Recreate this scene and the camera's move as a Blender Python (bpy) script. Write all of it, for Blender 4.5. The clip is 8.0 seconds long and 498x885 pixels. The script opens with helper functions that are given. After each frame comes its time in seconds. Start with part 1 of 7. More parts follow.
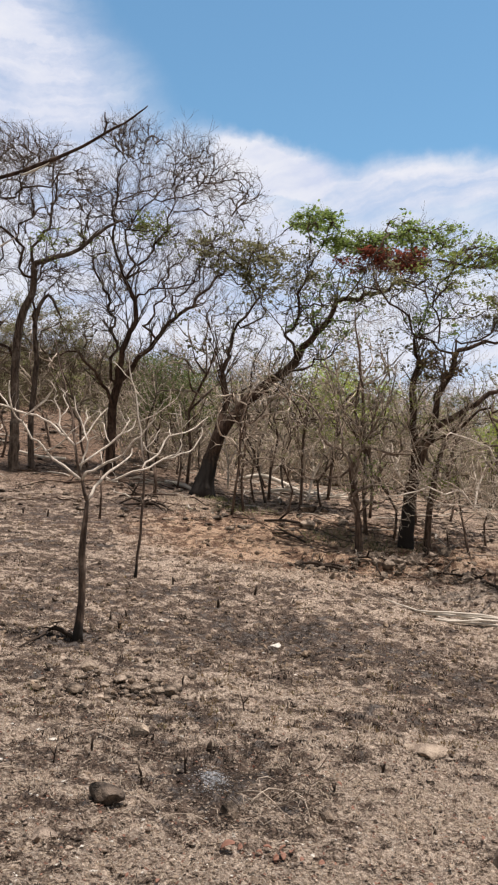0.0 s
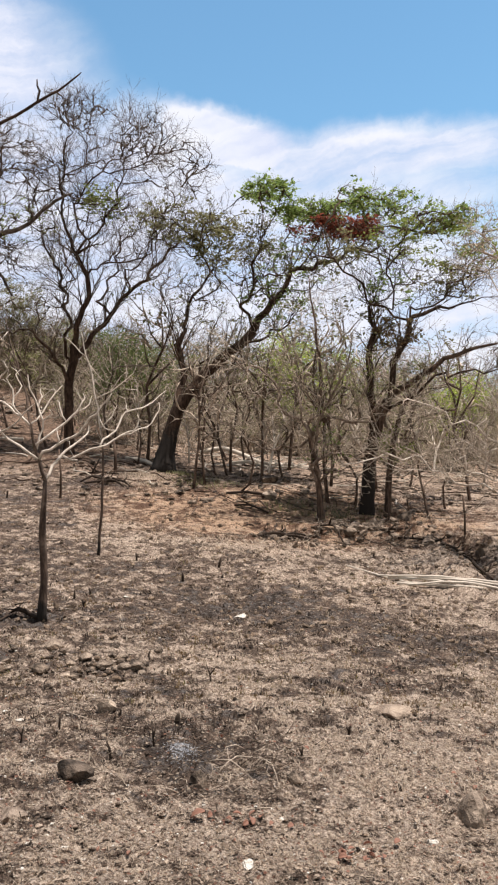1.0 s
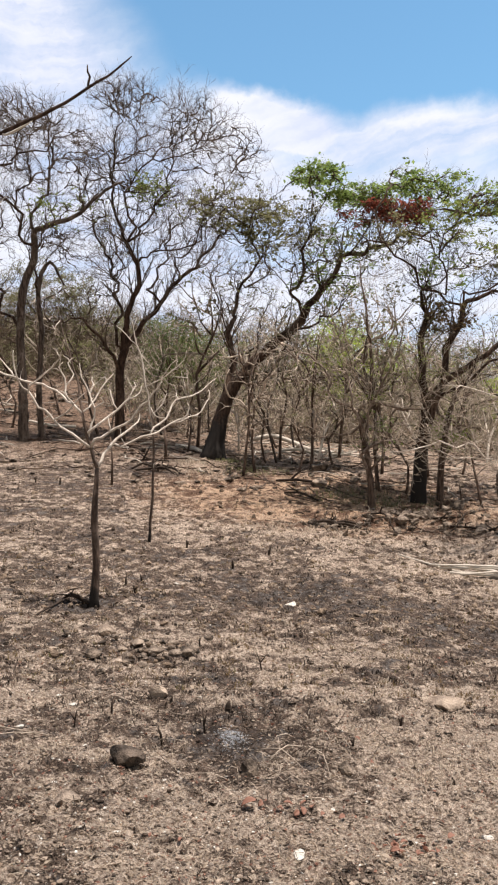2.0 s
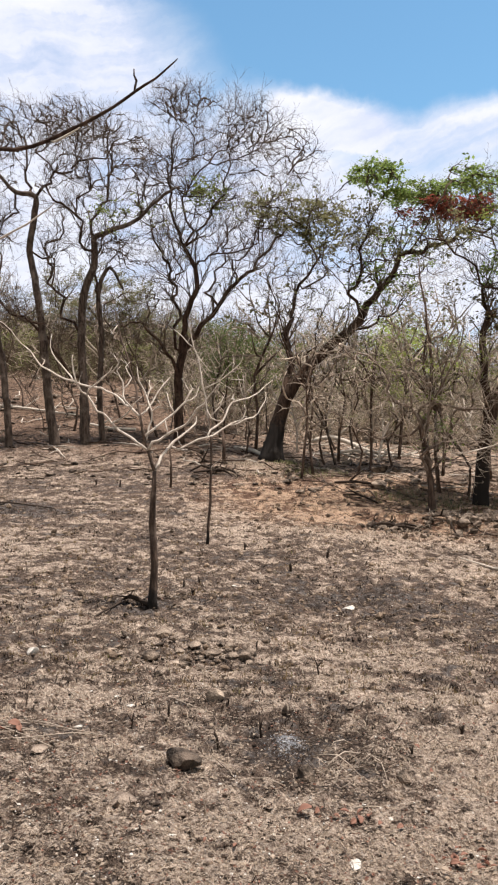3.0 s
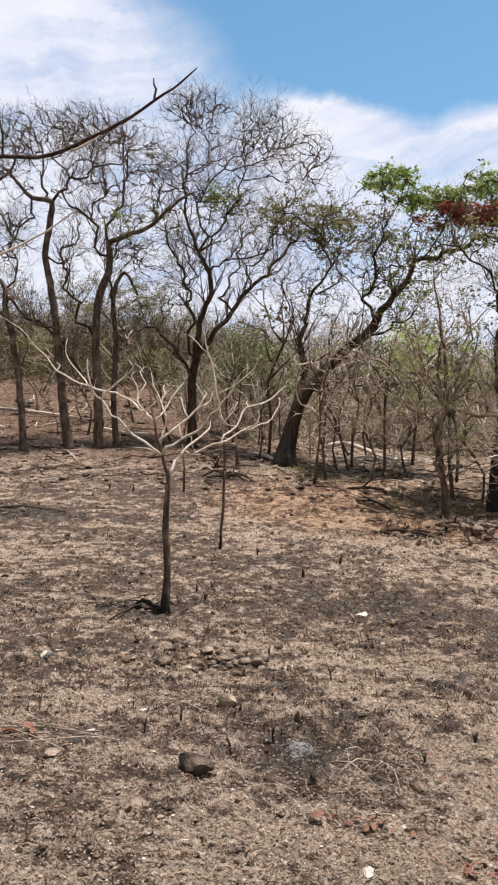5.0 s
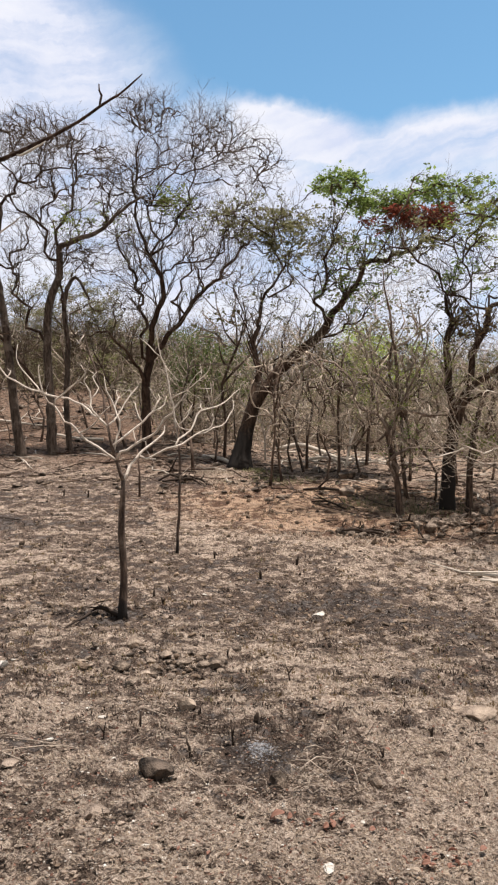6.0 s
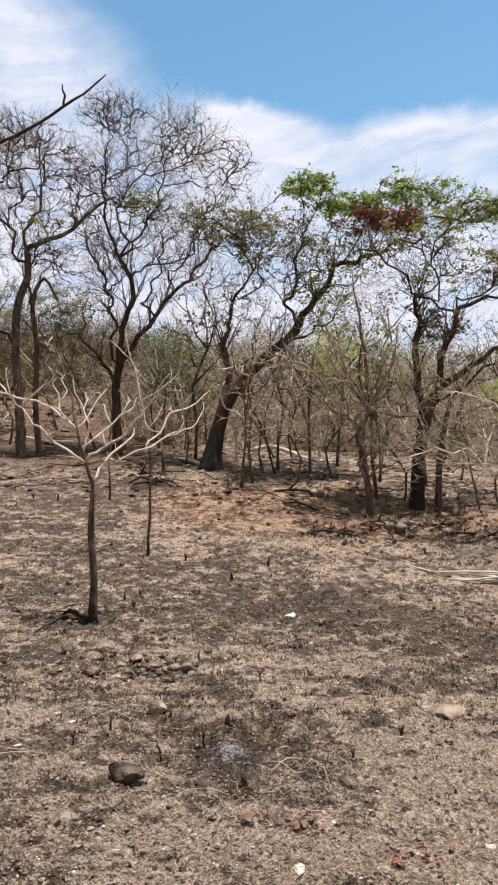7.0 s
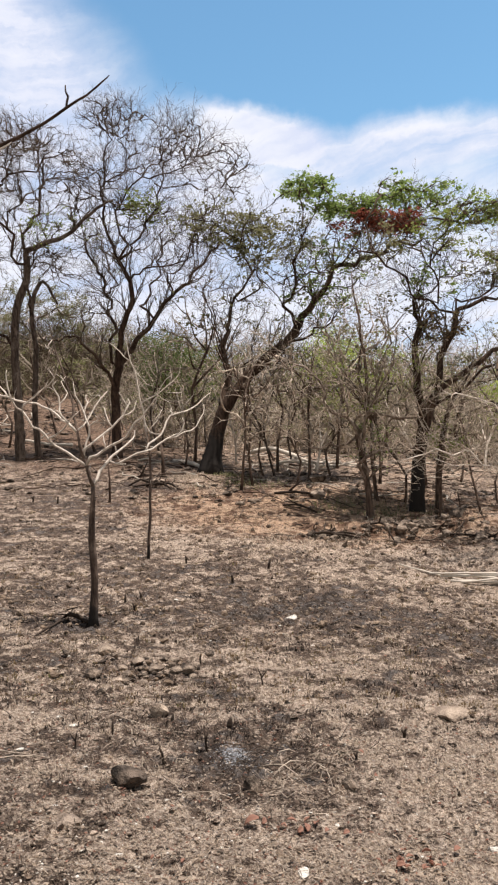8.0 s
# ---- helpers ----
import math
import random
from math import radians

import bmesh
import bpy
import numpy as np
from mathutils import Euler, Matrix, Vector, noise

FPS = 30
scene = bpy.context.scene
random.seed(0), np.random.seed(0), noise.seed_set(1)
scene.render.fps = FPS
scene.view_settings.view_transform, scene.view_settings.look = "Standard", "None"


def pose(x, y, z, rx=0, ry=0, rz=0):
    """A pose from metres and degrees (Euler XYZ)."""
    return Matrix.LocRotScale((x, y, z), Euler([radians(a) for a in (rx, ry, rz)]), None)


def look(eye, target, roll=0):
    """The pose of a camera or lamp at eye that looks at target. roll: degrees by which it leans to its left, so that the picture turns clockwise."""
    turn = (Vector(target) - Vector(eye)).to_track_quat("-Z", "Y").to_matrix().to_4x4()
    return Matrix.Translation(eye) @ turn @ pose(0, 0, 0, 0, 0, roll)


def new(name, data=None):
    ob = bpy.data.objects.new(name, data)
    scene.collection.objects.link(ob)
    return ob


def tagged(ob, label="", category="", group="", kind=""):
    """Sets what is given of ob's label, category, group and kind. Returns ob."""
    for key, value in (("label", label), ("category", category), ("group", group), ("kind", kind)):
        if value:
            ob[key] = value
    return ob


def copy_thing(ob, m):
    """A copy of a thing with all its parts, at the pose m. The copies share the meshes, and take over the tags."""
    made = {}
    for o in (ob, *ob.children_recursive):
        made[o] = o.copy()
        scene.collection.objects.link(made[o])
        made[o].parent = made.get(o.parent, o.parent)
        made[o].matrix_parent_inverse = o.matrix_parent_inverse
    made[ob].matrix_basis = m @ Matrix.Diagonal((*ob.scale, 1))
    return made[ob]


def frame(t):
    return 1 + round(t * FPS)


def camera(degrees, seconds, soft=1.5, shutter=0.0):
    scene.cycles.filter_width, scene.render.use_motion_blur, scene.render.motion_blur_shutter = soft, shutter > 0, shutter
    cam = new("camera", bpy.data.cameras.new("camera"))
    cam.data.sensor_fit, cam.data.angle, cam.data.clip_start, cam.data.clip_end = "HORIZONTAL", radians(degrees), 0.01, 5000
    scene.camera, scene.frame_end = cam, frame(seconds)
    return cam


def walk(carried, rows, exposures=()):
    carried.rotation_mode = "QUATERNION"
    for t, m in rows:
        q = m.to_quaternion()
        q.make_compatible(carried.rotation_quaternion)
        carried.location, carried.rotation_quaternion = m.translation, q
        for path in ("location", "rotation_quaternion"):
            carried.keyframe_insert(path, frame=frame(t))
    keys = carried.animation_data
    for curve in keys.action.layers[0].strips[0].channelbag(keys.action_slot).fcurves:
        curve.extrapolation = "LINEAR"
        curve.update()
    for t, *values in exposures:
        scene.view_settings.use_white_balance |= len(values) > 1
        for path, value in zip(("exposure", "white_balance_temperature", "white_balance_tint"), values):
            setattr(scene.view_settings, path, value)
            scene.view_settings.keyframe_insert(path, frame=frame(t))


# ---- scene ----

# ---------------------------------------------------------------- camera
cam = camera(34.71, 8.0, soft=2.2)
ROWS = (
    (0.0, -0.045, -0.067, 1.554, -1.04, 4.91, -0.85),
    (0.1, -0.043, -0.066, 1.553, -1.17, 4.77, -0.68),
    (0.2, -0.036, -0.064, 1.551, -1.78, 4.10, 0.10),
    (0.3, -0.030, -0.062, 1.549, -2.22, 3.60, 0.70),
    (0.4, -0.026, -0.061, 1.547, -2.48, 3.31, 1.05),
    (0.5, -0.023, -0.060, 1.546, -2.65, 3.14, 1.23),
    (1.0, -0.016, -0.059, 1.551, -3.66, 2.93, 1.47),
    (1.5, -0.024, -0.041, 1.553, -3.36, 2.28, 1.42),
    (1.7, -0.025, -0.032, 1.556, -2.01, 2.07, 1.35),
    (2.8, 0.000, -0.005, 1.560, 2.91, 2.23, 1.46),
    (3.0, 0.004, 0.006, 1.563, 4.17, 2.32, 1.48),
    (3.5, 0.005, 0.019, 1.562, 6.27, 2.44, 1.48),
    (4.0, -0.006, 0.014, 1.564, 6.72, 2.56, 1.16),
    (4.2, -0.006, 0.011, 1.564, 6.60, 2.58, 1.12),
    (5.3, -0.004, -0.011, 1.566, 4.34, 2.77, 1.08),
    (5.5, -0.003, -0.016, 1.566, 3.84, 2.81, 1.16),
    (6.0, 0.006, -0.023, 1.563, 1.93, 2.83, 2.34),
    (6.5, 0.013, -0.024, 1.563, 0.53, 2.84, 2.66),
    (7.0, 0.019, -0.021, 1.562, -0.09, 2.87, 2.75),
    (7.5, 0.011, -0.014, 1.563, -0.08, 2.91, 2.92),
    (8.0, 0.004, -0.012, 1.562, -0.16, 3.03, 2.95),
)
walk(cam, [(t, pose(x, y, z, 90 + pitch, roll, yaw)) for t, x, y, z, yaw, pitch, roll in ROWS],
     exposures=((0.0, 0.35, 6600, 13.5), (0.2, 0.37, 6600, 13.5), (0.5, 0.47, 6600, 13.5), (3.0, 0.57, 6600, 13.5), (5.5, 0.46, 6600, 13.5), (8.0, 0.50, 6600, 13.5)))

# ---------------------------------------------------------------- sun and sky
SUN_EL, SUN_AZ = 76.0, 100.0     # elevation; azimuth from straight ahead, negative to the left
sun_data = bpy.data.lights.new("sun", "SUN")
sun_data.energy, sun_data.angle, sun_data.color = 4.9, radians(0.53), (1.0, 0.925, 0.835)
sun = new("sun", sun_data)
sun_from = Vector((math.sin(radians(SUN_AZ)) * math.cos(radians(SUN_EL)), math.cos(radians(SUN_AZ)) * math.cos(radians(SUN_EL)), math.sin(radians(SUN_EL))))
sun.matrix_world = look(sun_from * 60, (0, 0, 0))


class Nodes:
    """A small helper to write node trees."""

    def __init__(self, tree):
        self.tree = tree
        tree.nodes.clear()

    def add(self, kind, inputs=None, **settings):
        n = self.tree.nodes.new(kind)
        for key, value in settings.items():
            setattr(n, key, value)
        for key, value in (inputs or {}).items():
            if isinstance(value, bpy.types.NodeSocket):
                self.tree.links.new(value, n.inputs[key])
            else:
                n.inputs[key].default_value = value
        return n

    def math(self, op, a, b=0.0, clamp=False):
        return self.add("ShaderNodeMath", {0: a, 1: b}, operation=op, use_clamp=clamp).outputs[0]

    def mix(self, fac, a, b, blend="MIX"):
        n = self.add("ShaderNodeMix", data_type="RGBA", blend_type=blend)
        for key, value in ((0, fac), (6, a), (7, b)):
            if isinstance(value, bpy.types.NodeSocket):
                self.tree.links.new(value, n.inputs[key])
            else:
                n.inputs[key].default_value = value if key == 0 else (*value, 1)[:4]
        return n.outputs[2]

    def noise(self, vector, scale, detail=6.0, rough=0.6, distort=0.0):
        return self.add("ShaderNodeTexNoise", {"Vector": vector, "Scale": scale, "Detail": detail, "Roughness": rough, "Distortion": distort}).outputs[0]

    def ramp(self, value, lo, hi, a=0.0, b=1.0):
        return self.add("ShaderNodeMapRange", {0: value, 1: lo, 2: hi, 3: a, 4: b}, interpolation_type="SMOOTHSTEP").outputs[0]

    def scaled(self, vector, scale, rotation=(0, 0, 0), location=(0, 0, 0)):
        return self.add("ShaderNodeMapping", {"Vector": vector, "Scale": scale, "Rotation": rotation, "Location": location}).outputs[0]


def build_world():
    world = bpy.data.worlds.new("sky")
    scene.world = world
    world.use_nodes = True
    n = Nodes(world.node_tree)
    sky = n.add("ShaderNodeTexSky", sky_type="NISHITA", sun_disc=False, sun_elevation=radians(SUN_EL), sun_rotation=radians(SUN_AZ),
                air_density=1.0, dust_density=0.1, ozone_density=1.4)
    way = n.add("ShaderNodeTexCoord").outputs["Generated"]
    # soft bent coordinates, so that the cloud edges fray
    bend = n.add("ShaderNodeTexNoise", {"Vector": way, "Scale": 5.0, "Detail": 7.0, "Roughness": 0.62}).outputs[1]
    bent = n.add("ShaderNodeVectorMath", {0: bend, 1: (0.5, 0.5, 0.5)}, operation="SUBTRACT").outputs[0]
    bent = n.add("ShaderNodeVectorMath", {0: bent, 3: 0.085}, operation="SCALE").outputs[0]
    bent = n.add("ShaderNodeVectorMath", {0: way, 1: bent}, operation="ADD").outputs[0]
    cover = None
    # the clouds: middle (x and z of the direction), half width, half height, rise to the right, density, edge
    for cx, cz, rx, rz, tilt, soft, lo, hi in ((-0.27, 0.47, 0.19, 0.12, -35, 1.0, 0.5, 1.3), (-0.13, 0.285, 0.30, 0.15, -4, 1.05, 0.7, 1.2), (0.048, 0.400, 0.100, 0.030, -14, 1.35, 0.45, 1.3),
                                               (0.215, 0.370, 0.19, 0.036, 0, 0.9, 0.45, 1.3), (0.13, 0.315, 0.26, 0.060, 0, 0.78, 0.45, 1.35),
                                               (0.05, 0.19, 0.6, 0.12, 0, 0.95, 0.5, 1.35)):
        flat = n.add("ShaderNodeVectorMath", {0: bent, 1: (cx, 0.9, cz)}, operation="SUBTRACT").outputs[0]
        turn = n.add("ShaderNodeVectorRotate", {"Vector": flat, "Angle": radians(tilt)}, rotation_type="Y_AXIS").outputs[0]
        size = n.add("ShaderNodeVectorMath", {0: turn, 1: (1 / rx, 0.0, 1 / rz)}, operation="MULTIPLY").outputs[0]
        far = n.add("ShaderNodeVectorMath", {0: size}, operation="LENGTH").outputs[1]
        one = n.ramp(far, lo, hi, soft, 0.0)
        cover = one if cover is None else n.math("MAXIMUM", cover, one)
    lean = n.add("ShaderNodeVectorRotate", {"Vector": bent, "Angle": radians(10)}, rotation_type="Y_AXIS").outputs[0]
    streak = n.noise(n.scaled(lean, (5, 5, 34)), 1.0, 6, 0.6)
    billow = n.noise(way, 7.0, 7, 0.6)
    tone = n.math("ADD", n.math("MULTIPLY", streak, 0.55), n.math("MULTIPLY", billow, 0.45))
    # unseen grey haze added over the sky off view, muting the blue fill light
    ahead = n.ramp(n.add("ShaderNodeSeparateXYZ", {0: way}).outputs[1], 0.35, 0.75)
    wide = n.math("MULTIPLY", n.ramp(n.noise(way, 2.2, 7, 0.6), 0.30, 0.60, 0.45, 0.9), n.ramp(ahead, 0.0, 1.0, 1.0, 0.0))
    veil = n.math("MULTIPLY", cover, n.ramp(tone, 0.30, 0.60, 0.62, 1.15), clamp=True)
    fac = n.math("MAXIMUM", veil, wide)
    lit = n.mix(n.ramp(tone, 0.35, 0.65), (0.66, 0.75, 0.95), (0.92, 0.96, 1.03))
    lit = n.mix(n.ramp(ahead, 0.0, 1.0, 1.0, 0.0), lit, (0.34, 0.30, 0.258))
    deep = n.mix(1.0, sky.outputs[0], (0.86, 1.17, 1.11), "MULTIPLY")
    blue = n.add("ShaderNodeBackground", {"Color": deep, "Strength": 0.120})
    white = n.add("ShaderNodeBackground", {"Color": lit, "Strength": 0.71})
    both = n.add("ShaderNodeMixShader", {0: fac, 1: blue.outputs[0], 2: white.outputs[0]})
    out = n.add("ShaderNodeOutputWorld", {0: both.outputs[0]})


build_world()


# ---------------------------------------------------------------- materials
def material(name, rough=0.85):
    m = bpy.data.materials.new(name)
    m.use_nodes = True
    n = Nodes(m.node_tree)
    shader = n.add("ShaderNodeBsdfPrincipled", {"Roughness": rough, "Specular IOR Level": 0.2})
    n.add("ShaderNodeOutputMaterial", {0: shader.outputs[0]})
    place = n.add("ShaderNodeTexCoord").outputs["Object"]
    return m, n, shader, place


def bumped(n, shader, height, strength, distance):
    b = n.add("ShaderNodeBump", {"Height": height, "Strength": strength, "Distance": distance})
    n.tree.links.new(b.outputs[0], shader.inputs["Normal"])


def paint(n, shader, colour):
    n.tree.links.new(colour, shader.inputs["Base Color"])


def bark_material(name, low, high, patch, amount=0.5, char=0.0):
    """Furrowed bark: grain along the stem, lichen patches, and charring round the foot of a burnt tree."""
    m, n, s, p = material(name, 0.9)
    grain = n.noise(n.scaled(p, (26, 26, 5)), 1.0, 5, 0.65, 0.4)
    blot = n.noise(p, 3.5, 4, 0.6)
    fine = n.noise(p, 60.0, 3, 0.6)
    c = n.mix(n.ramp(grain, 0.35, 0.68), low, high)
    c = n.mix(n.math("MULTIPLY", n.ramp(blot, 0.50, 0.66), amount), c, patch)
    c = n.mix(n.ramp(fine, 0.3, 0.75, 0.0, 0.35), c, low)
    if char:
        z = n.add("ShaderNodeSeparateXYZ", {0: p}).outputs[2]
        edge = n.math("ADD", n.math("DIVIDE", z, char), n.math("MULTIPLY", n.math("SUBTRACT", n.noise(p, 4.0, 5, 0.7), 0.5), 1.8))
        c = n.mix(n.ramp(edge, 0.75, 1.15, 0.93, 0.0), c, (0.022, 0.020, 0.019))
    paint(n, s, c)
    bumped(n, s, grain, 0.6, 0.02)
    return m


def leaf_material(name, a, b, c):
    m, n, s, p = material(name, 0.6)
    rnd = n.add("ShaderNodeNewGeometry").outputs["Random Per Island"]
    tone = n.mix(n.ramp(rnd, 0.0, 0.6), a, b)
    tone = n.mix(n.ramp(rnd, 0.75, 1.0), tone, c)
    tone = n.mix(n.ramp(n.noise(p, 1.6, 3, 0.5), 0.35, 0.7, 0.0, 0.5), tone, b)
    paint(n, s, tone)
    thin = n.add("ShaderNodeBsdfTranslucent", {"Color": tone})
    both = n.add("ShaderNodeMixShader", {0: 0.5, 1: s.outputs[0], 2: thin.outputs[0]})
    n.tree.links.new(both.outputs[0], n.tree.nodes["Material Output"].inputs[0])
    return m


def stone_material(name, low, high, stain, amount=0.5, per_object=0.25):
    m, n, s, p = material(name, 0.88)
    big, small = n.noise(p, 9.0, 5, 0.6), n.noise(p, 70.0, 4, 0.65)
    c = n.mix(n.ramp(big, 0.35, 0.65), low, high)
    c = n.mix(n.math("MULTIPLY", n.ramp(small, 0.5, 0.72), amount), c, stain)
    rnd = n.add("ShaderNodeNewGeometry").outputs["Random Per Island"]
    other = n.add("ShaderNodeObjectInfo").outputs["Random"]
    vary = n.math("MULTIPLY", n.math("FRACT", n.math("ADD", rnd, other)), per_object)
    c = n.mix(vary, c, stain)
    paint(n, s, c)
    bumped(n, s, n.math("ADD", big, n.math("MULTIPLY", small, 0.7)), 1.0, 0.02)
    return m


def plain_material(name, a, b, scale=20.0, rough=0.9):
    """Two tones, mixed by grain and from piece to piece."""
    m, n, s, p = material(name, rough)
    rnd = n.add("ShaderNodeNewGeometry").outputs["Random Per Island"]
    grain = n.noise(p, scale, 5, 0.65)
    fac = n.math("ADD", n.math("MULTIPLY", rnd, 0.6), n.math("MULTIPLY", n.ramp(grain, 0.3, 0.7), 0.4))
    paint(n, s, n.mix(fac, a, b))
    bumped(n, s, grain, 0.4, 0.01)
    return m


BARK_DARK = bark_material("dark_bark", (0.024, 0.014, 0.010), (0.095, 0.060, 0.043), (0.22, 0.155, 0.113), 0.4)
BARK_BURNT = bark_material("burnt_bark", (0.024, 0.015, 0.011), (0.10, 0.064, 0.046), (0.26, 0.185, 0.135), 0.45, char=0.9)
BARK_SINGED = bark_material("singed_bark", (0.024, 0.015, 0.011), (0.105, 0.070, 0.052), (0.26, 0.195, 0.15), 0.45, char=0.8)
BARK_GREY = bark_material("grey_bark", (0.045, 0.034, 0.028), (0.165, 0.128, 0.104), (0.32, 0.272, 0.228), 0.5)
BARK_BROWN = bark_material("brown_bark", (0.050, 0.034, 0.027), (0.19, 0.135, 0.104), (0.33, 0.255, 0.20), 0.45)
BARK_ASHY = bark_material("ashy_bark", (0.11, 0.082, 0.066), (0.30, 0.235, 0.19), (0.46, 0.385, 0.32), 0.5)
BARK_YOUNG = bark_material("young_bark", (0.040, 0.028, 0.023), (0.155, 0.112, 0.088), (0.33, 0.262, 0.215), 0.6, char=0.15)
TWIG_SOOTY = plain_material("sooty_twig", (0.040, 0.028, 0.020), (0.17, 0.125, 0.085), 6.0)
BARK_PALE = bark_material("pale_smooth_bark", (0.50, 0.44, 0.385), (0.84, 0.77, 0.69), (0.26, 0.21, 0.165), 0.35)
TWIG_GREY = plain_material("grey_twig", (0.085, 0.064, 0.049), (0.66, 0.56, 0.46), 6.0)
TWIG_DARK = plain_material("dark_twig", (0.036, 0.026, 0.020), (0.17, 0.13, 0.10), 6.0)
TWIG_FAR = plain_material("far_twig", (0.085, 0.064, 0.050), (0.44, 0.36, 0.285), 6.0)
TWIG_TAN = plain_material("tan_twig", (0.20, 0.165, 0.13), (0.68, 0.59, 0.49), 6.0)
WOOD_PALE = plain_material("weathered_wood", (0.38, 0.335, 0.285), (0.70, 0.645, 0.57), 30.0)
CHAR = plain_material("charred_wood", (0.014, 0.010, 0.008), (0.065, 0.047, 0.036), 40.0)
LEAF_GREEN = leaf_material("green_leaf", (0.15, 0.225, 0.060), (0.26, 0.355, 0.110), (0.37, 0.44, 0.18))
# green leaf with the shade inside the wood put into its colour
LEAF_SHADED = leaf_material("shaded_green_leaf", (0.075, 0.105, 0.036), (0.145, 0.19, 0.070), (0.21, 0.24, 0.10))
LEAF_HAZE = leaf_material("dry_wood_leaf", (0.20, 0.16, 0.095), (0.31, 0.255, 0.155), (0.25, 0.27, 0.11))
LEAF_OLIVE = leaf_material("olive_leaf", (0.13, 0.128, 0.066), (0.235, 0.228, 0.120), (0.29, 0.30, 0.145))
LEAF_YELLOW = leaf_material("yellow_green_leaf", (0.15, 0.20, 0.05), (0.26, 0.31, 0.09), (0.32, 0.32, 0.13))
LEAF_FRESH = leaf_material("fresh_leaf", (0.26, 0.37, 0.045), (0.40, 0.52, 0.085), (0.45, 0.50, 0.14))
LEAF_FAR = leaf_material("far_leaf", (0.150, 0.122, 0.072), (0.235, 0.200, 0.118), (0.20, 0.215, 0.09))
LEAF_RED = leaf_material("red_leaf", (0.165, 0.046, 0.033), (0.31, 0.095, 0.066), (0.24, 0.115, 0.070))
LEAF_BROWN = leaf_material("brown_leaf", (0.14, 0.09, 0.05), (0.22, 0.155, 0.085), (0.17, 0.17, 0.07))
LEAF_FALLEN = leaf_material("fallen_leaf", (0.34, 0.265, 0.20), (0.55, 0.46, 0.37), (0.15, 0.11, 0.08))
LEAF_RUST = leaf_material("rust_leaf", (0.15, 0.070, 0.052), (0.42, 0.235, 0.175), (0.11, 0.06, 0.045))
STRAW = leaf_material("straw", (0.34, 0.275, 0.215), (0.60, 0.51, 0.415), (0.15, 0.115, 0.09))
STONE_TAN = stone_material("tan_stone", (0.20, 0.152, 0.118), (0.45, 0.365, 0.29), (0.10, 0.085, 0.075))
STONE_PALE = stone_material("pale_rubble", (0.17, 0.130, 0.102), (0.50, 0.405, 0.325), (0.06, 0.047, 0.038), 0.6, 0.55)
STONE_DARK = stone_material("sooty_stone", (0.030, 0.024, 0.021), (0.33, 0.262, 0.205), (0.026, 0.021, 0.019), 0.55)
STONE_WHITE = stone_material("white_stone", (0.52, 0.49, 0.44), (0.76, 0.73, 0.68), (0.36, 0.31, 0.26), 0.3, 0.15)
STONE_BLACKISH = stone_material("blackish_stone", (0.014, 0.012, 0.011), (0.17, 0.132, 0.105), (0.02, 0.016, 0.015), 0.6)
MATTED = stone_material("matted_straw", (0.21, 0.158, 0.122), (0.56, 0.455, 0.37), (0.07, 0.054, 0.043), 0.5, 0.5)
CLOD = stone_material("soil_clod", (0.17, 0.122, 0.088), (0.40, 0.305, 0.222), (0.05, 0.038, 0.031), 0.45, 0.75)
ASH = plain_material("ash", (0.24, 0.25, 0.27), (0.52, 0.54, 0.57), 60.0)


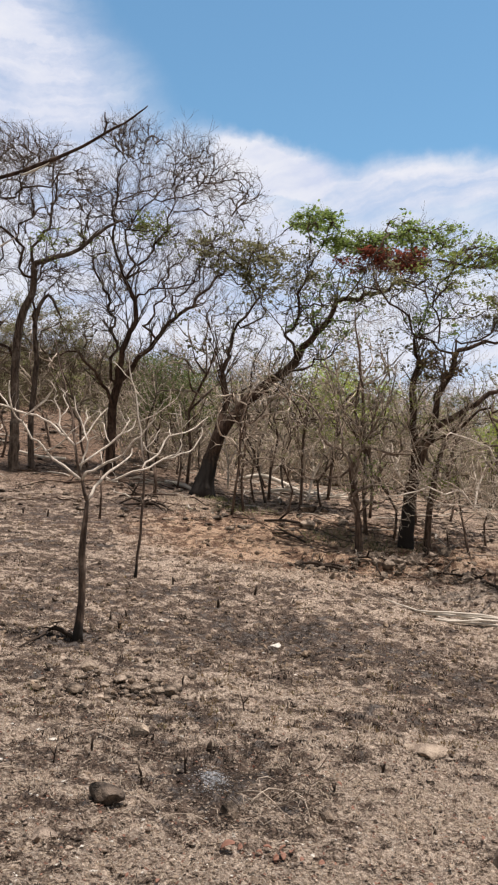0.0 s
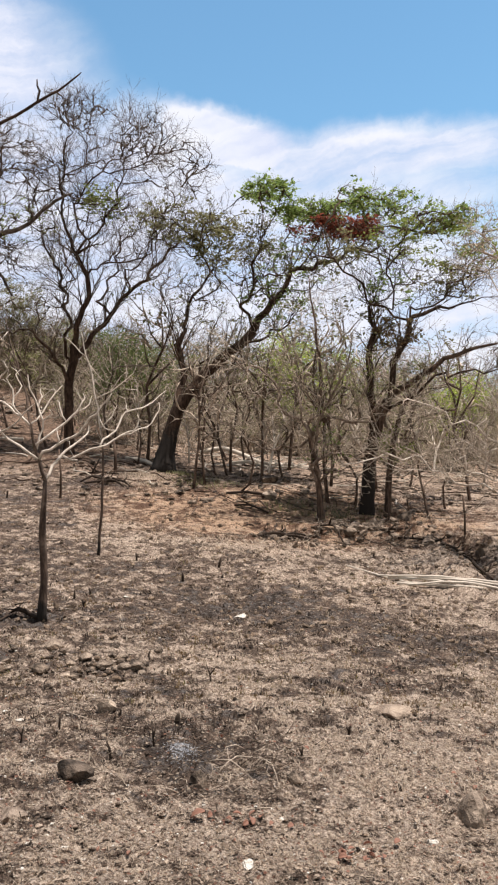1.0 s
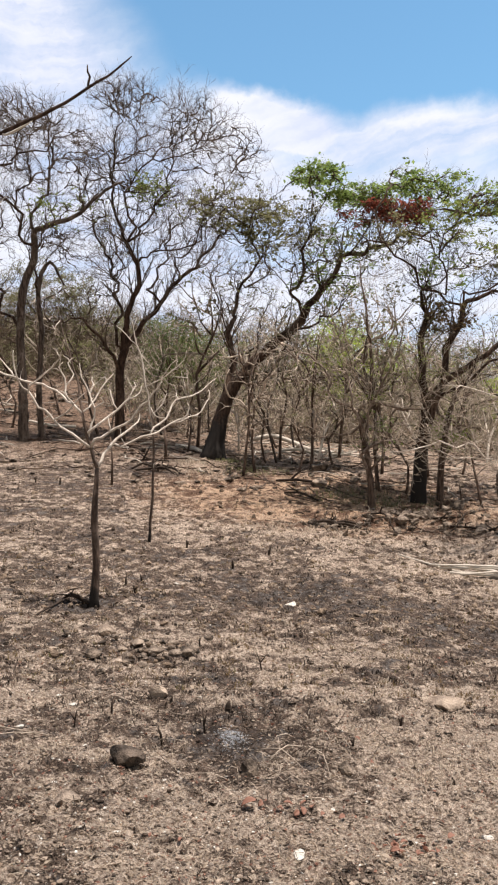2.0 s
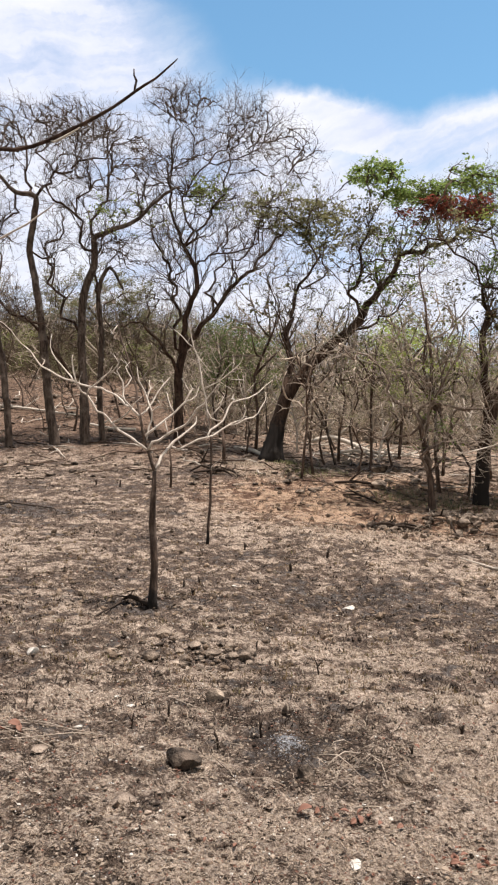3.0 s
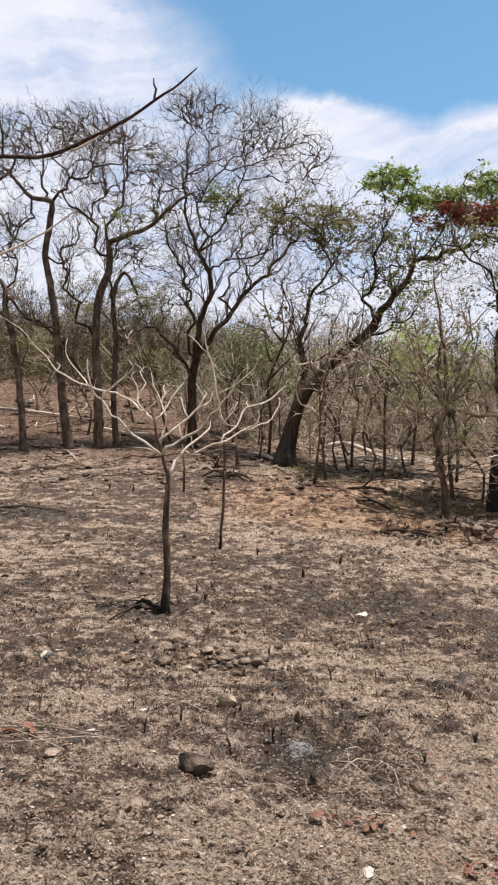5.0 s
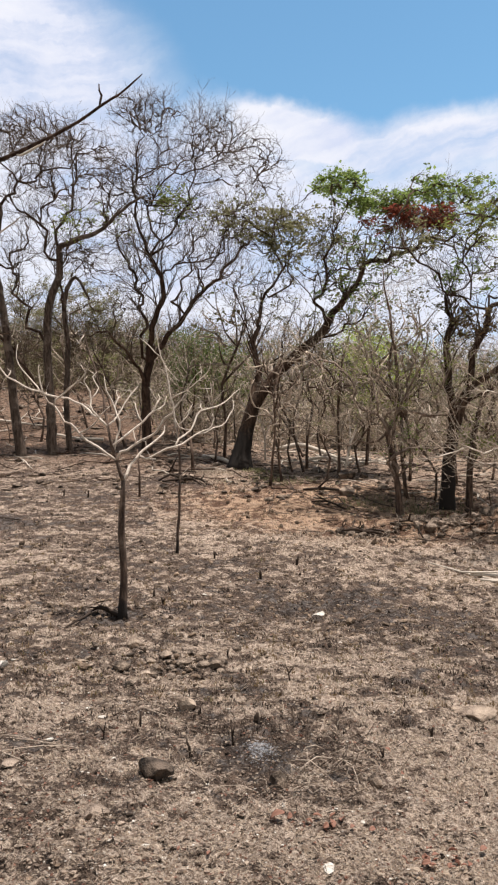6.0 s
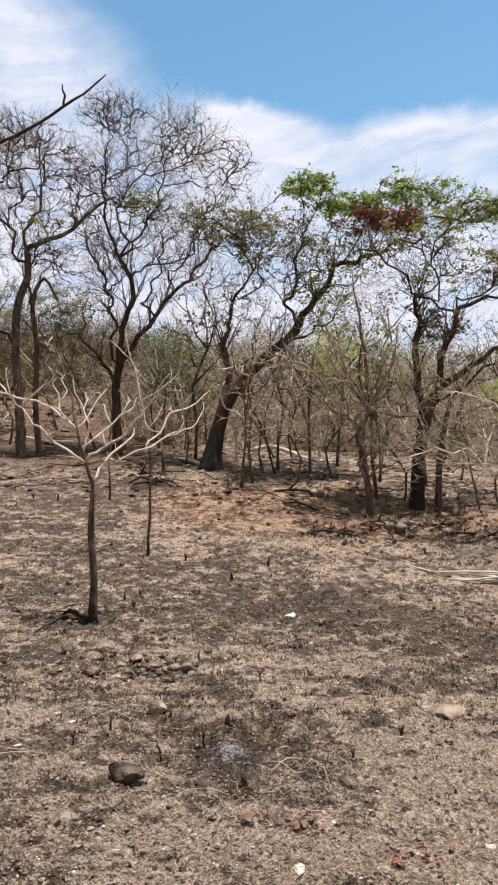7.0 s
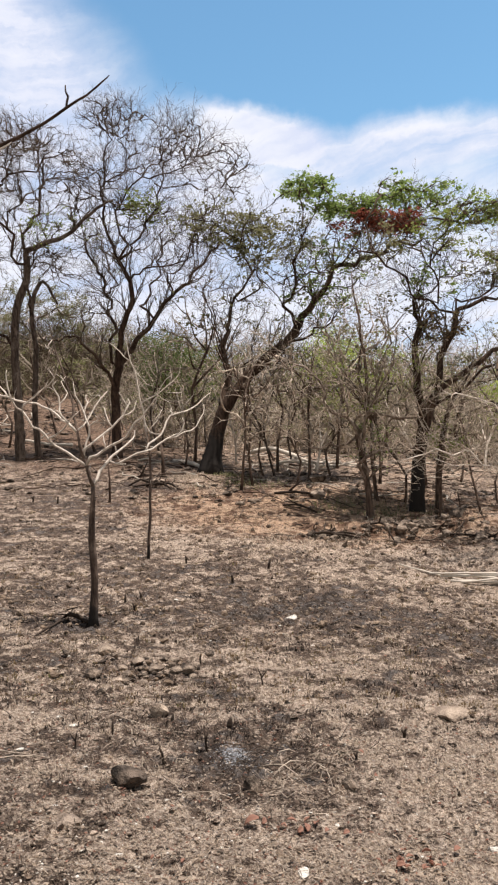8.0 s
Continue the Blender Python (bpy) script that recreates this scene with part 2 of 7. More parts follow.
def ground_material():
    """Burnt soil: dark earth with soot and ash, and pale matted straw where the fire left it (the mesh's thatch value,
    which also holds painted shade and light).
    """
    m, n, s, p = material("burnt_soil", 0.95)
    flat = n.scaled(p, (1, 1, 0.3))
    long = n.scaled(p, (1.0, 1.5, 0.5))
    left = n.add("ShaderNodeAttribute", attribute_name="thatch").outputs["Fac"]
    broad = n.noise(flat, 0.33, 5, 0.6, 0.6)
    patch = n.noise(long, 3.0, 7, 0.7, 0.7)
    mottle = n.noise(flat, 11.0, 7, 0.78, 0.6)
    grit = n.noise(flat, 46.0, 6, 0.78)
    speck = n.noise(flat, 24.0, 6, 0.8, 0.4)
    # how much straw lies here
    straw = n.math("ADD", n.math("MULTIPLY", left, 0.42), n.math("MULTIPLY", n.math("SUBTRACT", patch, 0.5), 0.9))
    straw = n.math("ADD", straw, n.math("MULTIPLY", n.math("SUBTRACT", mottle, 0.5), 1.9))
    straw = n.math("ADD", straw, n.math("MULTIPLY", n.math("SUBTRACT", speck, 0.45), 0.9))
    earth = n.mix(n.ramp(grit, 0.40, 0.64), (0.040, 0.028, 0.022), (0.215, 0.155, 0.120))
    earth = n.mix(n.ramp(patch, 0.50, 0.66, 0.0, 0.5), earth, (0.225, 0.158, 0.117))
    thatch = n.mix(n.ramp(grit, 0.38, 0.64), (0.235, 0.172, 0.132), (0.78, 0.65, 0.535))
    thatch = n.mix(n.ramp(speck, 0.36, 0.46, 0.7, 0.0), thatch, (0.060, 0.044, 0.034))
    c = n.mix(n.ramp(straw, -0.15, 0.24), earth, thatch)
    # grey ash in the most burnt hollows
    ash = n.math("MULTIPLY", n.ramp(left, -0.95, -0.35, 1.0, 0.0), n.ramp(mottle, 0.44, 0.60))
    c = n.mix(n.math("MULTIPLY", ash, 0.6), c, (0.20, 0.195, 0.195))
    soot = n.math("MULTIPLY", n.ramp(left, -1.2, -0.4, 1.0, 0.0), n.ramp(mottle, 0.42, 0.58, 0.85, 0.1))
    c = n.mix(soot, c, (0.022, 0.017, 0.015))
    # bare red earth under the big trees
    place = n.add("ShaderNodeVectorMath", {0: p, 1: (1.4, 12.3, 1.0)}, operation="SUBTRACT").outputs[0]
    shape = n.add("ShaderNodeVectorMath", {0: place, 1: (0.28, 0.50, 0.0)}, operation="MULTIPLY").outputs[0]
    near = n.add("ShaderNodeVectorMath", {0: shape}, operation="LENGTH").outputs[1]
    edge = n.math("ADD", near, n.math("MULTIPLY", n.math("SUBTRACT", patch, 0.5), 1.6))
    red = n.mix(n.ramp(straw, -0.2, 0.3), (0.135, 0.072, 0.045), (0.52, 0.345, 0.225))
    c = n.mix(n.ramp(edge, 0.55, 1.15, 0.72, 0.0), c, red)
    # the wood's floor: brown leaf litter
    deep = n.add("ShaderNodeSeparateXYZ", {0: p}).outputs[1]
    wood = n.ramp(n.math("ADD", deep, n.math("MULTIPLY", broad, 3.0)), 14.0, 17.5)
    litter = n.mix(n.ramp(n.math("ADD", n.math("MULTIPLY", mottle, 0.6), n.math("MULTIPLY", patch, 0.4)), 0.43, 0.58), (0.105, 0.072, 0.054), (0.56, 0.42, 0.32))
    # redder and darker leaf litter up the shoulder of the hill
    side = n.add("ShaderNodeSeparateXYZ", {0: p}).outputs[0]
    rusty = n.mix(n.ramp(mottle, 0.42, 0.60), (0.050, 0.031, 0.022), (0.25, 0.158, 0.108))
    litter = n.mix(n.ramp(n.math("ADD", side, n.math("MULTIPLY", broad, 2.0)), -2.0, 1.5, 0.95, 0.0), litter, rusty)
    c = n.mix(n.math("MULTIPLY", wood, 0.85), c, litter)
    paint(n, s, c)
    bumped(n, s, n.math("ADD", n.math("ADD", mottle, n.math("MULTIPLY", grit, 0.45)), n.math("MULTIPLY", straw, 0.35)), 1.0, 0.05)
    return m


GROUND = ground_material()


# ---------------------------------------------------------------- building tools
def ground_base(x, y):
    """The lie of the land: level by the camera, rising into the wood, falling to the right."""
    u = max(y, 0.0)
    if u < 13:
        q = -0.0296 * u + 0.01035 * u * u
    else:
        s, v = 0.09 - 0.045 * math.tanh(x / 9), u - 13
        far = max(v - 27, 0)
        q = 1.3643 + s * min(v, 27) + (0.2395 - s) * 4 * (1 - math.exp(-v / 4)) + 0.02 * far * math.exp(-far / 150)
    rise = min(max((u - 44) / 34, 0.0), 1.0)
    q += 5.5 * rise * rise * (3 - 2 * rise)
    # a shoulder of the hill behind the bare trees
    a, b = min(max((u - 16.5) / 9, 0.0), 1.0), min(max((-x / max(u, 1.0) - 0.06) / 0.14, 0.0), 1.0)
    q += 1.25 * a * a * (3 - 2 * a) * b * b * (3 - 2 * b) * (1 if u < 40 else math.exp(-(u - 40) / 60))
    return q - 0.96 * math.tanh(x / 12) * (1 if u < 40 else math.exp(-(u - 40) / 60))


def bank(x, y):
    """The low eroded bank at the foot of the dark tree, with the gully along it."""
    mid = 11.2 + 0.12 * math.sin(x * 2.3) - 0.35 * max(x - 2.6, 0) ** 2
    on = 1 / (1 + math.exp(-(x - 0.9) * 5))
    return on * (0.10 * math.exp(-((y - mid - 0.2) / 0.22) ** 2) - 0.07 * math.exp(-((y - mid + 0.25) / 0.25) ** 2))


GULLY = ((2.95, 12.15), (3.14, 11.78), (3.50, 11.40), (3.60, 10.72), (3.54, 9.92), (3.45, 9.27), (3.30, 8.75))


def from_gully(x, y):
    """Distance from the eroded gully beside the bank; large away from it."""
    if not (2.0 < x < 4.6 and 7.8 < y < 13.0):
        return 9.0
    best = 9.0
    for (ax, ay), (bx, by) in zip(GULLY, GULLY[1:]):
        dx, dy = bx - ax, by - ay
        s = min(max(((x - ax) * dx + (y - ay) * dy) / (dx * dx + dy * dy), 0.0), 1.0)
        best = min(best, math.hypot(x - ax - s * dx, y - ay - s * dy))
    return best


# where straw was left (positive) and where the fire burnt deepest (negative): x, y, half widths, how much
# the last row only lightens the soil colour against the trees' shade
LEFT_LIT = ((1.14, 5.24, 0.38, 0.14, 1.1), (0.90, 4.35, 0.50, 0.38, 0.8), (-3.5, 8.45, 0.9, 0.6, 0.6), (0.97, 10.06, 0.55, 0.35, 1.1), (0.34, 11.6, 0.9, 0.6, 0.4), (3.05, 10.2, 0.35, 0.4, 0.8),
        (-0.9, 13.95, 0.40, 0.32, 1.4), (1.4, 3.25, 0.6, 0.4, 0.6), (-1.2, 4.85, 0.6, 0.22, 0.6), (-0.3, 3.3, 0.7, 0.3, 0.35), (1.7, 5.35, 0.35, 0.15, 0.7), (1.1, 3.7, 0.9, 0.9, 0.5), (-0.9, 3.2, 0.9, 0.5, 0.3), (1.7, 12.3, 1.1, 0.5, 0.7))
# rows at the feet of boulders and rubble paint their shade into the soil
BURNT_SHADED = ((-0.76, 7.14, 0.7, 0.35, 0.8), (0.53, 7.84, 0.7, 0.5, 1.2), (1.22, 7.29, 0.8, 0.4, 0.8), (1.98, 6.59, 0.8, 0.4, 1.0), (-4.2, 10.76, 0.7, 0.22, 1.9), (-0.13, 4.36, 0.26, 0.22, 1.2),
         (0.15, 4.15, 0.35, 0.28, 0.8), (1.15, 11.0, 0.33, 0.18, 1.5), (-1.5, 7.02, 0.32, 0.2, 1.3), (-1.59, 13.44, 0.5, 0.22, 1.2), (2.3, 11.0, 0.7, 0.25, 0.7), (1.2, 3.75, 0.25, 0.2, 0.8),
         (-2.2, 5.9, 0.5, 0.35, 0.9), (-2.6, 12.2, 1.1, 0.5, 0.5), (-0.7, 8.9, 0.9, 0.6, 0.5), (-2.6, 10.2, 2.4, 2.2, 0.6), (-2.4, 6.8, 0.9, 0.9, 0.4), (-3.0, 13.6, 2.2, 0.9, 0.4), (-1.5, 4.3, 0.35, 0.08, 1.2), (-1.16, 4.45, 0.24, 0.10, 1.3), (-1.15, 3.80, 0.45, 0.14, 0.8), (-0.9, 5.75, 0.6, 0.10, 0.9), (-0.62, 3.95, 0.20, 0.08, 1.0), (-0.12, 4.55, 0.30, 0.18, 0.9))


def thatch(x, y):
    """How much dry straw lies on the soil: about -1 burnt bare, 1 well covered; it also carries painted shade and
    light.
    """
    v = Vector((x, y * 1.3, 0))
    n = 0.4 * noise.noise(v * 0.55 + Vector((3, 1, 0))) + 0.55 * noise.noise(v * 1.7) + 0.9 * noise.noise(v * 4.6) + 1.0 * noise.noise(v * 11.0)
    for rows, sign in ((LEFT_LIT, 1), (BURNT_SHADED, -1)):
        for x0, y0, wx, wy, much in rows:
            q = ((x - x0) / wx) ** 2 + ((y - y0) / wy) ** 2
            if q < 6:
                n += 0.55 * sign * much * math.exp(-q * 0.7)
    # burnt gully bed, with the trench's shade put into the soil colour too
    return n - 0.7 * math.exp(-(from_gully(x, y) / 0.12) ** 2)


def ground_z(x, y):
    z = ground_base(x, y)
    if abs(x) < 14 and -3 < y < 40:
        v = Vector((x, y, 0))
        z += 0.05 * noise.noise(v * 0.55) + 0.026 * noise.noise(v * 2.1 + Vector((7, 3, 0))) + 0.022 * noise.noise(v * 6.3)
        if y < 12:
            z += 0.024 * noise.noise(v * 14.0)
        if y < 7:
            z += 0.014 * noise.noise(v * 30.0)
        far = from_gully(x, y)
        z += bank(x, y) + 0.07 * math.exp(-((far - 0.36) / 0.18) ** 2) - 0.08 * math.exp(-(far / 0.10) ** 2)
    return z


def mesh_of(name, verts, faces, mat, smooth=True):
    me = bpy.data.meshes.new(name)
    me.from_pydata(verts, [], faces)
    me.materials.append(mat)
    if smooth:
        me.polygons.foreach_set("use_smooth", [True] * len(me.polygons))
    me.update()
    return me


def part_mesh(name, verts, faces, mat, parent=None, label="", smooth=True):
    ob = new(name, mesh_of(name, verts, faces, mat, smooth))
    ob.parent = parent
    return tagged(ob, label)


def part(name, bm, mat, parent=None, label="", smooth=True):
    me = bpy.data.meshes.new(name)
    bm.to_mesh(me)
    bm.free()
    me.materials.append(mat)
    me.polygons.foreach_set("use_smooth", [smooth] * len(me.polygons))
    ob = new(name, me)
    ob.parent = parent
    return tagged(ob, label)


def anchor(name, at, label, category, group="", kind=""):
    ob = new(name)
    ob.location = at
    ob.empty_display_size = 0.1
    return tagged(ob, label, category, group, kind)


def tube(points, radii, sides, verts, faces, rng=None, knobbly=0.0):
    """Adds a tapered tube along the points to verts and faces."""
    pts = np.asarray(points, float)
    tangent = np.gradient(pts, axis=0)
    tangent /= np.linalg.norm(tangent, axis=1)[:, None] + 1e-9
    side = np.cross(tangent, (0.31, 0.87, 0.38) if abs(tangent[0] @ (0.31, 0.87, 0.38)) < 0.9 else (1.0, 0.0, 0.0))
    side /= np.linalg.norm(side, axis=1)[:, None] + 1e-9
    other = np.cross(tangent, side)
    a = np.arange(sides) * 2 * np.pi / sides
    ring = np.asarray(radii, float)[:, None] * np.ones(sides)
    if knobbly and rng is not None:
        ring = ring * (1 + knobbly * (rng.random((len(pts), sides)) - 0.5))
    rings = pts[:, None] + ring[..., None] * (np.cos(a)[None, :, None] * side[:, None] + np.sin(a)[None, :, None] * other[:, None])
    start = len(verts)
    verts.extend(map(tuple, rings.reshape(-1, 3)))
    k = len(pts)
    for i in range(k - 1):
        o = start + i * sides
        for j in range(sides):
            jj = (j + 1) % sides
            faces.append((o + j, o + jj, o + sides + jj, o + sides + j))
    faces.append(tuple(range(start + sides - 1, start - 1, -1)))
    faces.append(tuple(range(start + (k - 1) * sides, start + k * sides)))


def thin_twigs(a, b, c, radii, verts, faces):
    """Adds many thin three-sided twigs from a by b to c."""
    a, b, c = (np.asarray(v, float) for v in (a, b, c))
    k = len(a)
    way = c - a
    way /= np.linalg.norm(way, axis=1)[:, None] + 1e-9
    side = np.cross(way, (0.31, 0.87, 0.38))
    side /= np.linalg.norm(side, axis=1)[:, None] + 1e-9
    other = np.cross(way, side)
    rings = []
    for p, s in ((a, 1.0), (b, 0.75), (c, 0.4)):
        for t in (0.0, 2.0944, 4.1888):
            rings.append(p + (side * math.cos(t) + other * math.sin(t)) * (np.asarray(radii) * s)[:, None])
    start = len(verts)
    verts.extend(map(tuple, np.stack(rings, 1).reshape(-1, 3)))
    shape = np.array([(i * 3 + j, i * 3 + (j + 1) % 3, i * 3 + 3 + (j + 1) % 3, i * 3 + 3 + j) for i in (0, 1) for j in (0, 1, 2)])
    faces.extend(map(tuple, (shape[None] + (start + np.arange(k) * 9)[:, None, None]).reshape(-1, 4)))


def curve_through(points, step, rng=None, wobble=0.0):
    """Points along a smooth curve through rows of (x, y, z, radius), about step apart."""
    p = np.asarray(points, float)
    if len(p) == 2:
        p = np.vstack([p[0], (p[0] + p[1]) / 2, p[1]])
    ext = np.vstack([2 * p[0] - p[1], p, 2 * p[-1] - p[-2]])
    out = []
    for i in range(1, len(ext) - 2):
        a, b, c, d = ext[i - 1:i + 3]
        n = max(2, int(np.linalg.norm(c[:3] - b[:3]) / step))
        for s in np.arange(n) / n:
            out.append(0.5 * (2 * b + (c - a) * s + (2 * a - 5 * b + 4 * c - d) * s * s + (3 * b - a - 3 * c + d) * s ** 3))
    out.append(p[-1])
    out = np.array(out)
    if rng is not None and wobble and len(out) > 3:
        out[1:-1, :3] += rng.normal(0, 1, (len(out) - 2, 3)) * wobble * np.minimum(np.maximum(out[1:-1, 3:4], 0.006), 0.03)
    out[:, 3] = np.clip(out[:, 3], p[:, 3].min(), p[:, 3].max())
    return out


class Tree:
    """A tree in its own coordinates, from its base: limbs that are given, boughs that grow into volumes, and leaves."""

    count = 0

    def __init__(self, base, wobble=0.18, step=0.14, crook=0.012, slim=1.0, dense=1.0):
        Tree.count += 1
        self.base, self.wobble, self.step, self.crook, self.slim, self.dense = base, wobble, step, crook, slim, dense
        self.rng = np.random.default_rng(100 + Tree.count)
        self.pos, self.way, self.rad = np.zeros((40000, 3), np.float32), np.zeros((40000, 3), np.float32), np.zeros(40000)
        self.n, self.parent = 0, []
        self.limbs, self.chains, self.crowns, self.twigs = [], [], [], []

    def node(self, at, way, parent, radius=0.0):
        i = self.n
        self.pos[i], self.way[i], self.rad[i] = at, way, radius
        self.parent.append(parent)
        self.n += 1
        return i

    def limb(self, *points, mat=None):
        points = [list(q) for q in points]
        points[-1][3] *= 0.6
        if self.limbs:
            for q in points:
                q[3] *= self.slim
        pts = curve_through(points, self.step, self.rng, self.wobble)
        crook = self.rng.normal(size=(len(pts), 3)) * self.crook
        crook = (crook + np.roll(crook, 1, 0)) / 1.5
        crook[0] = crook[-1] = 0
        crook *= np.clip(0.028 / (pts[:, 3:4] + 1e-6), 0.3, 1.0)
        if self.limbs:
            pts[:, :3] += crook
        elif self.crook > 0.05:
            pts[:, :3] += crook * 0.2 * np.clip(pts[:, 2:3] / 2.0, 0.0, 1.0)
        if self.limbs:
            near = int(np.argmin(((self.pos[:self.n] - pts[0, :3]) ** 2).sum(1)))
            pts[0, :3] = self.pos[near]
        else:
            near = -1
        prev = near
        ways = np.gradient(pts[:, :3], axis=0)
        ways /= np.linalg.norm(ways, axis=1)[:, None] + 1e-9
        for k, (q, w) in enumerate(zip(pts, ways)):
            if k == 0 and near >= 0:
                continue
            prev = self.node(q[:3], w, prev, q[3])
        self.limbs.append((pts, mat))

    def sprout(self, per_metre, length, first=1, tip=0.0021, lift=0.32, crooked=0.21, start=0.22):
        """Forking crooked branchlets along the limbs, each finer than the wood that bears it."""
        r = self.rng
        for pts, _ in self.limbs[first:]:
            total = np.linalg.norm(np.diff(pts[:, :3], axis=0), axis=1).sum()
            for _ in range(int(per_metre * total + r.random())):
                s = r.uniform(start, 1.0)
                i = int(s * (len(pts) - 1))
                w = pts[min(i + 1, len(pts) - 1), :3] - pts[max(i - 1, 0), :3]
                self.fork(pts[i, :3], w / (np.linalg.norm(w) + 1e-9), min(pts[i, 3] * r.uniform(0.25, 0.5), 0.016), length * r.uniform(0.5, 1.2) * (1.2 - 0.45 * s), 0, tip, lift, crooked)

    def fork(self, at, way, radius, length, level, tip, lift, crooked):
        r = self.rng
        side = r.normal(size=3)
        side -= way * (side @ way)
        side /= math.sqrt(side @ side) + 1e-9
        a = r.uniform(0.45, 0.95)
        w = way * math.cos(a) + side * math.sin(a) + (0, 0, lift)
        steps = max(3, int(length / 0.10))
        path, radii = [at], [max(radius, tip)]
        jitter = r.normal(size=(steps, 3)) * crooked
        for k in range(steps):
            w = w + jitter[k] + (0, 0, lift * 0.1)
            w /= math.sqrt(w @ w) + 1e-9
            at = at + w * (length / steps)
            path.append(at)
            radii.append(max(tip * (0.7 if k == steps - 1 else 1.0), radius * (1 - 0.85 * (k + 1) / steps)))
            if level < 2 and r.random() < 0.6 and length > 0.12:
                self.fork(at, w, radii[-1] * 0.7, length * (1 - 0.6 * k / steps) * r.uniform(0.35, 0.65), level + 1, tip, lift, crooked)
        self.twigs.append((np.array(path), radii))

    def fill(self, middle, radii, count, tip=0.0023):
        """Boughs and twigs reach for points of an ellipsoid."""
        r = self.rng
        count = max(4, int(count * self.dense))
        v = r.normal(size=(count, 3))
        v *= (r.random(count) ** 0.40 / np.linalg.norm(v, axis=1))[:, None]
        self.reach(np.asarray(middle) + v * radii, tip)

    def dress(self, per_metre, reach, tip=0.0023, first=0):
        """Short twigs along the outer part of the limbs."""
        r = self.rng
        goals = []
        for pts, _ in self.limbs[first:]:
            length = np.linalg.norm(np.diff(pts[:, :3], axis=0), axis=1).sum()
            for _ in range(int(per_metre * length)):
                i = int(len(pts) * r.uniform(0.3, 1.0))
                p, q = pts[max(i - 2, 0), :3], pts[min(i, len(pts) - 1), :3]
                w = (q - p) / (np.linalg.norm(q - p) + 1e-6)
                goals.append(q + w * reach * r.uniform(0.1, 0.8) + r.normal(size=3) * reach * 0.38 + (0, 0, 0.08 * reach))
        if goals:
            self.reach(np.array(goals), tip, 0.62)

    def reach(self, goals, tip, most=1.0):
        """Wood grows to each of the goals, the nearest first, from the best wood that is there."""
        r = self.rng
        near = [((self.pos[:self.n] - g) ** 2).sum(1).min() for g in goals]
        for g in goals[np.argsort(near)]:
            if self.n > 39000:
                break
            to = g - self.pos[:self.n]
            square = (to * to).sum(1)
            pick = np.argpartition(square, 40)[:40] if self.n > 60 else np.arange(self.n)
            to, far = to[pick], np.sqrt(square[pick]) + 1e-6
            cos = (to * self.way[pick]).sum(1) / far
            best = int(np.argmin(far * (1.45 - 0.75 * cos) + 0.35 * np.maximum(0, -to[:, 2] / far - 0.1) * far))
            i, length = int(pick[best]), far[best]
            if not 0.03 < length < most:
                continue
            start = self.pos[i].copy()
            bend = start + self.way[i] * length * 0.38 + np.array((0, 0, 0.12)) * length + r.normal(size=3) * 0.09 * length
            k = int(np.clip(length / 0.10, 2, 9))
            s = np.linspace(0, 1, k + 1)[:, None]
            path = (1 - s) ** 2 * start + 2 * s * (1 - s) * bend + s * s * g
            path[1:-1] += r.normal(size=(k - 1, 3)) * 0.055 * min(length, 0.7)
            ids, prev = [i], i
            for a, b in zip(path, path[1:]):
                w = b - a
                w /= math.sqrt(w @ w) + 1e-9
                prev = self.node(b, w, prev)
                ids.append(prev)
            self.chains.append((ids, tip))

    def leaves(self, middle, radii, count, size, mat, clump=0.12, flat=0.5):
        self.crowns.append((np.asarray(middle, float), np.asarray(radii, float), count, size, mat, clump, flat))

    def finish(self, name, label, category, trunk, limb, twig, group="", sides=10, sprigs=2, leaf_name="foliage"):
        rng = self.rng
        thing = anchor(name, self.base, label, category, group)
        load = np.ones(self.n)
        for ids, tip in self.chains:
            load[ids[-1]] += 1
        for i in range(self.n - 1, -1, -1):
            if self.parent[i] >= 0:
                load[self.parent[i]] += load[i] * 0.22 if self.rad[self.parent[i]] > 0 and self.rad[i] == 0 else load[i]
        for k, (pts, mat) in enumerate(self.limbs):
            verts, faces = [], []
            big = pts[:, 3].max()
            if k == 0:
                foot = np.exp(-np.maximum(pts[:, 2] + 0.05, 0) / (big * 1.6))
                pts = pts.copy()
                pts[:, 3] *= 1 + 0.2 * foot
            tube(pts[:, :3], pts[:, 3], sides if big > 0.03 else 6, verts, faces, rng, 0.12 if big > 0.03 else 0.08)
            part_mesh("trunk" if k == 0 else "limb", verts, faces, mat or (trunk if k == 0 else limb), thing)
        verts, faces = [], []
        for ids, tip in self.chains:
            made = 0.85 * tip * np.array([load[i] for i in ids[1:]]) ** 0.51
            first = min(made[0] * 1.15, max(self.rad[ids[0]] * 0.8, tip) if self.rad[ids[0]] else made[0] * 1.3)
            first = min(first, 0.016)
            radii = np.minimum(np.r_[first, made], first)
            radii[-1] = min(radii[-1], tip * 0.7)
            tube(self.pos[ids], radii, 5 if first > 0.012 else 3, verts, faces)
        for path, radii in self.twigs:
            tube(path, radii, 5 if radii[0] > 0.009 else 3, verts, faces)
        if self.chains and sprigs:
            seat = np.array([ids[rng.integers(1, len(ids))] for ids, _ in self.chains for _ in range(sprigs)])
            tips = np.array([tip for _, tip in self.chains for _ in range(sprigs)])
            w = self.way[seat] + rng.normal(size=(len(seat), 3)) * 0.6 + (0, 0, 0.25)
            w *= (rng.uniform(0.05, 0.22, len(seat)) / np.linalg.norm(w, axis=1))[:, None]
            at = self.pos[seat]
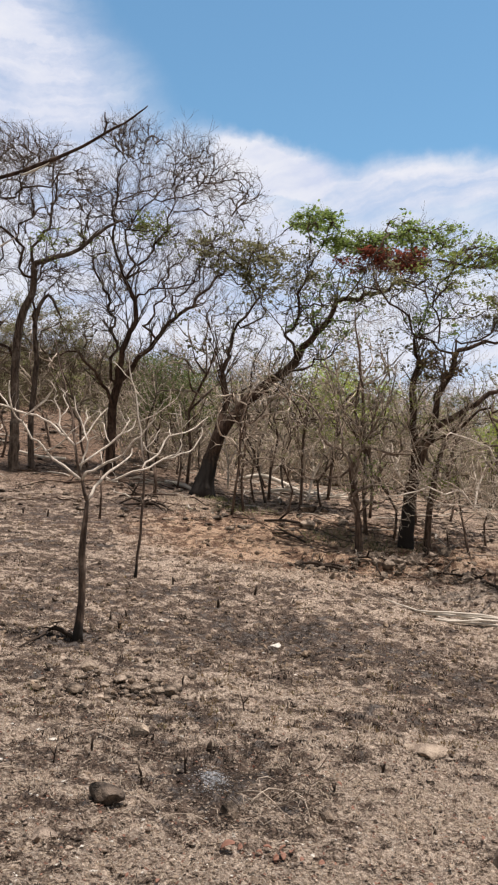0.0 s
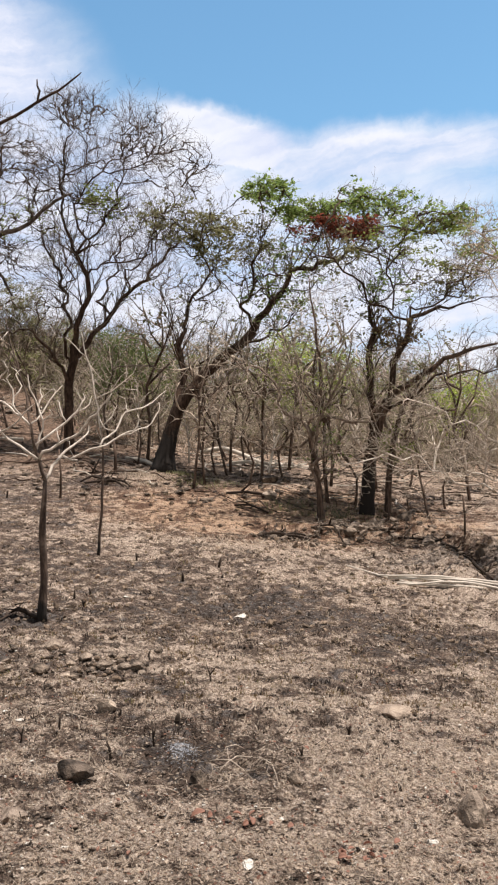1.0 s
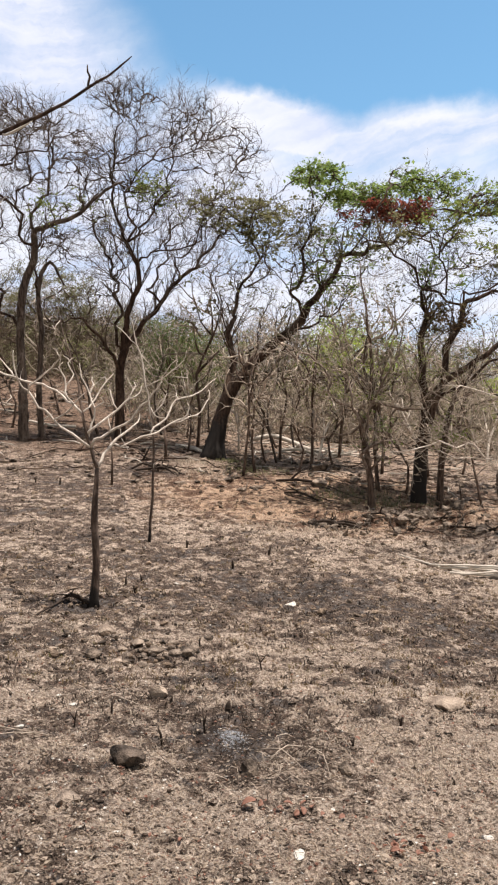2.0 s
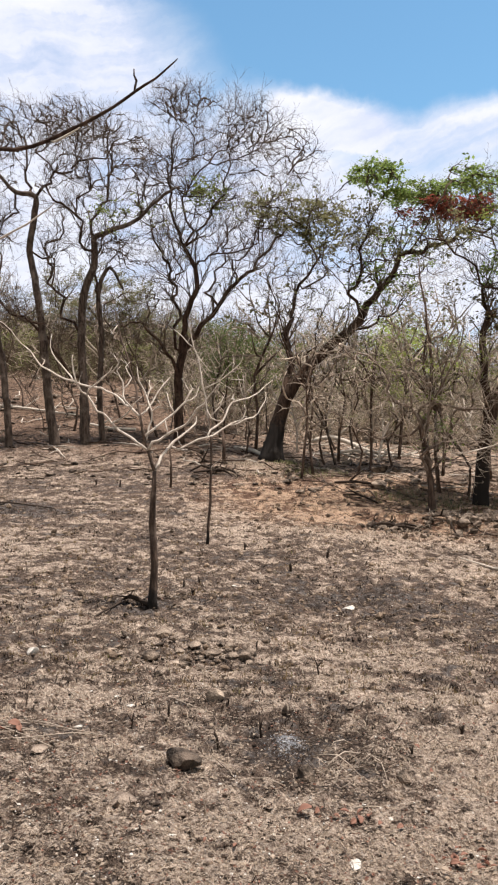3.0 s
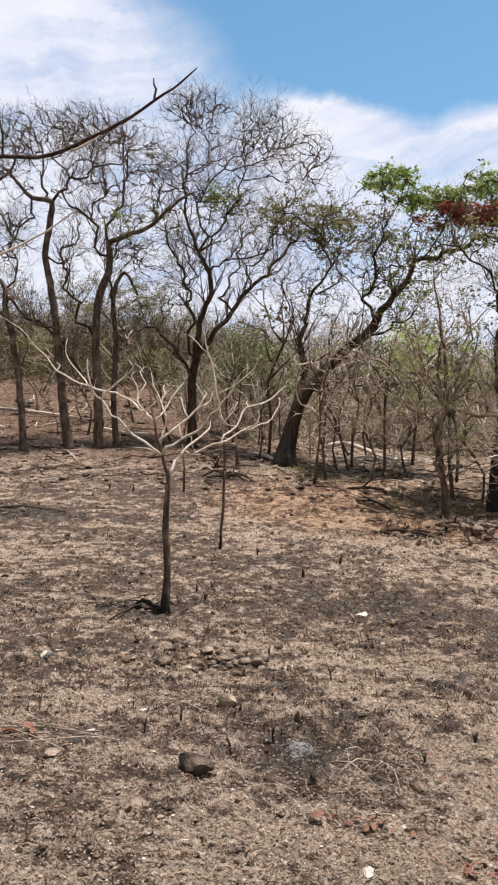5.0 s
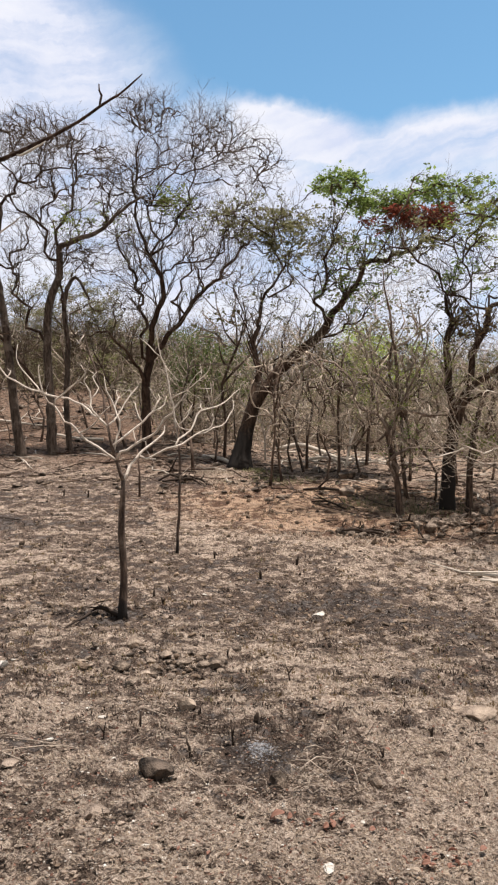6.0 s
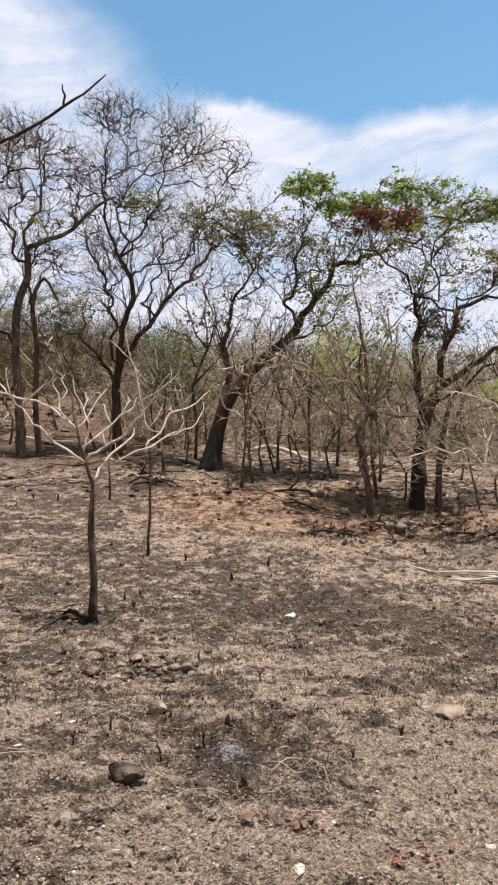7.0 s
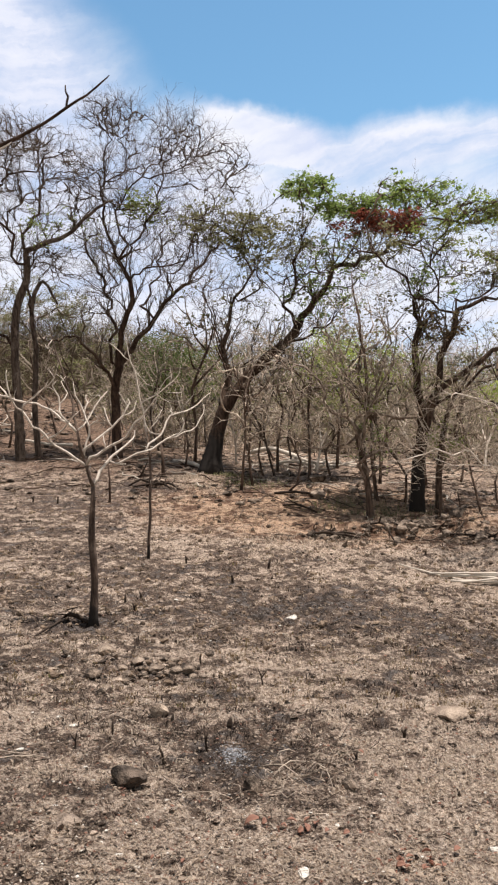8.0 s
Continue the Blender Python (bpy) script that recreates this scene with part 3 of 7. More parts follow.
            thin_twigs(at, at + w * 0.5 + rng.normal(size=w.shape) * 0.012, at + w, tips * 0.8, verts, faces)
        if verts:
            tagged(part_mesh("twig_crown", verts, faces, twig, thing), kind="stuff")
        if self.crowns:
            self.grow_leaves(thing, leaf_name)
        return thing

    def grow_leaves(self, thing, leaf_name):
        rng = self.rng
        ends = np.array([self.pos[i] for ids, _ in self.chains for i in ids[1:]] + [q for path, _ in self.twigs for q in path[2:]])
        for middle, radii, count, size, mat, clump, flat in self.crowns:
            inside = ends[(((ends - middle) / (radii * 1.1)) ** 2).sum(1) < 1]
            if len(inside) < 4:
                continue
            # rosettes of leaves at the twigs' ends, of uneven size
            seats = inside[rng.integers(0, len(inside), max(8, count // 9))]
            share = rng.random(len(seats)) ** 2 + 0.1
            at = seats[rng.choice(len(seats), count, p=share / share.sum())] + rng.normal(size=(count, 3)) * clump * (0.6, 0.6, 0.30) * rng.uniform(0.5, 1.2, (count, 1))
            verts, faces = leaf_shapes(at, size, rng, flat)
            tagged(part_mesh(leaf_name, verts, faces, mat, thing), kind="stuff")


def leaf_shapes(at, size, rng, flat=0.5, lift=0.0):
    """Small folded leaves at the given places."""
    k = len(at)
    along = rng.normal(size=(k, 3)) * (1, 1, 1 - flat)
    along /= np.linalg.norm(along, axis=1)[:, None]
    across = np.cross(along, rng.normal(size=(k, 3)) * (flat, flat, 1) + (0, 0, 0.3))
    across /= np.linalg.norm(across, axis=1)[:, None]
    up = np.cross(across, along)
    up *= np.sign(up[:, 2:3] + 1e-6)
    s = size * rng.uniform(0.6, 1.35, (k, 1))
    a, b = at - along * s * 0.5, at + along * s * 0.5
    c, d = at + across * s * 0.28 + up * s * 0.12, at - across * s * 0.28 + up * s * 0.12
    verts = np.stack([a, c, b, d], 1).reshape(-1, 3)
    verts[:, 2] += lift
    base = np.arange(k)[:, None] * 4
    faces = np.concatenate([base + (0, 1, 2), base + (0, 2, 3)], 1).reshape(-1, 3)
    return verts.tolist(), faces.tolist()


# ---------------------------------------------------------------- ground
def spread(*stretches):
    """Coordinates from stretches of (from, to, step)."""
    out = []
    for a, b, step in stretches:
        out.extend(np.arange(a, b - 1e-6, step))
    return out + [stretches[-1][1]]


def build_ground():
    xs = spread((-1500, -300, 240), (-300, -60, 40), (-60, -16, 5.5), (-16, -6, 0.5), (-6, -2.4, 0.12), (-2.4, 2.4, 0.03), (2.4, 4.2, 0.05), (4.2, 6, 0.12), (6, 16, 0.5), (16, 60, 5.5), (60, 300, 40), (300, 1500, 240))
    ys = spread((-1200, -200, 200), (-200, -20, 30), (-20, 0, 2), (0, 2.4, 0.2), (2.4, 6.4, 0.03), (6.4, 13, 0.065), (13, 20, 0.2), (20, 40, 1.0), (40, 100, 6), (100, 400, 50), (400, 2000, 320))
    verts = [(x, y, ground_z(x, y)) for y in ys for x in xs]
    w = len(xs)
    faces = [(j * w + i, j * w + i + 1, j * w + w + i + 1, j * w + w + i) for j in range(len(ys) - 1) for i in range(w - 1)]
    ob = new("ground", mesh_of("ground", verts, faces, GROUND))
    left = ob.data.attributes.new("thatch", "FLOAT", "POINT")
    left.data.foreach_set("value", [thatch(x, y) if abs(x) < 14 and 1.5 < y < 20 else 0.0 for x, y, z in verts])
    tagged(ob, "burnt dry grassland soil with soot, straw and red earth", "ground", kind="structure")


build_ground()


# ---------------------------------------------------------------- the trees that stand out
t = Tree((-1.389, 7.020, 0.412), crook=0.012, slim=1.0)
t.limb((0, 0, -0.08, 0.044), (0.01, 0, 0.35, 0.033), (0.02, 0, 0.75, 0.031), (0.04, 0, 1.21, 0.029))
t.limb((0.04, 0, 1.18, 0.019), (-0.01, 0, 1.38, 0.017), (-0.04, 0, 1.54, 0.015), (-0.09, 0, 1.70, 0.013), mat=BARK_YOUNG)
t.limb((-0.02, 0, 1.41, 0.013), (-0.16, -0.02, 1.50, 0.012), (-0.27, -0.04, 1.60, 0.011), (-0.37, -0.06, 1.70, 0.011), (-0.44, -0.08, 1.78, 0.010), (-0.53, -0.10, 1.88, 0.009), (-0.58, -0.11, 1.97, 0.008), (-0.63, -0.13, 2.10, 0.007), (-0.64, -0.15, 2.25, 0.005))
t.limb((-0.54, -0.10, 1.90, 0.008), (-0.45, -0.13, 1.96, 0.007), (-0.34, -0.16, 2.04, 0.006), (-0.27, -0.20, 2.13, 0.004))
t.limb((-0.31, -0.04, 1.63, 0.008), (-0.20, -0.08, 1.69, 0.007), (-0.13, -0.10, 1.76, 0.006), (-0.03, -0.14, 1.86, 0.004))
t.limb((-0.08, 0, 1.68, 0.012), (-0.15, 0.02, 1.77, 0.011), (-0.26, 0.04, 1.85, 0.011), (-0.40, 0.07, 1.94, 0.010), (-0.55, 0.09, 1.99, 0.010), (-0.70, 0.11, 2.04, 0.010), (-0.89, 0.14, 2.13, 0.009), (-1.03, 0.17, 2.22, 0.008), (-1.17, 0.19, 2.35, 0.006), (-1.29, 0.22, 2.50, 0.004), (-1.42, 0.25, 2.65, 0.003), (-1.75, 0.30, 2.80, 0.002))
t.limb((-0.70, 0.11, 2.04, 0.008), (-0.80, 0.17, 2.16, 0.007), (-0.92, 0.22, 2.29, 0.006), (-0.98, 0.27, 2.41, 0.004), (-0.97, 0.31, 2.53, 0.003))
t.limb((-1.03, 0.17, 2.22, 0.007), (-1.04, 0.21, 2.29, 0.004))
t.limb((-0.17, -0.10, 1.80, 0.008), (-0.20, -0.08, 1.90, 0.008), (-0.22, -0.05, 2.00, 0.007), (-0.27, -0.02, 2.10, 0.006), (-0.25, 0, 2.15, 0.004))
t.limb((-0.21, -0.05, 1.96, 0.006), (-0.16, 0.03, 2.06, 0.005), (-0.21, 0.09, 2.16, 0.005), (-0.19, 0.13, 2.21, 0.004))
t.limb((-0.02, 0, 1.45, 0.011), (-0.01, 0.02, 1.60, 0.009), (0.03, 0.04, 1.73, 0.009), (-0.03, 0.06, 1.87, 0.008), (-0.09, 0.08, 2.01, 0.007), (-0.12, 0.10, 2.16, 0.004))
t.limb((-0.03, 0.06, 1.87, 0.008), (0, 0.12, 1.96, 0.007), (-0.02, 0.17, 2.04, 0.004))
t.limb((0.03, 0.04, 1.72, 0.007), (0.08, -0.01, 1.77, 0.005), (0.09, -0.05, 1.83, 0.004))
t.limb((-0.02, 0, 1.42, 0.013), (0.09, -0.03, 1.49, 0.012), (0.22, -0.06, 1.56, 0.011), (0.35, -0.10, 1.62, 0.010), (0.46, -0.13, 1.74, 0.008), (0.57, -0.17, 1.83, 0.006), (0.65, -0.20, 1.94, 0.004))
t.limb((0.16, -0.06, 1.53, 0.007), (0.16, -0.02, 1.60, 0.005), (0.14, 0.03, 1.66, 0.004))
t.limb((-0.04, 0, 1.51, 0.011), (0.09, 0.05, 1.63, 0.010), (0.20, 0.10, 1.73, 0.009), (0.32, 0.14, 1.82, 0.008), (0.37, 0.18, 1.93, 0.006), (0.35, 0.20, 1.99, 0.004))
t.limb((0.20, 0.10, 1.73, 0.007), (0.16, 0.15, 1.84, 0.006), (0.12, 0.20, 1.93, 0.004))
t.limb((0.33, 0.14, 1.83, 0.006), (0.40, 0.21, 1.90, 0.005), (0.42, 0.26, 1.97, 0.004))
t.limb((0.04, 0, 1.20, 0.015), (0.10, 0.08, 1.32, 0.013), (0.16, 0.14, 1.41, 0.012), (0.25, 0.22, 1.51, 0.011), (0.36, 0.30, 1.63, 0.008), (0.38, 0.35, 1.71, 0.005))
t.limb((0.16, 0.14, 1.41, 0.011), (0.31, 0.20, 1.45, 0.010), (0.48, 0.26, 1.51, 0.009), (0.61, 0.31, 1.57, 0.009), (0.75, 0.37, 1.63, 0.008), (0.82, 0.41, 1.71, 0.007), (0.82, 0.44, 1.81, 0.005))
t.limb((0.48, 0.26, 1.51, 0.009), (0.57, 0.35, 1.61, 0.009), (0.66, 0.44, 1.73, 0.009), (0.72, 0.51, 1.85, 0.008), (0.85, 0.59, 1.89, 0.008), (0.96, 0.67, 1.96, 0.006), (1.08, 0.76, 2.07, 0.004))
t.limb((0.72, 0.51, 1.85, 0.007), (0.71, 0.56, 1.92, 0.004))
t.limb((0.68, 0.31, 1.59, 0.007), (0.83, 0.43, 1.66, 0.006), (0.94, 0.52, 1.74, 0.006), (1.01, 0.60, 1.85, 0.005), (1.01, 0.66, 1.95, 0.004))
t.limb((0.61, 0.35, 1.65, 0.007), (0.51, 0.41, 1.71, 0.005), (0.47, 0.46, 1.78, 0.004))
t.limb((-0.07, 0, 1.65, 0.013), (-0.11, 0.05, 1.76, 0.012), (-0.14, 0.11, 1.92, 0.011), (-0.21, 0.19, 2.14, 0.008), (-0.30, 0.30, 2.46, 0.007), (-0.38, 0.40, 2.74, 0.005), mat=BARK_YOUNG)
t.limb((-0.33, 0.30, 2.58, 0.005), (-0.40, 0.37, 2.50, 0.006), (-0.44, 0.42, 2.57, 0.004))
t.limb((-0.09, 0, 1.70, 0.008), (0.01, 0.12, 1.84, 0.007), (0.08, 0.22, 1.98, 0.005), (0.15, 0.30, 2.08, 0.004))
t.dress(1.2, 0.22, first=1)
t.fill((-0.48, -0.10, 2.12), (0.29, 0.35, 0.20), 4)
t.fill((0.19, 0.12, 1.97), (0.25, 0.35, 0.20), 5)
t.fill((0.74, 0.33, 1.97), (0.31, 0.35, 0.21), 4)
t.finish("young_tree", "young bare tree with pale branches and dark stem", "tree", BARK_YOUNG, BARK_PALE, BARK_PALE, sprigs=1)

t = Tree((-1.223, 9.566, 0.760), crook=0.010, slim=0.85)
t.limb((0, 0, -0.08, 0.020), (0.05, 0, 0.51, 0.017), (0.08, 0, 1.13, 0.015), (0.06, 0, 1.50, 0.014))
t.limb((0.07, 0, 1.40, 0.013), (0.05, 0, 1.66, 0.013), (0.02, 0, 1.84, 0.012), (-0.03, 0, 2.03, 0.011), (-0.07, 0, 2.28, 0.010), (-0.12, 0, 2.48, 0.008), (-0.15, 0, 2.66, 0.005))
t.limb((-0.08, 0, 2.33, 0.008), (-0.22, 0.05, 2.49, 0.007), (-0.36, 0.10, 2.62, 0.005))
t.limb((-0.06, 0, 2.23, 0.008), (0.02, 0.05, 2.16, 0.007), (0.11, 0.10, 2.07, 0.005))
t.limb((0.02, 0, 1.85, 0.010), (0.18, -0.03, 1.94, 0.008), (0.35, -0.06, 2.04, 0.007), (0.46, -0.08, 2.16, 0.006), (0.51, -0.10, 2.27, 0.004))
t.limb((0.19, -0.03, 1.95, 0.007), (0.30, -0.09, 2.08, 0.006), (0.39, -0.13, 2.15, 0.004))
t.limb((0, 0, 1.92, 0.008), (-0.04, 0.07, 2.06, 0.007), (-0.05, 0.10, 2.14, 0.005))
t.limb((0.07, 0, 1.50, 0.008), (0.18, 0.05, 1.64, 0.007), (0.25, 0.10, 1.78, 0.005))
t.dress(2, 0.2)
t.fill((0.04, 0.03, 2.23), (0.34, 0.25, 0.31), 8)
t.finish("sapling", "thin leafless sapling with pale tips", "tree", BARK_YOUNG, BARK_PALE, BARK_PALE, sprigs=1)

t = Tree((-0.672, 14.911, 1.817), crook=0.075, slim=0.72, dense=0.5)
t.limb((0, 0, -0.08, 0.25), (0.05, 0, 0.22, 0.185), (0.11, 0, 0.50, 0.150), (0.21, 0, 0.87, 0.132), (0.38, 0, 1.28, 0.122), (0.63, 0, 1.56, 0.108), (0.98, 0, 1.95, 0.110))
t.limb((0.63, 0, 1.56, 0.145), (0.98, 0, 1.95, 0.132), (1.39, 0, 2.31, 0.118), (1.71, 0, 2.58, 0.112), (2.00, 0, 3.03, 0.088), (2.34, 0, 3.41, 0.072), (2.74, 0, 3.76, 0.058), (3.18, 0, 3.95, 0.048), (3.73, 0, 4.14, 0.038), (4.25, 0, 4.23, 0.024))
t.limb((0.24, 0, 0.95, 0.100), (0.32, 0.08, 1.50, 0.096), (0.40, 0.21, 2.06, 0.082), (0.44, 0.31, 2.57, 0.060), (0.53, 0.41, 3.03, 0.048), (0.73, 0.50, 3.38, 0.040), (0.92, 0.59, 3.78, 0.030), (0.83, 0.71, 4.33, 0.024), (0.75, 0.80, 4.76, 0.015))
t.limb((1.71, 0, 2.60, 0.046), (1.63, -0.20, 3.06, 0.039), (1.71, -0.40, 3.48, 0.036), (1.85, -0.61, 3.89, 0.027), (1.98, -0.81, 4.29, 0.019), (2.16, -1.00, 4.63, 0.011))
t.limb((2.03, 0, 3.08, 0.040), (2.07, 0.24, 3.52, 0.032), (2.22, 0.52, 4.04, 0.024), (2.49, 0.80, 4.50, 0.015))
t.limb((0.78, 0.80, 4.59, 0.024), (0.46, 0.70, 4.86, 0.019), (0.08, 0.60, 4.99, 0.015), (-0.33, 0.50, 5.07, 0.009))
t.limb((0.85, 0.71, 4.27, 0.024), (1.14, 0.83, 4.75, 0.019), (1.44, 0.92, 5.03, 0.015), (1.80, 1.01, 5.24, 0.010))
t.limb((0.83, 0.71, 4.33, 0.020), (0.50, 0.83, 4.50, 0.017), (0.05, 0.99, 4.68, 0.012), (-0.30, 1.11, 4.80, 0.009))
t.limb((1.62, 0, 2.48, 0.034), (2.06, -0.24, 2.50, 0.025), (2.39, -0.47, 2.70, 0.019), (2.53, -0.60, 2.87, 0.011))
t.limb((0.42, 0.21, 2.12, 0.029), (0.30, 0.12, 2.27, 0.023), (0.20, -0.06, 2.63, 0.017), (0.12, -0.31, 3.11, 0.014), (0.21, -0.59, 3.67, 0.011))
t.limb((0.73, 0.50, 3.38, 0.027), (1.09, 0.81, 3.77, 0.021), (1.29, 1.16, 4.38, 0.018), (1.56, 1.46, 4.87, 0.013))
t.limb((2.74, 0, 3.76, 0.026), (2.85, -0.27, 4.05, 0.020), (3.02, -0.53, 4.28, 0.014), (3.10, -0.76, 4.51, 0.010))
t.limb((2.34, 0, 3.41, 0.023), (2.64, 0.19, 3.54, 0.017), (3.12, 0.49, 3.59, 0.015), (3.62, 0.79, 3.70, 0.011))
t.limb((0.98, 0, 1.93, 0.034), (1.35, -0.27, 2.00, 0.022), (1.43, -0.50, 2.27, 0.019))
t.limb((0.63, 0, 1.54, 0.034), (0.83, 0.27, 2.11, 0.026), (0.99, 0.53, 2.70, 0.021), (1.23, 0.80, 3.31, 0.016))
t.sprout(4.5, 1.0)
t.dress(6, 0.42, first=1)
t.fill((2.02, -0.60, 5.09), (0.56, 0.60, 0.16), 240)
t.fill((3.05, -0.46, 4.78), (0.92, 0.60, 0.14), 360)
t.fill((2.75, 0.48, 4.79), (0.65, 1.00, 0.27), 160)
t.fill((3.24, -0.46, 4.42), (0.92, 0.60, 0.16), 320)
t.fill((0.53, 0.42, 4.82), (1.09, 1.10, 0.46), 520)
t.fill((1.41, 0.88, 4.58), (0.78, 1.00, 0.56), 280)
t.fill((1.85, -0.36, 3.75), (0.62, 1.00, 0.62), 240)
t.fill((2.34, -0.36, 2.99), (0.72, 1.00, 0.62), 240)
t.fill((0.79, 0.30, 3.44), (0.65, 1.00, 0.75), 240)
t.fill((3.06, 0.00, 3.79), (0.63, 1.00, 0.32), 160)
t.fill((0.17, -0.36, 3.52), (0.52, 0.90, 0.62), 160)
t.leaves((2.02, -0.60, 5.11), (0.58, 0.66, 0.15), 1150, 0.073, LEAF_GREEN)
t.leaves((2.21, -0.60, 4.82), (0.50, 0.99, 0.12), 475, 0.069, LEAF_GREEN)
t.leaves((0.53, 0.42, 4.84), (1.20, 1.21, 0.43), 2300, 0.066, LEAF_OLIVE)
t.leaves((1.53, 0.88, 4.57), (0.92, 1.10, 0.56), 1520, 0.069, LEAF_OLIVE)
t.leaves((3.06, -0.46, 4.81), (1.04, 0.66, 0.14), 1750, 0.073, LEAF_GREEN)
t.leaves((3.19, -0.46, 4.44), (0.99, 0.66, 0.13), 1700, 0.070, LEAF_RED)
t.leaves((2.34, -0.36, 3.04), (0.74, 1.10, 0.57), 608, 0.064, LEAF_GREEN)
t.leaves((3.07, 0.00, 3.95), (0.70, 1.10, 0.37), 418, 0.069, LEAF_OLIVE)
t.leaves((1.85, -0.36, 3.85), (0.80, 1.10, 0.75), 900, 0.060, LEAF_OLIVE)
t.leaves((0.79, 0.30, 3.60), (0.75, 1.10, 0.85), 600, 0.058, LEAF_OLIVE)
t.leaves((2.60, 0.10, 3.95), (0.70, 1.10, 0.50), 600, 0.060, LEAF_GREEN)
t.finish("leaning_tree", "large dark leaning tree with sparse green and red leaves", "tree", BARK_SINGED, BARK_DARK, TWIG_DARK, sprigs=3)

t = Tree((2.590, 12.275, 0.984), crook=0.075, slim=0.72, dense=0.5)
t.limb((0, 0, -0.08, 0.125), (0.04, 0, 0.43, 0.108), (0.09, 0, 0.82, 0.100), (0.18, 0, 1.25, 0.096), (0.25, 0, 1.47, 0.080), (0.44, 0, 1.88, 0.058), (0.97, 0, 2.21, 0.043), (1.33, 0, 2.45, 0.038), (1.86, 0, 2.64, 0.029), (2.39, 0, 2.73, 0.019))
t.limb((0.17, 0, 1.30, 0.092), (0.17, 0.09, 1.93, 0.082), (0.19, 0.20, 2.56, 0.072), (0.24, 0.28, 3.12, 0.050), (0.36, 0.34, 3.49, 0.019), (0.33, 0.40, 3.88, 0.012))
t.limb((0.33, 0, 1.60, 0.038), (0.78, -0.20, 1.86, 0.032), (1.29, -0.43, 2.08, 0.025), (1.77, -0.64, 2.21, 0.018), (2.13, -0.80, 2.25, 0.013))
t.limb((0.42, 0, 1.80, 0.076), (0.60, 0.09, 2.51, 0.068), (0.70, 0.14, 2.89, 0.062), (0.79, 0.17, 3.11, 0.055), (1.27, 0.24, 3.28, 0.040), (1.79, 0.31, 3.38, 0.022), (2.43, 0.40, 3.54, 0.015))
t.limb((0.79, 0.17, 3.11, 0.029), (0.44, 0.10, 3.20, 0.026), (0.22, 0.05, 3.36, 0.024), (-0.01, -0.03, 3.64, 0.022), (-0.25, -0.10, 3.83, 0.020), (-0.51, -0.16, 4.02, 0.017), (-0.77, -0.23, 4.12, 0.011))
t.limb((0.83, 0.17, 3.13, 0.024), (1.20, 0.44, 3.55, 0.022), (1.81, 0.73, 3.70, 0.017), (2.53, 1.07, 4.05, 0.013))
t.limb((0.44, 0.10, 3.20, 0.021), (0.49, -0.12, 3.51, 0.019), (0.35, -0.39, 3.88, 0.016), (0.50, -0.61, 4.11, 0.011), (0.61, -0.80, 4.30, 0.008))
t.limb((0.22, 0.05, 3.36, 0.019), (0.56, 0.20, 3.63, 0.016), (0.89, 0.36, 3.93, 0.015), (1.41, 0.55, 4.10, 0.012))
t.limb((-0.25, -0.10, 3.83, 0.016), (-0.05, 0.13, 4.19, 0.014), (0.34, 0.41, 4.53, 0.012), (0.70, 0.67, 4.88, 0.009))
t.sprout(4.5, 1.0)
t.dress(6, 0.42, first=1)
t.fill((-0.00, 0.40, 5.34), (0.20, 0.30, 0.08), 56)
t.fill((0.56, 0.40, 5.08), (0.63, 0.70, 0.14), 360)
t.fill((1.14, -0.48, 4.50), (0.63, 0.70, 0.13), 360)
t.fill((0.14, 0.25, 4.64), (0.35, 0.60, 0.09), 160)
t.fill((0.64, -0.37, 4.31), (0.68, 1.20, 0.15), 240)
t.fill((-0.35, -0.10, 4.22), (0.60, 1.10, 0.22), 160)
t.fill((0.57, 0.09, 2.88), (0.39, 0.70, 0.26), 200)
t.fill((0.49, 0.24, 3.83), (0.53, 1.00, 0.44), 240)
t.fill((1.42, 0.33, 3.80), (0.63, 1.20, 0.45), 200)
t.fill((2.19, 0.64, 4.23), (0.55, 1.00, 0.55), 160)
t.fill((0.36, 0.12, 2.27), (0.53, 0.70, 0.53), 100)
t.fill((1.86, 0.00, 2.71), (0.52, 0.90, 0.43), 120)
t.leaves((-0.00, 0.40, 5.36), (0.22, 0.33, 0.08), 105, 0.069, LEAF_GREEN)
t.leaves((0.56, 0.40, 5.09), (0.67, 0.77, 0.13), 1050, 0.069, LEAF_GREEN)
t.leaves((0.14, 0.25, 4.64), (0.39, 0.66, 0.09), 675, 0.069, LEAF_RED)
t.leaves((1.14, -0.48, 4.51), (0.66, 0.77, 0.12), 700, 0.066, LEAF_GREEN)
t.leaves((1.45, -0.20, 4.62), (0.75, 0.90, 0.16), 500, 0.062, LEAF_YELLOW)
t.leaves((0.64, -0.37, 4.28), (0.70, 1.43, 0.12), 630, 0.064, LEAF_YELLOW)
t.leaves((0.54, 0.12, 3.61), (0.43, 1.10, 0.22), 300, 0.064, LEAF_GREEN)
t.leaves((0.62, 0.09, 2.90), (0.43, 0.77, 0.22), 750, 0.059, LEAF_BROWN)
t.leaves((1.82, 0.33, 4.34), (0.59, 1.32, 0.36), 600, 0.064, LEAF_YELLOW)
t.leaves((-0.36, -0.10, 4.13), (0.57, 1.21, 0.22), 375, 0.059, LEAF_OLIVE)
t.leaves((1.54, 0.44, 3.74), (0.59, 1.32, 0.36), 525, 0.064, LEAF_OLIVE)
t.leaves((-0.02, 0.17, 3.11), (0.39, 0.88, 0.35), 180, 0.059, LEAF_OLIVE)
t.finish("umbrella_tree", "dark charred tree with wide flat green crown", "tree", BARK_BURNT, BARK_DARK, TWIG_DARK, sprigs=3)

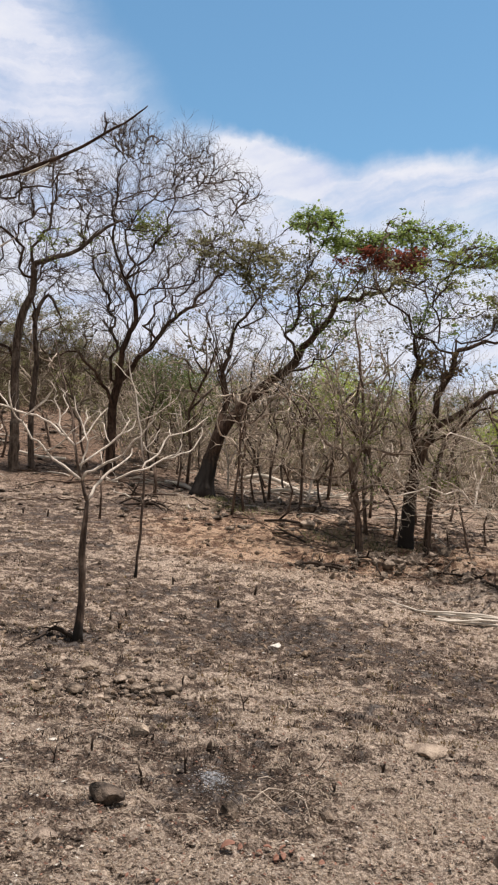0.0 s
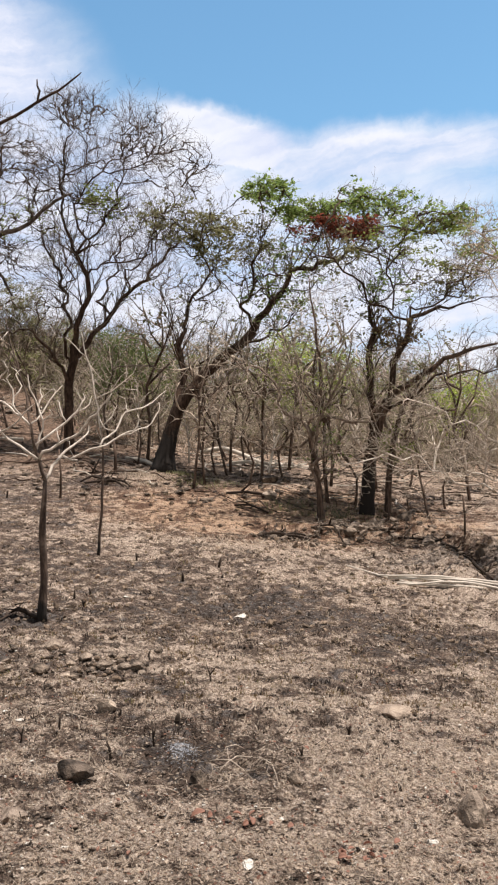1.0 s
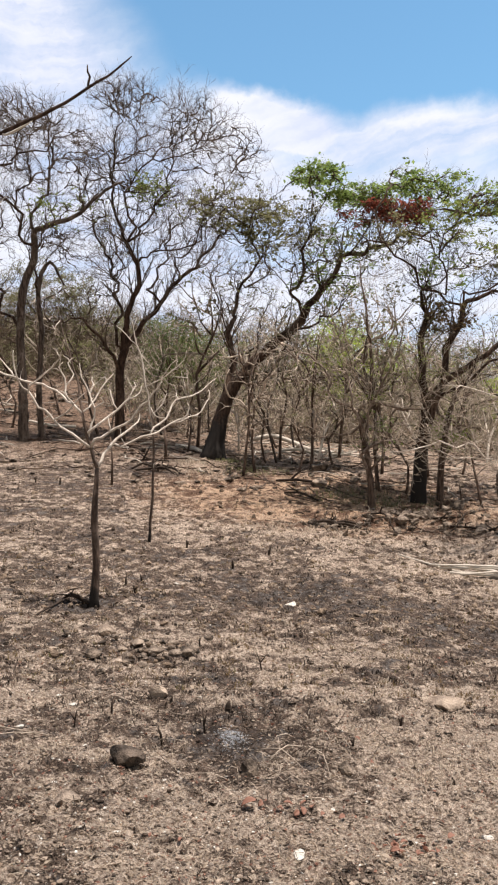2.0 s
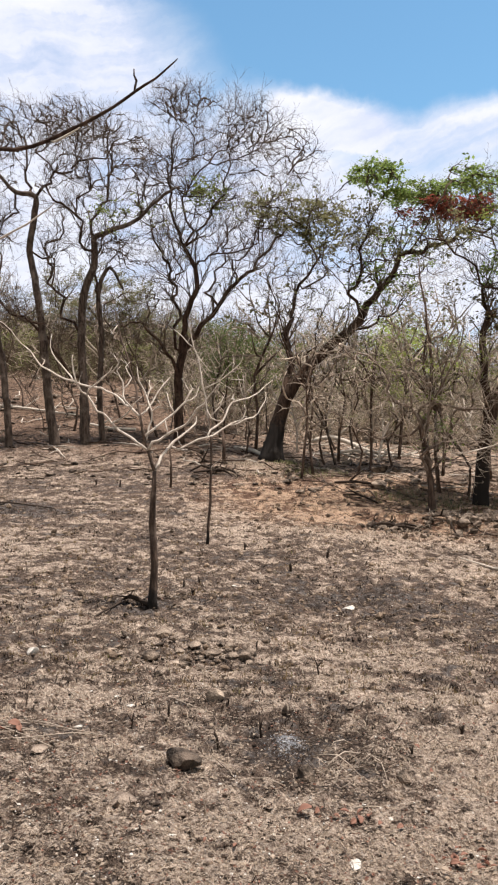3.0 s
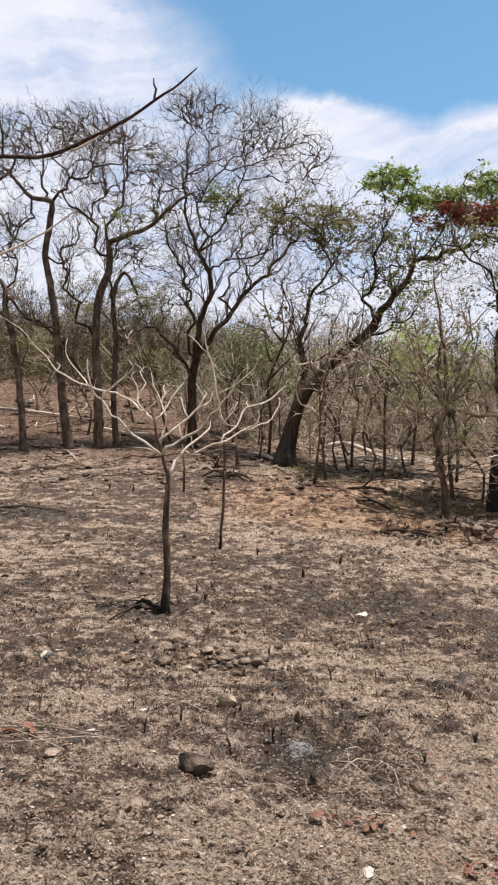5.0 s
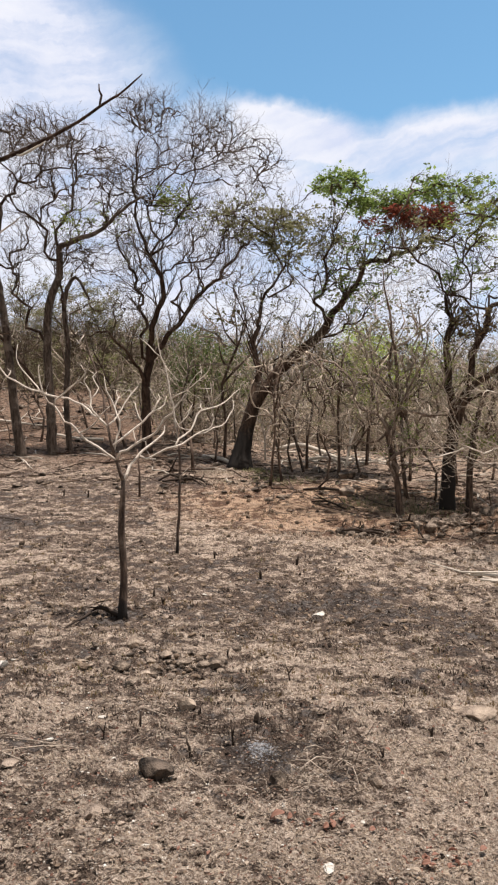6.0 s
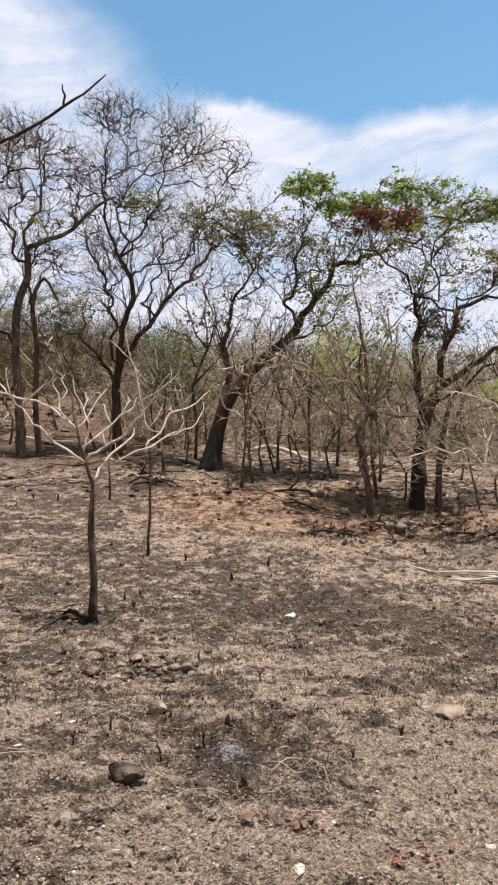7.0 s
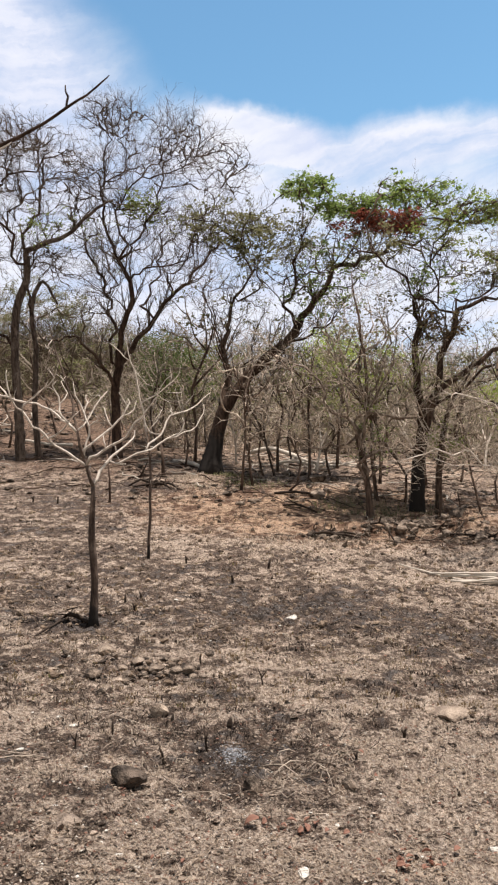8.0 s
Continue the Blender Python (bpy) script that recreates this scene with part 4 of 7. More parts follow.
t = Tree((2.966, 12.424, 0.994), crook=0.075, slim=0.72, dense=0.5)
t.limb((0, 0, -0.08, 0.055), (0.06, 0, 0.75, 0.049), (0.18, 0, 1.28, 0.044), (0.31, 0, 1.67, 0.033), (0.53, 0, 1.97, 0.022), (0.67, 0, 2.32, 0.016))
t.limb((0.18, 0, 1.23, 0.029), (0.17, 0.13, 1.69, 0.024), (0.14, 0.27, 2.21, 0.017), (0.26, 0.40, 2.68, 0.010))
t.sprout(4.5, 1.0)
t.dress(6, 0.42, first=1)
t.fill((0.43, 0.00, 2.16), (0.40, 0.60, 0.53), 120)
t.leaves((0.43, 0.00, 2.16), (0.44, 0.66, 0.53), 228, 0.049, LEAF_OLIVE)
t.fill((0.20, 0.00, 1.10), (0.40, 0.50, 0.35), 120)
t.leaves((0.20, 0.00, 1.10), (0.45, 0.55, 0.38), 420, 0.050, LEAF_YELLOW)
t.finish("slender_tree", "slender brown tree beside the charred umbrella tree", "tree", BARK_BROWN, BARK_ASHY, TWIG_TAN, sprigs=3)

t = Tree((1.841, 12.047, 0.988), crook=0.075, slim=0.9, dense=0.5)
t.limb((0, 0, -0.08, 0.058), (-0.01, 0, 0.38, 0.050), (-0.06, 0, 0.86, 0.042), (-0.13, 0, 1.23, 0.040), (0, 0, 1.41, 0.032), (0.06, 0, 1.62, 0.029), (0.05, 0, 2.23, 0.024), (0.02, 0, 2.71, 0.021), (-0.02, 0, 3.23, 0.016), (-0.07, 0, 3.76, 0.011))
t.limb((0, 0, 0.30, 0.032), (0.08, -0.09, 0.72, 0.027), (0.31, -0.22, 1.25, 0.023), (0.53, -0.31, 1.61, 0.018), (0.64, -0.43, 2.10, 0.013), (0.70, -0.50, 2.41, 0.009))
t.limb((-0.08, 0, 0.99, 0.028), (-0.30, -0.08, 1.55, 0.023), (-0.55, -0.14, 1.94, 0.020), (-0.86, -0.20, 2.24, 0.018), (-1.22, -0.25, 2.32, 0.014), (-1.46, -0.30, 2.56, 0.009))
t.limb((-0.15, 0, 1.23, 0.023), (-0.06, -0.10, 1.45, 0.021), (0.12, -0.19, 1.57, 0.018), (0.55, -0.37, 1.50, 0.017), (0.71, -0.45, 1.42, 0.015), (1.09, -0.62, 1.54, 0.012), (1.45, -0.80, 1.64, 0.009))
t.limb((-0.02, 0, 0.55, 0.028), (-0.09, -0.10, 1.11, 0.023), (0.15, -0.23, 1.81, 0.018), (0.37, -0.33, 2.29, 0.013), (0.48, -0.40, 2.65, 0.009))
t.limb((-0.13, 0, 1.25, 0.023), (-0.37, 0.06, 1.09, 0.019), (-0.74, 0.13, 1.16, 0.014), (-1.16, 0.23, 1.36, 0.011), (-1.50, 0.30, 1.53, 0.008))
t.limb((0.06, 0, 1.62, 0.018), (0.30, 0.18, 2.20, 0.016), (0.53, 0.36, 2.84, 0.012), (0.46, 0.50, 3.32, 0.009))
t.limb((-0.30, -0.08, 1.55, 0.018), (-0.35, 0.08, 2.04, 0.016), (-0.39, 0.26, 2.60, 0.012), (-0.52, 0.42, 3.08, 0.009))
t.limb((0.03, 0, 0.60, 0.018), (0.31, -0.17, 0.83, 0.015), (0.73, -0.39, 0.94, 0.012), (1.13, -0.60, 0.90, 0.009))
t.sprout(4.5, 1.0)
t.dress(6, 0.42, first=1)
t.fill((0.00, 0.00, 2.36), (0.77, 0.90, 0.77), 220)
t.fill((-0.72, -0.09, 1.87), (0.59, 0.80, 0.59), 100)
t.fill((0.62, -0.26, 1.95), (0.50, 0.80, 0.58), 100)
t.fill((0.05, 0.00, 3.23), (0.51, 0.70, 0.34), 90)
t.leaves((0.00, 0.00, 2.36), (0.89, 0.99, 0.77), 420, 0.046, LEAF_YELLOW)
t.leaves((-0.72, -0.09, 1.87), (0.65, 0.88, 0.59), 200, 0.046, LEAF_OLIVE)
t.leaves((0.63, -0.19, 1.87), (0.55, 0.88, 0.59), 210, 0.046, LEAF_OLIVE)
t.leaves((0.05, 0.00, 3.20), (0.60, 0.80, 0.45), 220, 0.046, LEAF_OLIVE)
t.fill((0.10, -0.05, 1.00), (0.32, 0.40, 0.40), 100)
t.leaves((0.10, -0.05, 1.00), (0.34, 0.44, 0.42), 240, 0.046, LEAF_GREEN)
t.finish("multi_stem_tree", "many-stemmed small grey tree with sparse olive leaves", "tree", BARK_BROWN, BARK_ASHY, TWIG_TAN, sprigs=3)

t = Tree((-2.683, 16.666, 2.277), crook=0.075, slim=0.74, dense=0.8)
t.limb((0, 0, -0.08, 0.117), (0.02, 0, 0.71, 0.095), (0.03, 0, 1.43, 0.092), (0.14, 0, 1.92, 0.078), (0.20, 0, 2.25, 0.080))
t.limb((0.10, 0, 1.85, 0.090), (0.50, 0, 2.46, 0.074), (0.83, 0, 2.85, 0.064), (1.25, 0, 3.29, 0.055), (1.65, 0, 3.63, 0.046), (1.96, 0, 4.05, 0.038), (2.28, 0, 4.33, 0.029), (2.63, 0, 4.61, 0.019))
t.limb((0.09, 0, 1.84, 0.084), (0.23, -0.09, 2.60, 0.080), (0.39, -0.15, 3.17, 0.076), (0.44, -0.21, 3.64, 0.066), (0.30, -0.26, 4.09, 0.050), (0.16, -0.30, 4.46, 0.041), (-0.01, -0.35, 4.84, 0.037), (-0.03, -0.39, 5.14, 0.031), (0.11, -0.43, 5.52, 0.028), (-0.01, -0.49, 5.96, 0.025), (0.12, -0.54, 6.43, 0.019), (0.01, -0.60, 6.92, 0.012))
t.limb((0.30, -0.26, 4.11, 0.038), (0.33, -0.19, 4.55, 0.035), (0.15, -0.11, 5.01, 0.032), (0.23, -0.05, 5.36, 0.029), (0.49, 0.01, 5.59, 0.026), (0.86, 0.09, 6.00, 0.022), (1.20, 0.20, 6.55, 0.018), (1.44, 0.34, 7.48, 0.012))
t.limb((0.32, -0.26, 4.08, 0.038), (0.67, -0.06, 4.63, 0.032), (0.87, 0.09, 5.10, 0.029), (1.21, 0.24, 5.44, 0.026), (1.09, 0.36, 5.87, 0.023), (1.37, 0.54, 6.43, 0.018), (1.59, 0.74, 7.15, 0.012))
t.limb((0.41, -0.21, 3.64, 0.031), (0.72, -0.35, 3.80, 0.025), (1.21, -0.54, 3.77, 0.022), (1.71, -0.80, 4.12, 0.017), (1.97, -1.01, 4.50, 0.012))
t.limb((0.02, 0, 1.40, 0.051), (-0.16, -0.32, 1.96, 0.044), (-0.43, -0.60, 2.35, 0.034), (-0.74, -0.78, 2.40, 0.027), (-1.10, -1.00, 2.33, 0.018))
t.limb((0.05, 0, 1.78, 0.045), (-0.05, 0.26, 2.92, 0.042), (-0.12, 0.41, 3.58, 0.039), (-0.39, 0.54, 4.12, 0.033), (-0.62, 0.67, 4.68, 0.027), (-0.88, 0.80, 5.24, 0.020))
t.limb((-0.12, 0.41, 3.55, 0.033), (0, 0.63, 3.90, 0.026), (-0.18, 0.96, 4.48, 0.020), (-0.48, 1.33, 5.13, 0.017))
t.limb((1.25, 0, 3.29, 0.032), (1.42, -0.21, 3.83, 0.025), (1.86, -0.44, 4.22, 0.019), (2.08, -0.66, 4.73, 0.015), (2.45, -0.90, 5.20, 0.010))
t.limb((0.83, 0, 2.85, 0.038), (0.78, 0.24, 3.49, 0.032), (1.00, 0.50, 4.17, 0.026), (1.25, 0.71, 4.72, 0.020), (1.64, 1.00, 5.44, 0.014))
t.limb((0.11, -0.43, 5.52, 0.022), (0.28, -0.28, 6.03, 0.019), (0.40, -0.10, 6.71, 0.015), (0.52, 0.07, 7.33, 0.010))
t.limb((0.86, 0.09, 6.00, 0.019), (1.51, -0.09, 6.04, 0.018), (2.01, -0.27, 6.31, 0.014), (2.44, -0.41, 6.47, 0.010))
t.sprout(7.0, 1.15, tip=0.0019)
t.dress(6, 0.42, first=1)
t.fill((0.22, -0.36, 7.15), (0.75, 0.90, 0.37), 600)
t.fill((1.50, 0.44, 6.83), (1.15, 1.20, 0.67), 760)
t.fill((0.52, 0.00, 5.76), (1.42, 1.20, 0.83), 520)
t.fill((2.53, -0.54, 5.81), (0.80, 1.10, 0.63), 400)
t.fill((-0.62, -0.29, 5.71), (0.70, 1.00, 0.70), 240)
t.fill((-0.24, 0.58, 4.50), (0.98, 1.00, 0.73), 240)
t.fill((1.70, -0.48, 4.33), (1.03, 1.10, 0.69), 320)
t.fill((-0.48, -0.36, 2.94), (0.81, 1.00, 0.58), 160)
t.fill((0.97, 0.05, 5.02), (0.71, 0.90, 0.47), 200)
t.leaves((0.80, 0.05, 5.30), (0.45, 0.99, 0.26), 900, 0.066, LEAF_YELLOW)
t.leaves((-0.57, 0.40, 4.59), (1.20, 1.21, 0.54), 304, 0.059, LEAF_OLIVE)
t.finish("tall_bare_tree", "tall bare dark tree with a dense twiggy crown", "tree", BARK_DARK, BARK_DARK, TWIG_DARK, sprigs=3)

t = Tree((-4.448, 15.815, 2.273), crook=0.075, slim=0.78, dense=0.75)
t.limb((0, 0, -0.08, 0.107), (-0.01, 0, 1.04, 0.086), (-0.05, 0, 2.14, 0.079), (0.04, 0, 3.07, 0.079), (0.25, 0, 3.66, 0.072), (0.25, 0, 4.15, 0.064), (0.45, 0, 4.28, 0.053), (1.07, 0, 4.48, 0.042), (1.43, 0, 4.77, 0.035), (1.83, 0, 5.09, 0.028), (2.09, 0, 5.18, 0.018))
t.limb((0.25, 0, 4.06, 0.042), (0.05, -0.10, 4.04, 0.036), (-0.05, -0.32, 4.45, 0.030), (-0.17, -0.51, 4.76, 0.026), (-0.31, -0.66, 4.98, 0.023), (-0.47, -0.80, 5.17, 0.014))
t.limb((0.23, 0, 4.16, 0.042), (0.27, 0.08, 4.56, 0.037), (0.42, 0.17, 4.93, 0.034), (0.57, 0.25, 5.29, 0.031), (0.48, 0.33, 5.68, 0.028), (0.54, 0.40, 6.03, 0.025), (0.33, 0.49, 6.45, 0.019), (0.48, 0.60, 6.98, 0.013))
t.limb((-0.05, 0, 2.20, 0.042), (-0.39, 0.19, 2.70, 0.037), (-0.75, 0.44, 3.45, 0.031), (-0.89, 0.67, 4.19, 0.028), (-0.62, 0.84, 4.62, 0.022), (-0.73, 1.00, 5.16, 0.016))
t.limb((-0.11, 0, 1.32, 0.048), (-0.46, -0.15, 1.82, 0.042), (-0.72, -0.28, 2.27, 0.036), (-1.08, -0.39, 2.50, 0.024), (-1.30, -0.50, 2.85, 0.015))
t.limb((-0.05, -0.32, 4.45, 0.027), (0.18, -0.49, 4.78, 0.023), (0.36, -0.59, 4.96, 0.020), (0.26, -0.75, 5.31, 0.015), (0.43, -0.92, 5.68, 0.010))
t.limb((0.54, 0.40, 6.03, 0.020), (0.80, 0.67, 6.41, 0.016), (1.23, 1.02, 6.73, 0.013))
t.sprout(6.0, 1.0)
t.dress(6, 0.42, first=1)
t.fill((0.04, 0.29, 6.75), (0.80, 1.00, 0.46), 440)
t.fill((0.86, 0.40, 6.31), (0.69, 1.00, 0.57), 320)
t.fill((-0.00, -0.45, 5.21), (0.76, 1.00, 0.65), 360)
t.fill((0.93, 0.00, 4.84), (0.67, 1.00, 0.45), 240)
t.fill((1.41, 0.00, 5.52), (0.56, 0.90, 0.56), 200)
t.fill((-0.66, 0.50, 4.38), (0.58, 0.90, 0.69), 160)
t.fill((0.57, 0.00, 4.04), (0.67, 0.80, 0.34), 160)
t.leaves((0.93, 0.00, 4.55), (0.74, 1.10, 0.39), 520, 0.056, LEAF_YELLOW)
t.finish("bare_tree", "bare grey tree with twisted forking limbs", "tree", BARK_GREY, BARK_DARK, TWIG_DARK, sprigs=3)

t = Tree((-4.159, 16.111, 2.301), crook=0.075, slim=0.78, dense=0.75)
t.limb((0, 0, -0.08, 0.065), (-0.05, 0, 1.03, 0.058), (0.01, 0, 2.21, 0.051), (-0.04, 0, 3.16, 0.047), (0.22, 0, 3.63, 0.037), (0.49, 0, 3.14, 0.029))
t.limb((-0.03, 0, 3.04, 0.037), (-0.13, 0.15, 3.68, 0.031), (-0.04, 0.28, 4.20, 0.025), (0.20, 0.45, 4.85, 0.019), (0.20, 0.60, 5.52, 0.013))
t.sprout(6.0, 1.0)
t.dress(6, 0.42, first=1)
t.fill((0.23, 0.17, 4.27), (0.58, 0.80, 0.69), 240)
t.fill((0.68, 0.00, 3.72), (0.57, 0.80, 0.57), 160)
t.finish("bare_tree", "thin bare tree close beside a thicker trunk", "tree", BARK_GREY, BARK_DARK, TWIG_DARK, sprigs=3)

t = Tree((-4.962, 15.496, 2.252), crook=0.075, slim=0.78, dense=0.75)
t.limb((0, 0, -0.08, 0.105), (-0.11, 0, 0.82, 0.087), (-0.18, 0, 1.62, 0.084), (-0.26, 0, 2.54, 0.077), (-0.37, 0, 3.36, 0.070), (-0.46, 0, 3.94, 0.066), (-0.38, 0, 4.52, 0.063), (-0.33, 0, 5.02, 0.059), (-0.74, 0, 5.12, 0.046), (-0.97, 0, 5.37, 0.035), (-1.16, 0, 5.64, 0.028), (-1.43, 0, 5.87, 0.018))
t.limb((-0.33, 0, 5.00, 0.039), (-0.61, 0.12, 5.39, 0.033), (-0.56, 0.21, 5.72, 0.027), (-0.83, 0.34, 6.21, 0.021), (-0.76, 0.50, 6.82, 0.012))
t.limb((-0.33, 0, 5.04, 0.042), (-0.08, -0.10, 5.28, 0.035), (0.16, -0.19, 5.49, 0.032), (0.46, -0.27, 5.53, 0.029), (0.88, -0.38, 5.61, 0.023), (1.28, -0.49, 5.64, 0.017), (1.67, -0.60, 5.74, 0.011))
t.limb((-0.74, 0, 5.09, 0.030), (-1.00, 0.19, 4.71, 0.027), (-1.19, 0.29, 4.51, 0.024), (-1.61, 0.48, 4.96, 0.018), (-1.93, 0.60, 5.23, 0.012))
t.limb((-0.44, 0, 3.94, 0.030), (-0.08, -0.17, 3.64, 0.023), (0.09, -0.34, 3.25, 0.020), (0.23, -0.60, 2.63, 0.015))
t.limb((0.16, -0.19, 5.49, 0.023), (-0.12, 0.03, 5.86, 0.020), (-0.03, 0.32, 6.39, 0.017), (-0.30, 0.61, 6.96, 0.011))
t.limb((0.46, -0.27, 5.53, 0.021), (0.71, -0.59, 5.83, 0.016), (0.63, -0.88, 6.10, 0.011))
t.sprout(6.0, 1.0)
t.dress(6, 0.42, first=1)
t.fill((-0.69, 0.30, 6.60), (0.90, 1.10, 0.50), 520)
t.fill((0.42, -0.53, 6.27), (0.64, 1.00, 0.37), 360)
t.fill((-1.19, 0.00, 5.74), (0.66, 1.00, 0.55), 320)
t.fill((0.41, -0.16, 5.80), (0.65, 0.90, 0.43), 240)
t.fill((-1.12, 0.11, 4.71), (0.55, 0.90, 0.44), 160)
t.finish("bare_tree", "bare leaning grey tree with crooked high fork", "tree", BARK_GREY, BARK_DARK, TWIG_DARK, sprigs=3)

t = Tree((-5.736, 15.060, 2.221), crook=0.075, slim=0.78, dense=0.75)
t.limb((0, 0, -0.08, 0.074), (-0.04, 0, 0.83, 0.065), (-0.12, 0, 1.62, 0.065), (-0.23, 0, 2.30, 0.061), (-0.34, 0, 2.86, 0.058), (-0.35, 0, 3.20, 0.047), (-0.54, 0, 3.44, 0.038), (-0.84, 0, 3.68, 0.027))
t.limb((-0.29, 0, 3.03, 0.037), (0.09, -0.14, 2.68, 0.034), (0.53, -0.30, 2.38, 0.028), (0.88, -0.40, 2.31, 0.017))
t.limb((-0.34, 0, 3.15, 0.029), (-0.22, 0.21, 3.71, 0.023), (-0.47, 0.39, 4.23, 0.020), (-0.25, 0.60, 4.76, 0.014))
t.sprout(6.0, 1.0)
t.dress(6, 0.42, first=1)
t.fill((-0.35, 0.24, 4.07), (0.76, 0.90, 0.54), 200)
t.fill((0.23, -0.09, 2.60), (0.53, 0.70, 0.32), 100)
t.finish("bare_tree", "bare tree with bent grey trunk", "tree", BARK_GREY, BARK_DARK, TWIG_DARK, sprigs=3)

t = Tree((-6.315, 14.715, 2.191), crook=0.075, slim=0.78, dense=0.75)
t.limb((0, 0, -0.08, 0.080), (-0.02, 0, 0.85, 0.066), (-0.01, 0, 1.62, 0.060), (-0.01, 0, 2.72, 0.057), (0.02, 0, 3.83, 0.053), (-0.08, 0, 4.39, 0.044), (-0.13, 0, 4.93, 0.040), (0.13, 0, 5.16, 0.033), (0.50, 0, 5.52, 0.024), (0.71, 0, 6.02, 0.013))
t.limb((-0.10, 0, 4.73, 0.028), (-0.53, 0.18, 5.27, 0.023), (-0.49, 0.37, 5.91, 0.020), (-0.84, 0.60, 6.74, 0.012))
t.limb((0, 0, 2.72, 0.034), (0.41, -0.17, 2.50, 0.028), (0.82, -0.38, 2.18, 0.019), (1.07, -0.60, 1.71, 0.011))
t.limb((0.02, 0, 3.77, 0.028), (-0.56, 0.23, 4.15, 0.025), (-1.05, 0.51, 4.84, 0.020), (-1.31, 0.80, 5.67, 0.014))
t.sprout(6.0, 1.0)
t.dress(6, 0.42, first=1)
t.limb((-0.84, 0.60, 6.70, 0.014), (-0.95, 0.50, 7.10, 0.012), (-0.75, 0.40, 7.60, 0.010), (-0.90, 0.30, 8.00, 0.007))
t.fill((-0.80, 0.40, 7.40), (0.50, 0.70, 0.75), 260)
t.fill((-0.07, 0.22, 6.17), (0.95, 1.10, 0.74), 560)
t.fill((-1.15, 0.48, 5.54), (0.86, 1.10, 0.86), 360)
t.fill((-0.22, 0.00, 3.84), (0.73, 1.00, 0.63), 200)
t.finish("bare_tree", "straight bare dark tree at the wood edge", "tree", BARK_BROWN, BARK_DARK, TWIG_DARK, sprigs=3)

t = Tree((-2.800, 1.950, 0.202), crook=0)
t.limb((0, 0, -0.08, 0.050), (-0.02, 0, 1.33, 0.043), (0.05, 0, 2.10, 0.038))
t.limb((0.04, 0, 1.94, 0.025), (0.80, 0, 1.98, 0.018), (1.42, 0, 2.10, 0.011), (1.75, 0, 2.17, 0.008), (1.92, 0, 2.19, 0.006), (2.00, 0, 2.21, 0.005), (2.09, 0, 2.20, 0.005), (2.18, 0, 2.22, 0.005), (2.27, 0, 2.26, 0.005), (2.34, 0, 2.29, 0.004), (2.40, 0, 2.33, 0.004), (2.45, 0, 2.362, 0.003), (2.49, 0, 2.392, 0.0025), (2.51, 0, 2.41, 0.002))
t.limb((2.40, 0, 2.33, 0.0035), (2.401, 0, 2.36, 0.0032), (2.398, 0, 2.39, 0.0028))
t.limb((2.00, 0, 2.21, 0.003), (2.00, 0, 2.27, 0.003), (1.99, 0, 2.32, 0.002), (1.97, 0, 2.37, 0.002))
t.limb((0.07, 0, 1.55, 0.025), (0.81, 0, 1.72, 0.015), (1.42, 0, 1.81, 0.007), (1.78, 0, 1.90, 0.0046), (1.92, 0, 1.93, 0.0038), (2.01, 0, 1.96, 0.0034), (2.08, 0, 1.99, 0.0028), (2.15, 0, 2.03, 0.0022), (2.19, 0, 2.06, 0.0018), mat=BARK_PALE)
# short pale strip: a highlight on the branch, put in as light-coloured wood
t.limb((2.18, 0, 2.22, 0.002), (2.20, -0.006, 2.215, 0.003), (2.23, -0.008, 2.228, 0.003), (2.26, -0.01, 2.245, 0.0015), mat=WOOD_PALE)
t.limb((2.01, 0, 1.96, 0.002), (2.02, 0.02, 1.99, 0.002), (2.00, 0.04, 2.03, 0.002), (1.97, 0.07, 2.08, 0.002), (1.91, 0.10, 2.12, 0.001))
t.finish("overhanging_tree", "bare tree with long smooth branches reaching overhead", "tree", BARK_GREY, BARK_DARK, TWIG_DARK, sprigs=0)

t = Tree((4.750, 10.200, 0.414), crook=0.075, slim=0.72, dense=0.5)
t.limb((0.71, 0, -0.08, 0.065), (0.70, 0, 0.46, 0.056), (0.67, 0, 0.99, 0.048), (0.55, 0, 1.44, 0.039), (0.70, 0, 2.04, 0.030), (0.53, 0, 2.65, 0.022), (0.64, 0, 3.26, 0.013))
t.limb((0.67, 0, 0.65, 0.031), (0.01, -0.10, 0.78, 0.027), (-0.55, -0.18, 0.78, 0.022), (-0.93, -0.24, 0.85, 0.019), (-1.56, -0.34, 1.10, 0.017), (-2.00, -0.41, 1.18, 0.015), (-2.37, -0.49, 1.44, 0.013), (-2.68, -0.54, 1.44, 0.010), (-3.04, -0.60, 1.34, 0.007))
t.limb((0.57, 0, 1.40, 0.027), (-0.09, -0.06, 1.45, 0.023), (-0.72, -0.13, 1.54, 0.019), (-1.11, -0.18, 1.80, 0.017), (-1.49, -0.22, 1.91, 0.015), (-1.92, -0.27, 2.09, 0.012), (-2.24, -0.30, 2.20, 0.009))
t.limb((0.59, 0, 1.51, 0.024), (-0.16, 0.16, 1.16, 0.021), (-0.73, 0.27, 1.33, 0.017), (-1.01, 0.34, 1.57, 0.014), (-1.30, 0.40, 1.65, 0.009))
t.limb((-0.55, -0.18, 0.78, 0.016), (-1.12, -0.53, 1.03, 0.013), (-1.48, -0.76, 1.19, 0.011), (-1.74, -0.94, 1.32, 0.007))
t.limb((0.53, 0, 2.65, 0.020), (0.10, 0.16, 3.30, 0.017), (-0.28, 0.32, 3.96, 0.015), (-0.62, 0.42, 4.39, 0.011), (-0.91, 0.50, 4.66, 0.008))
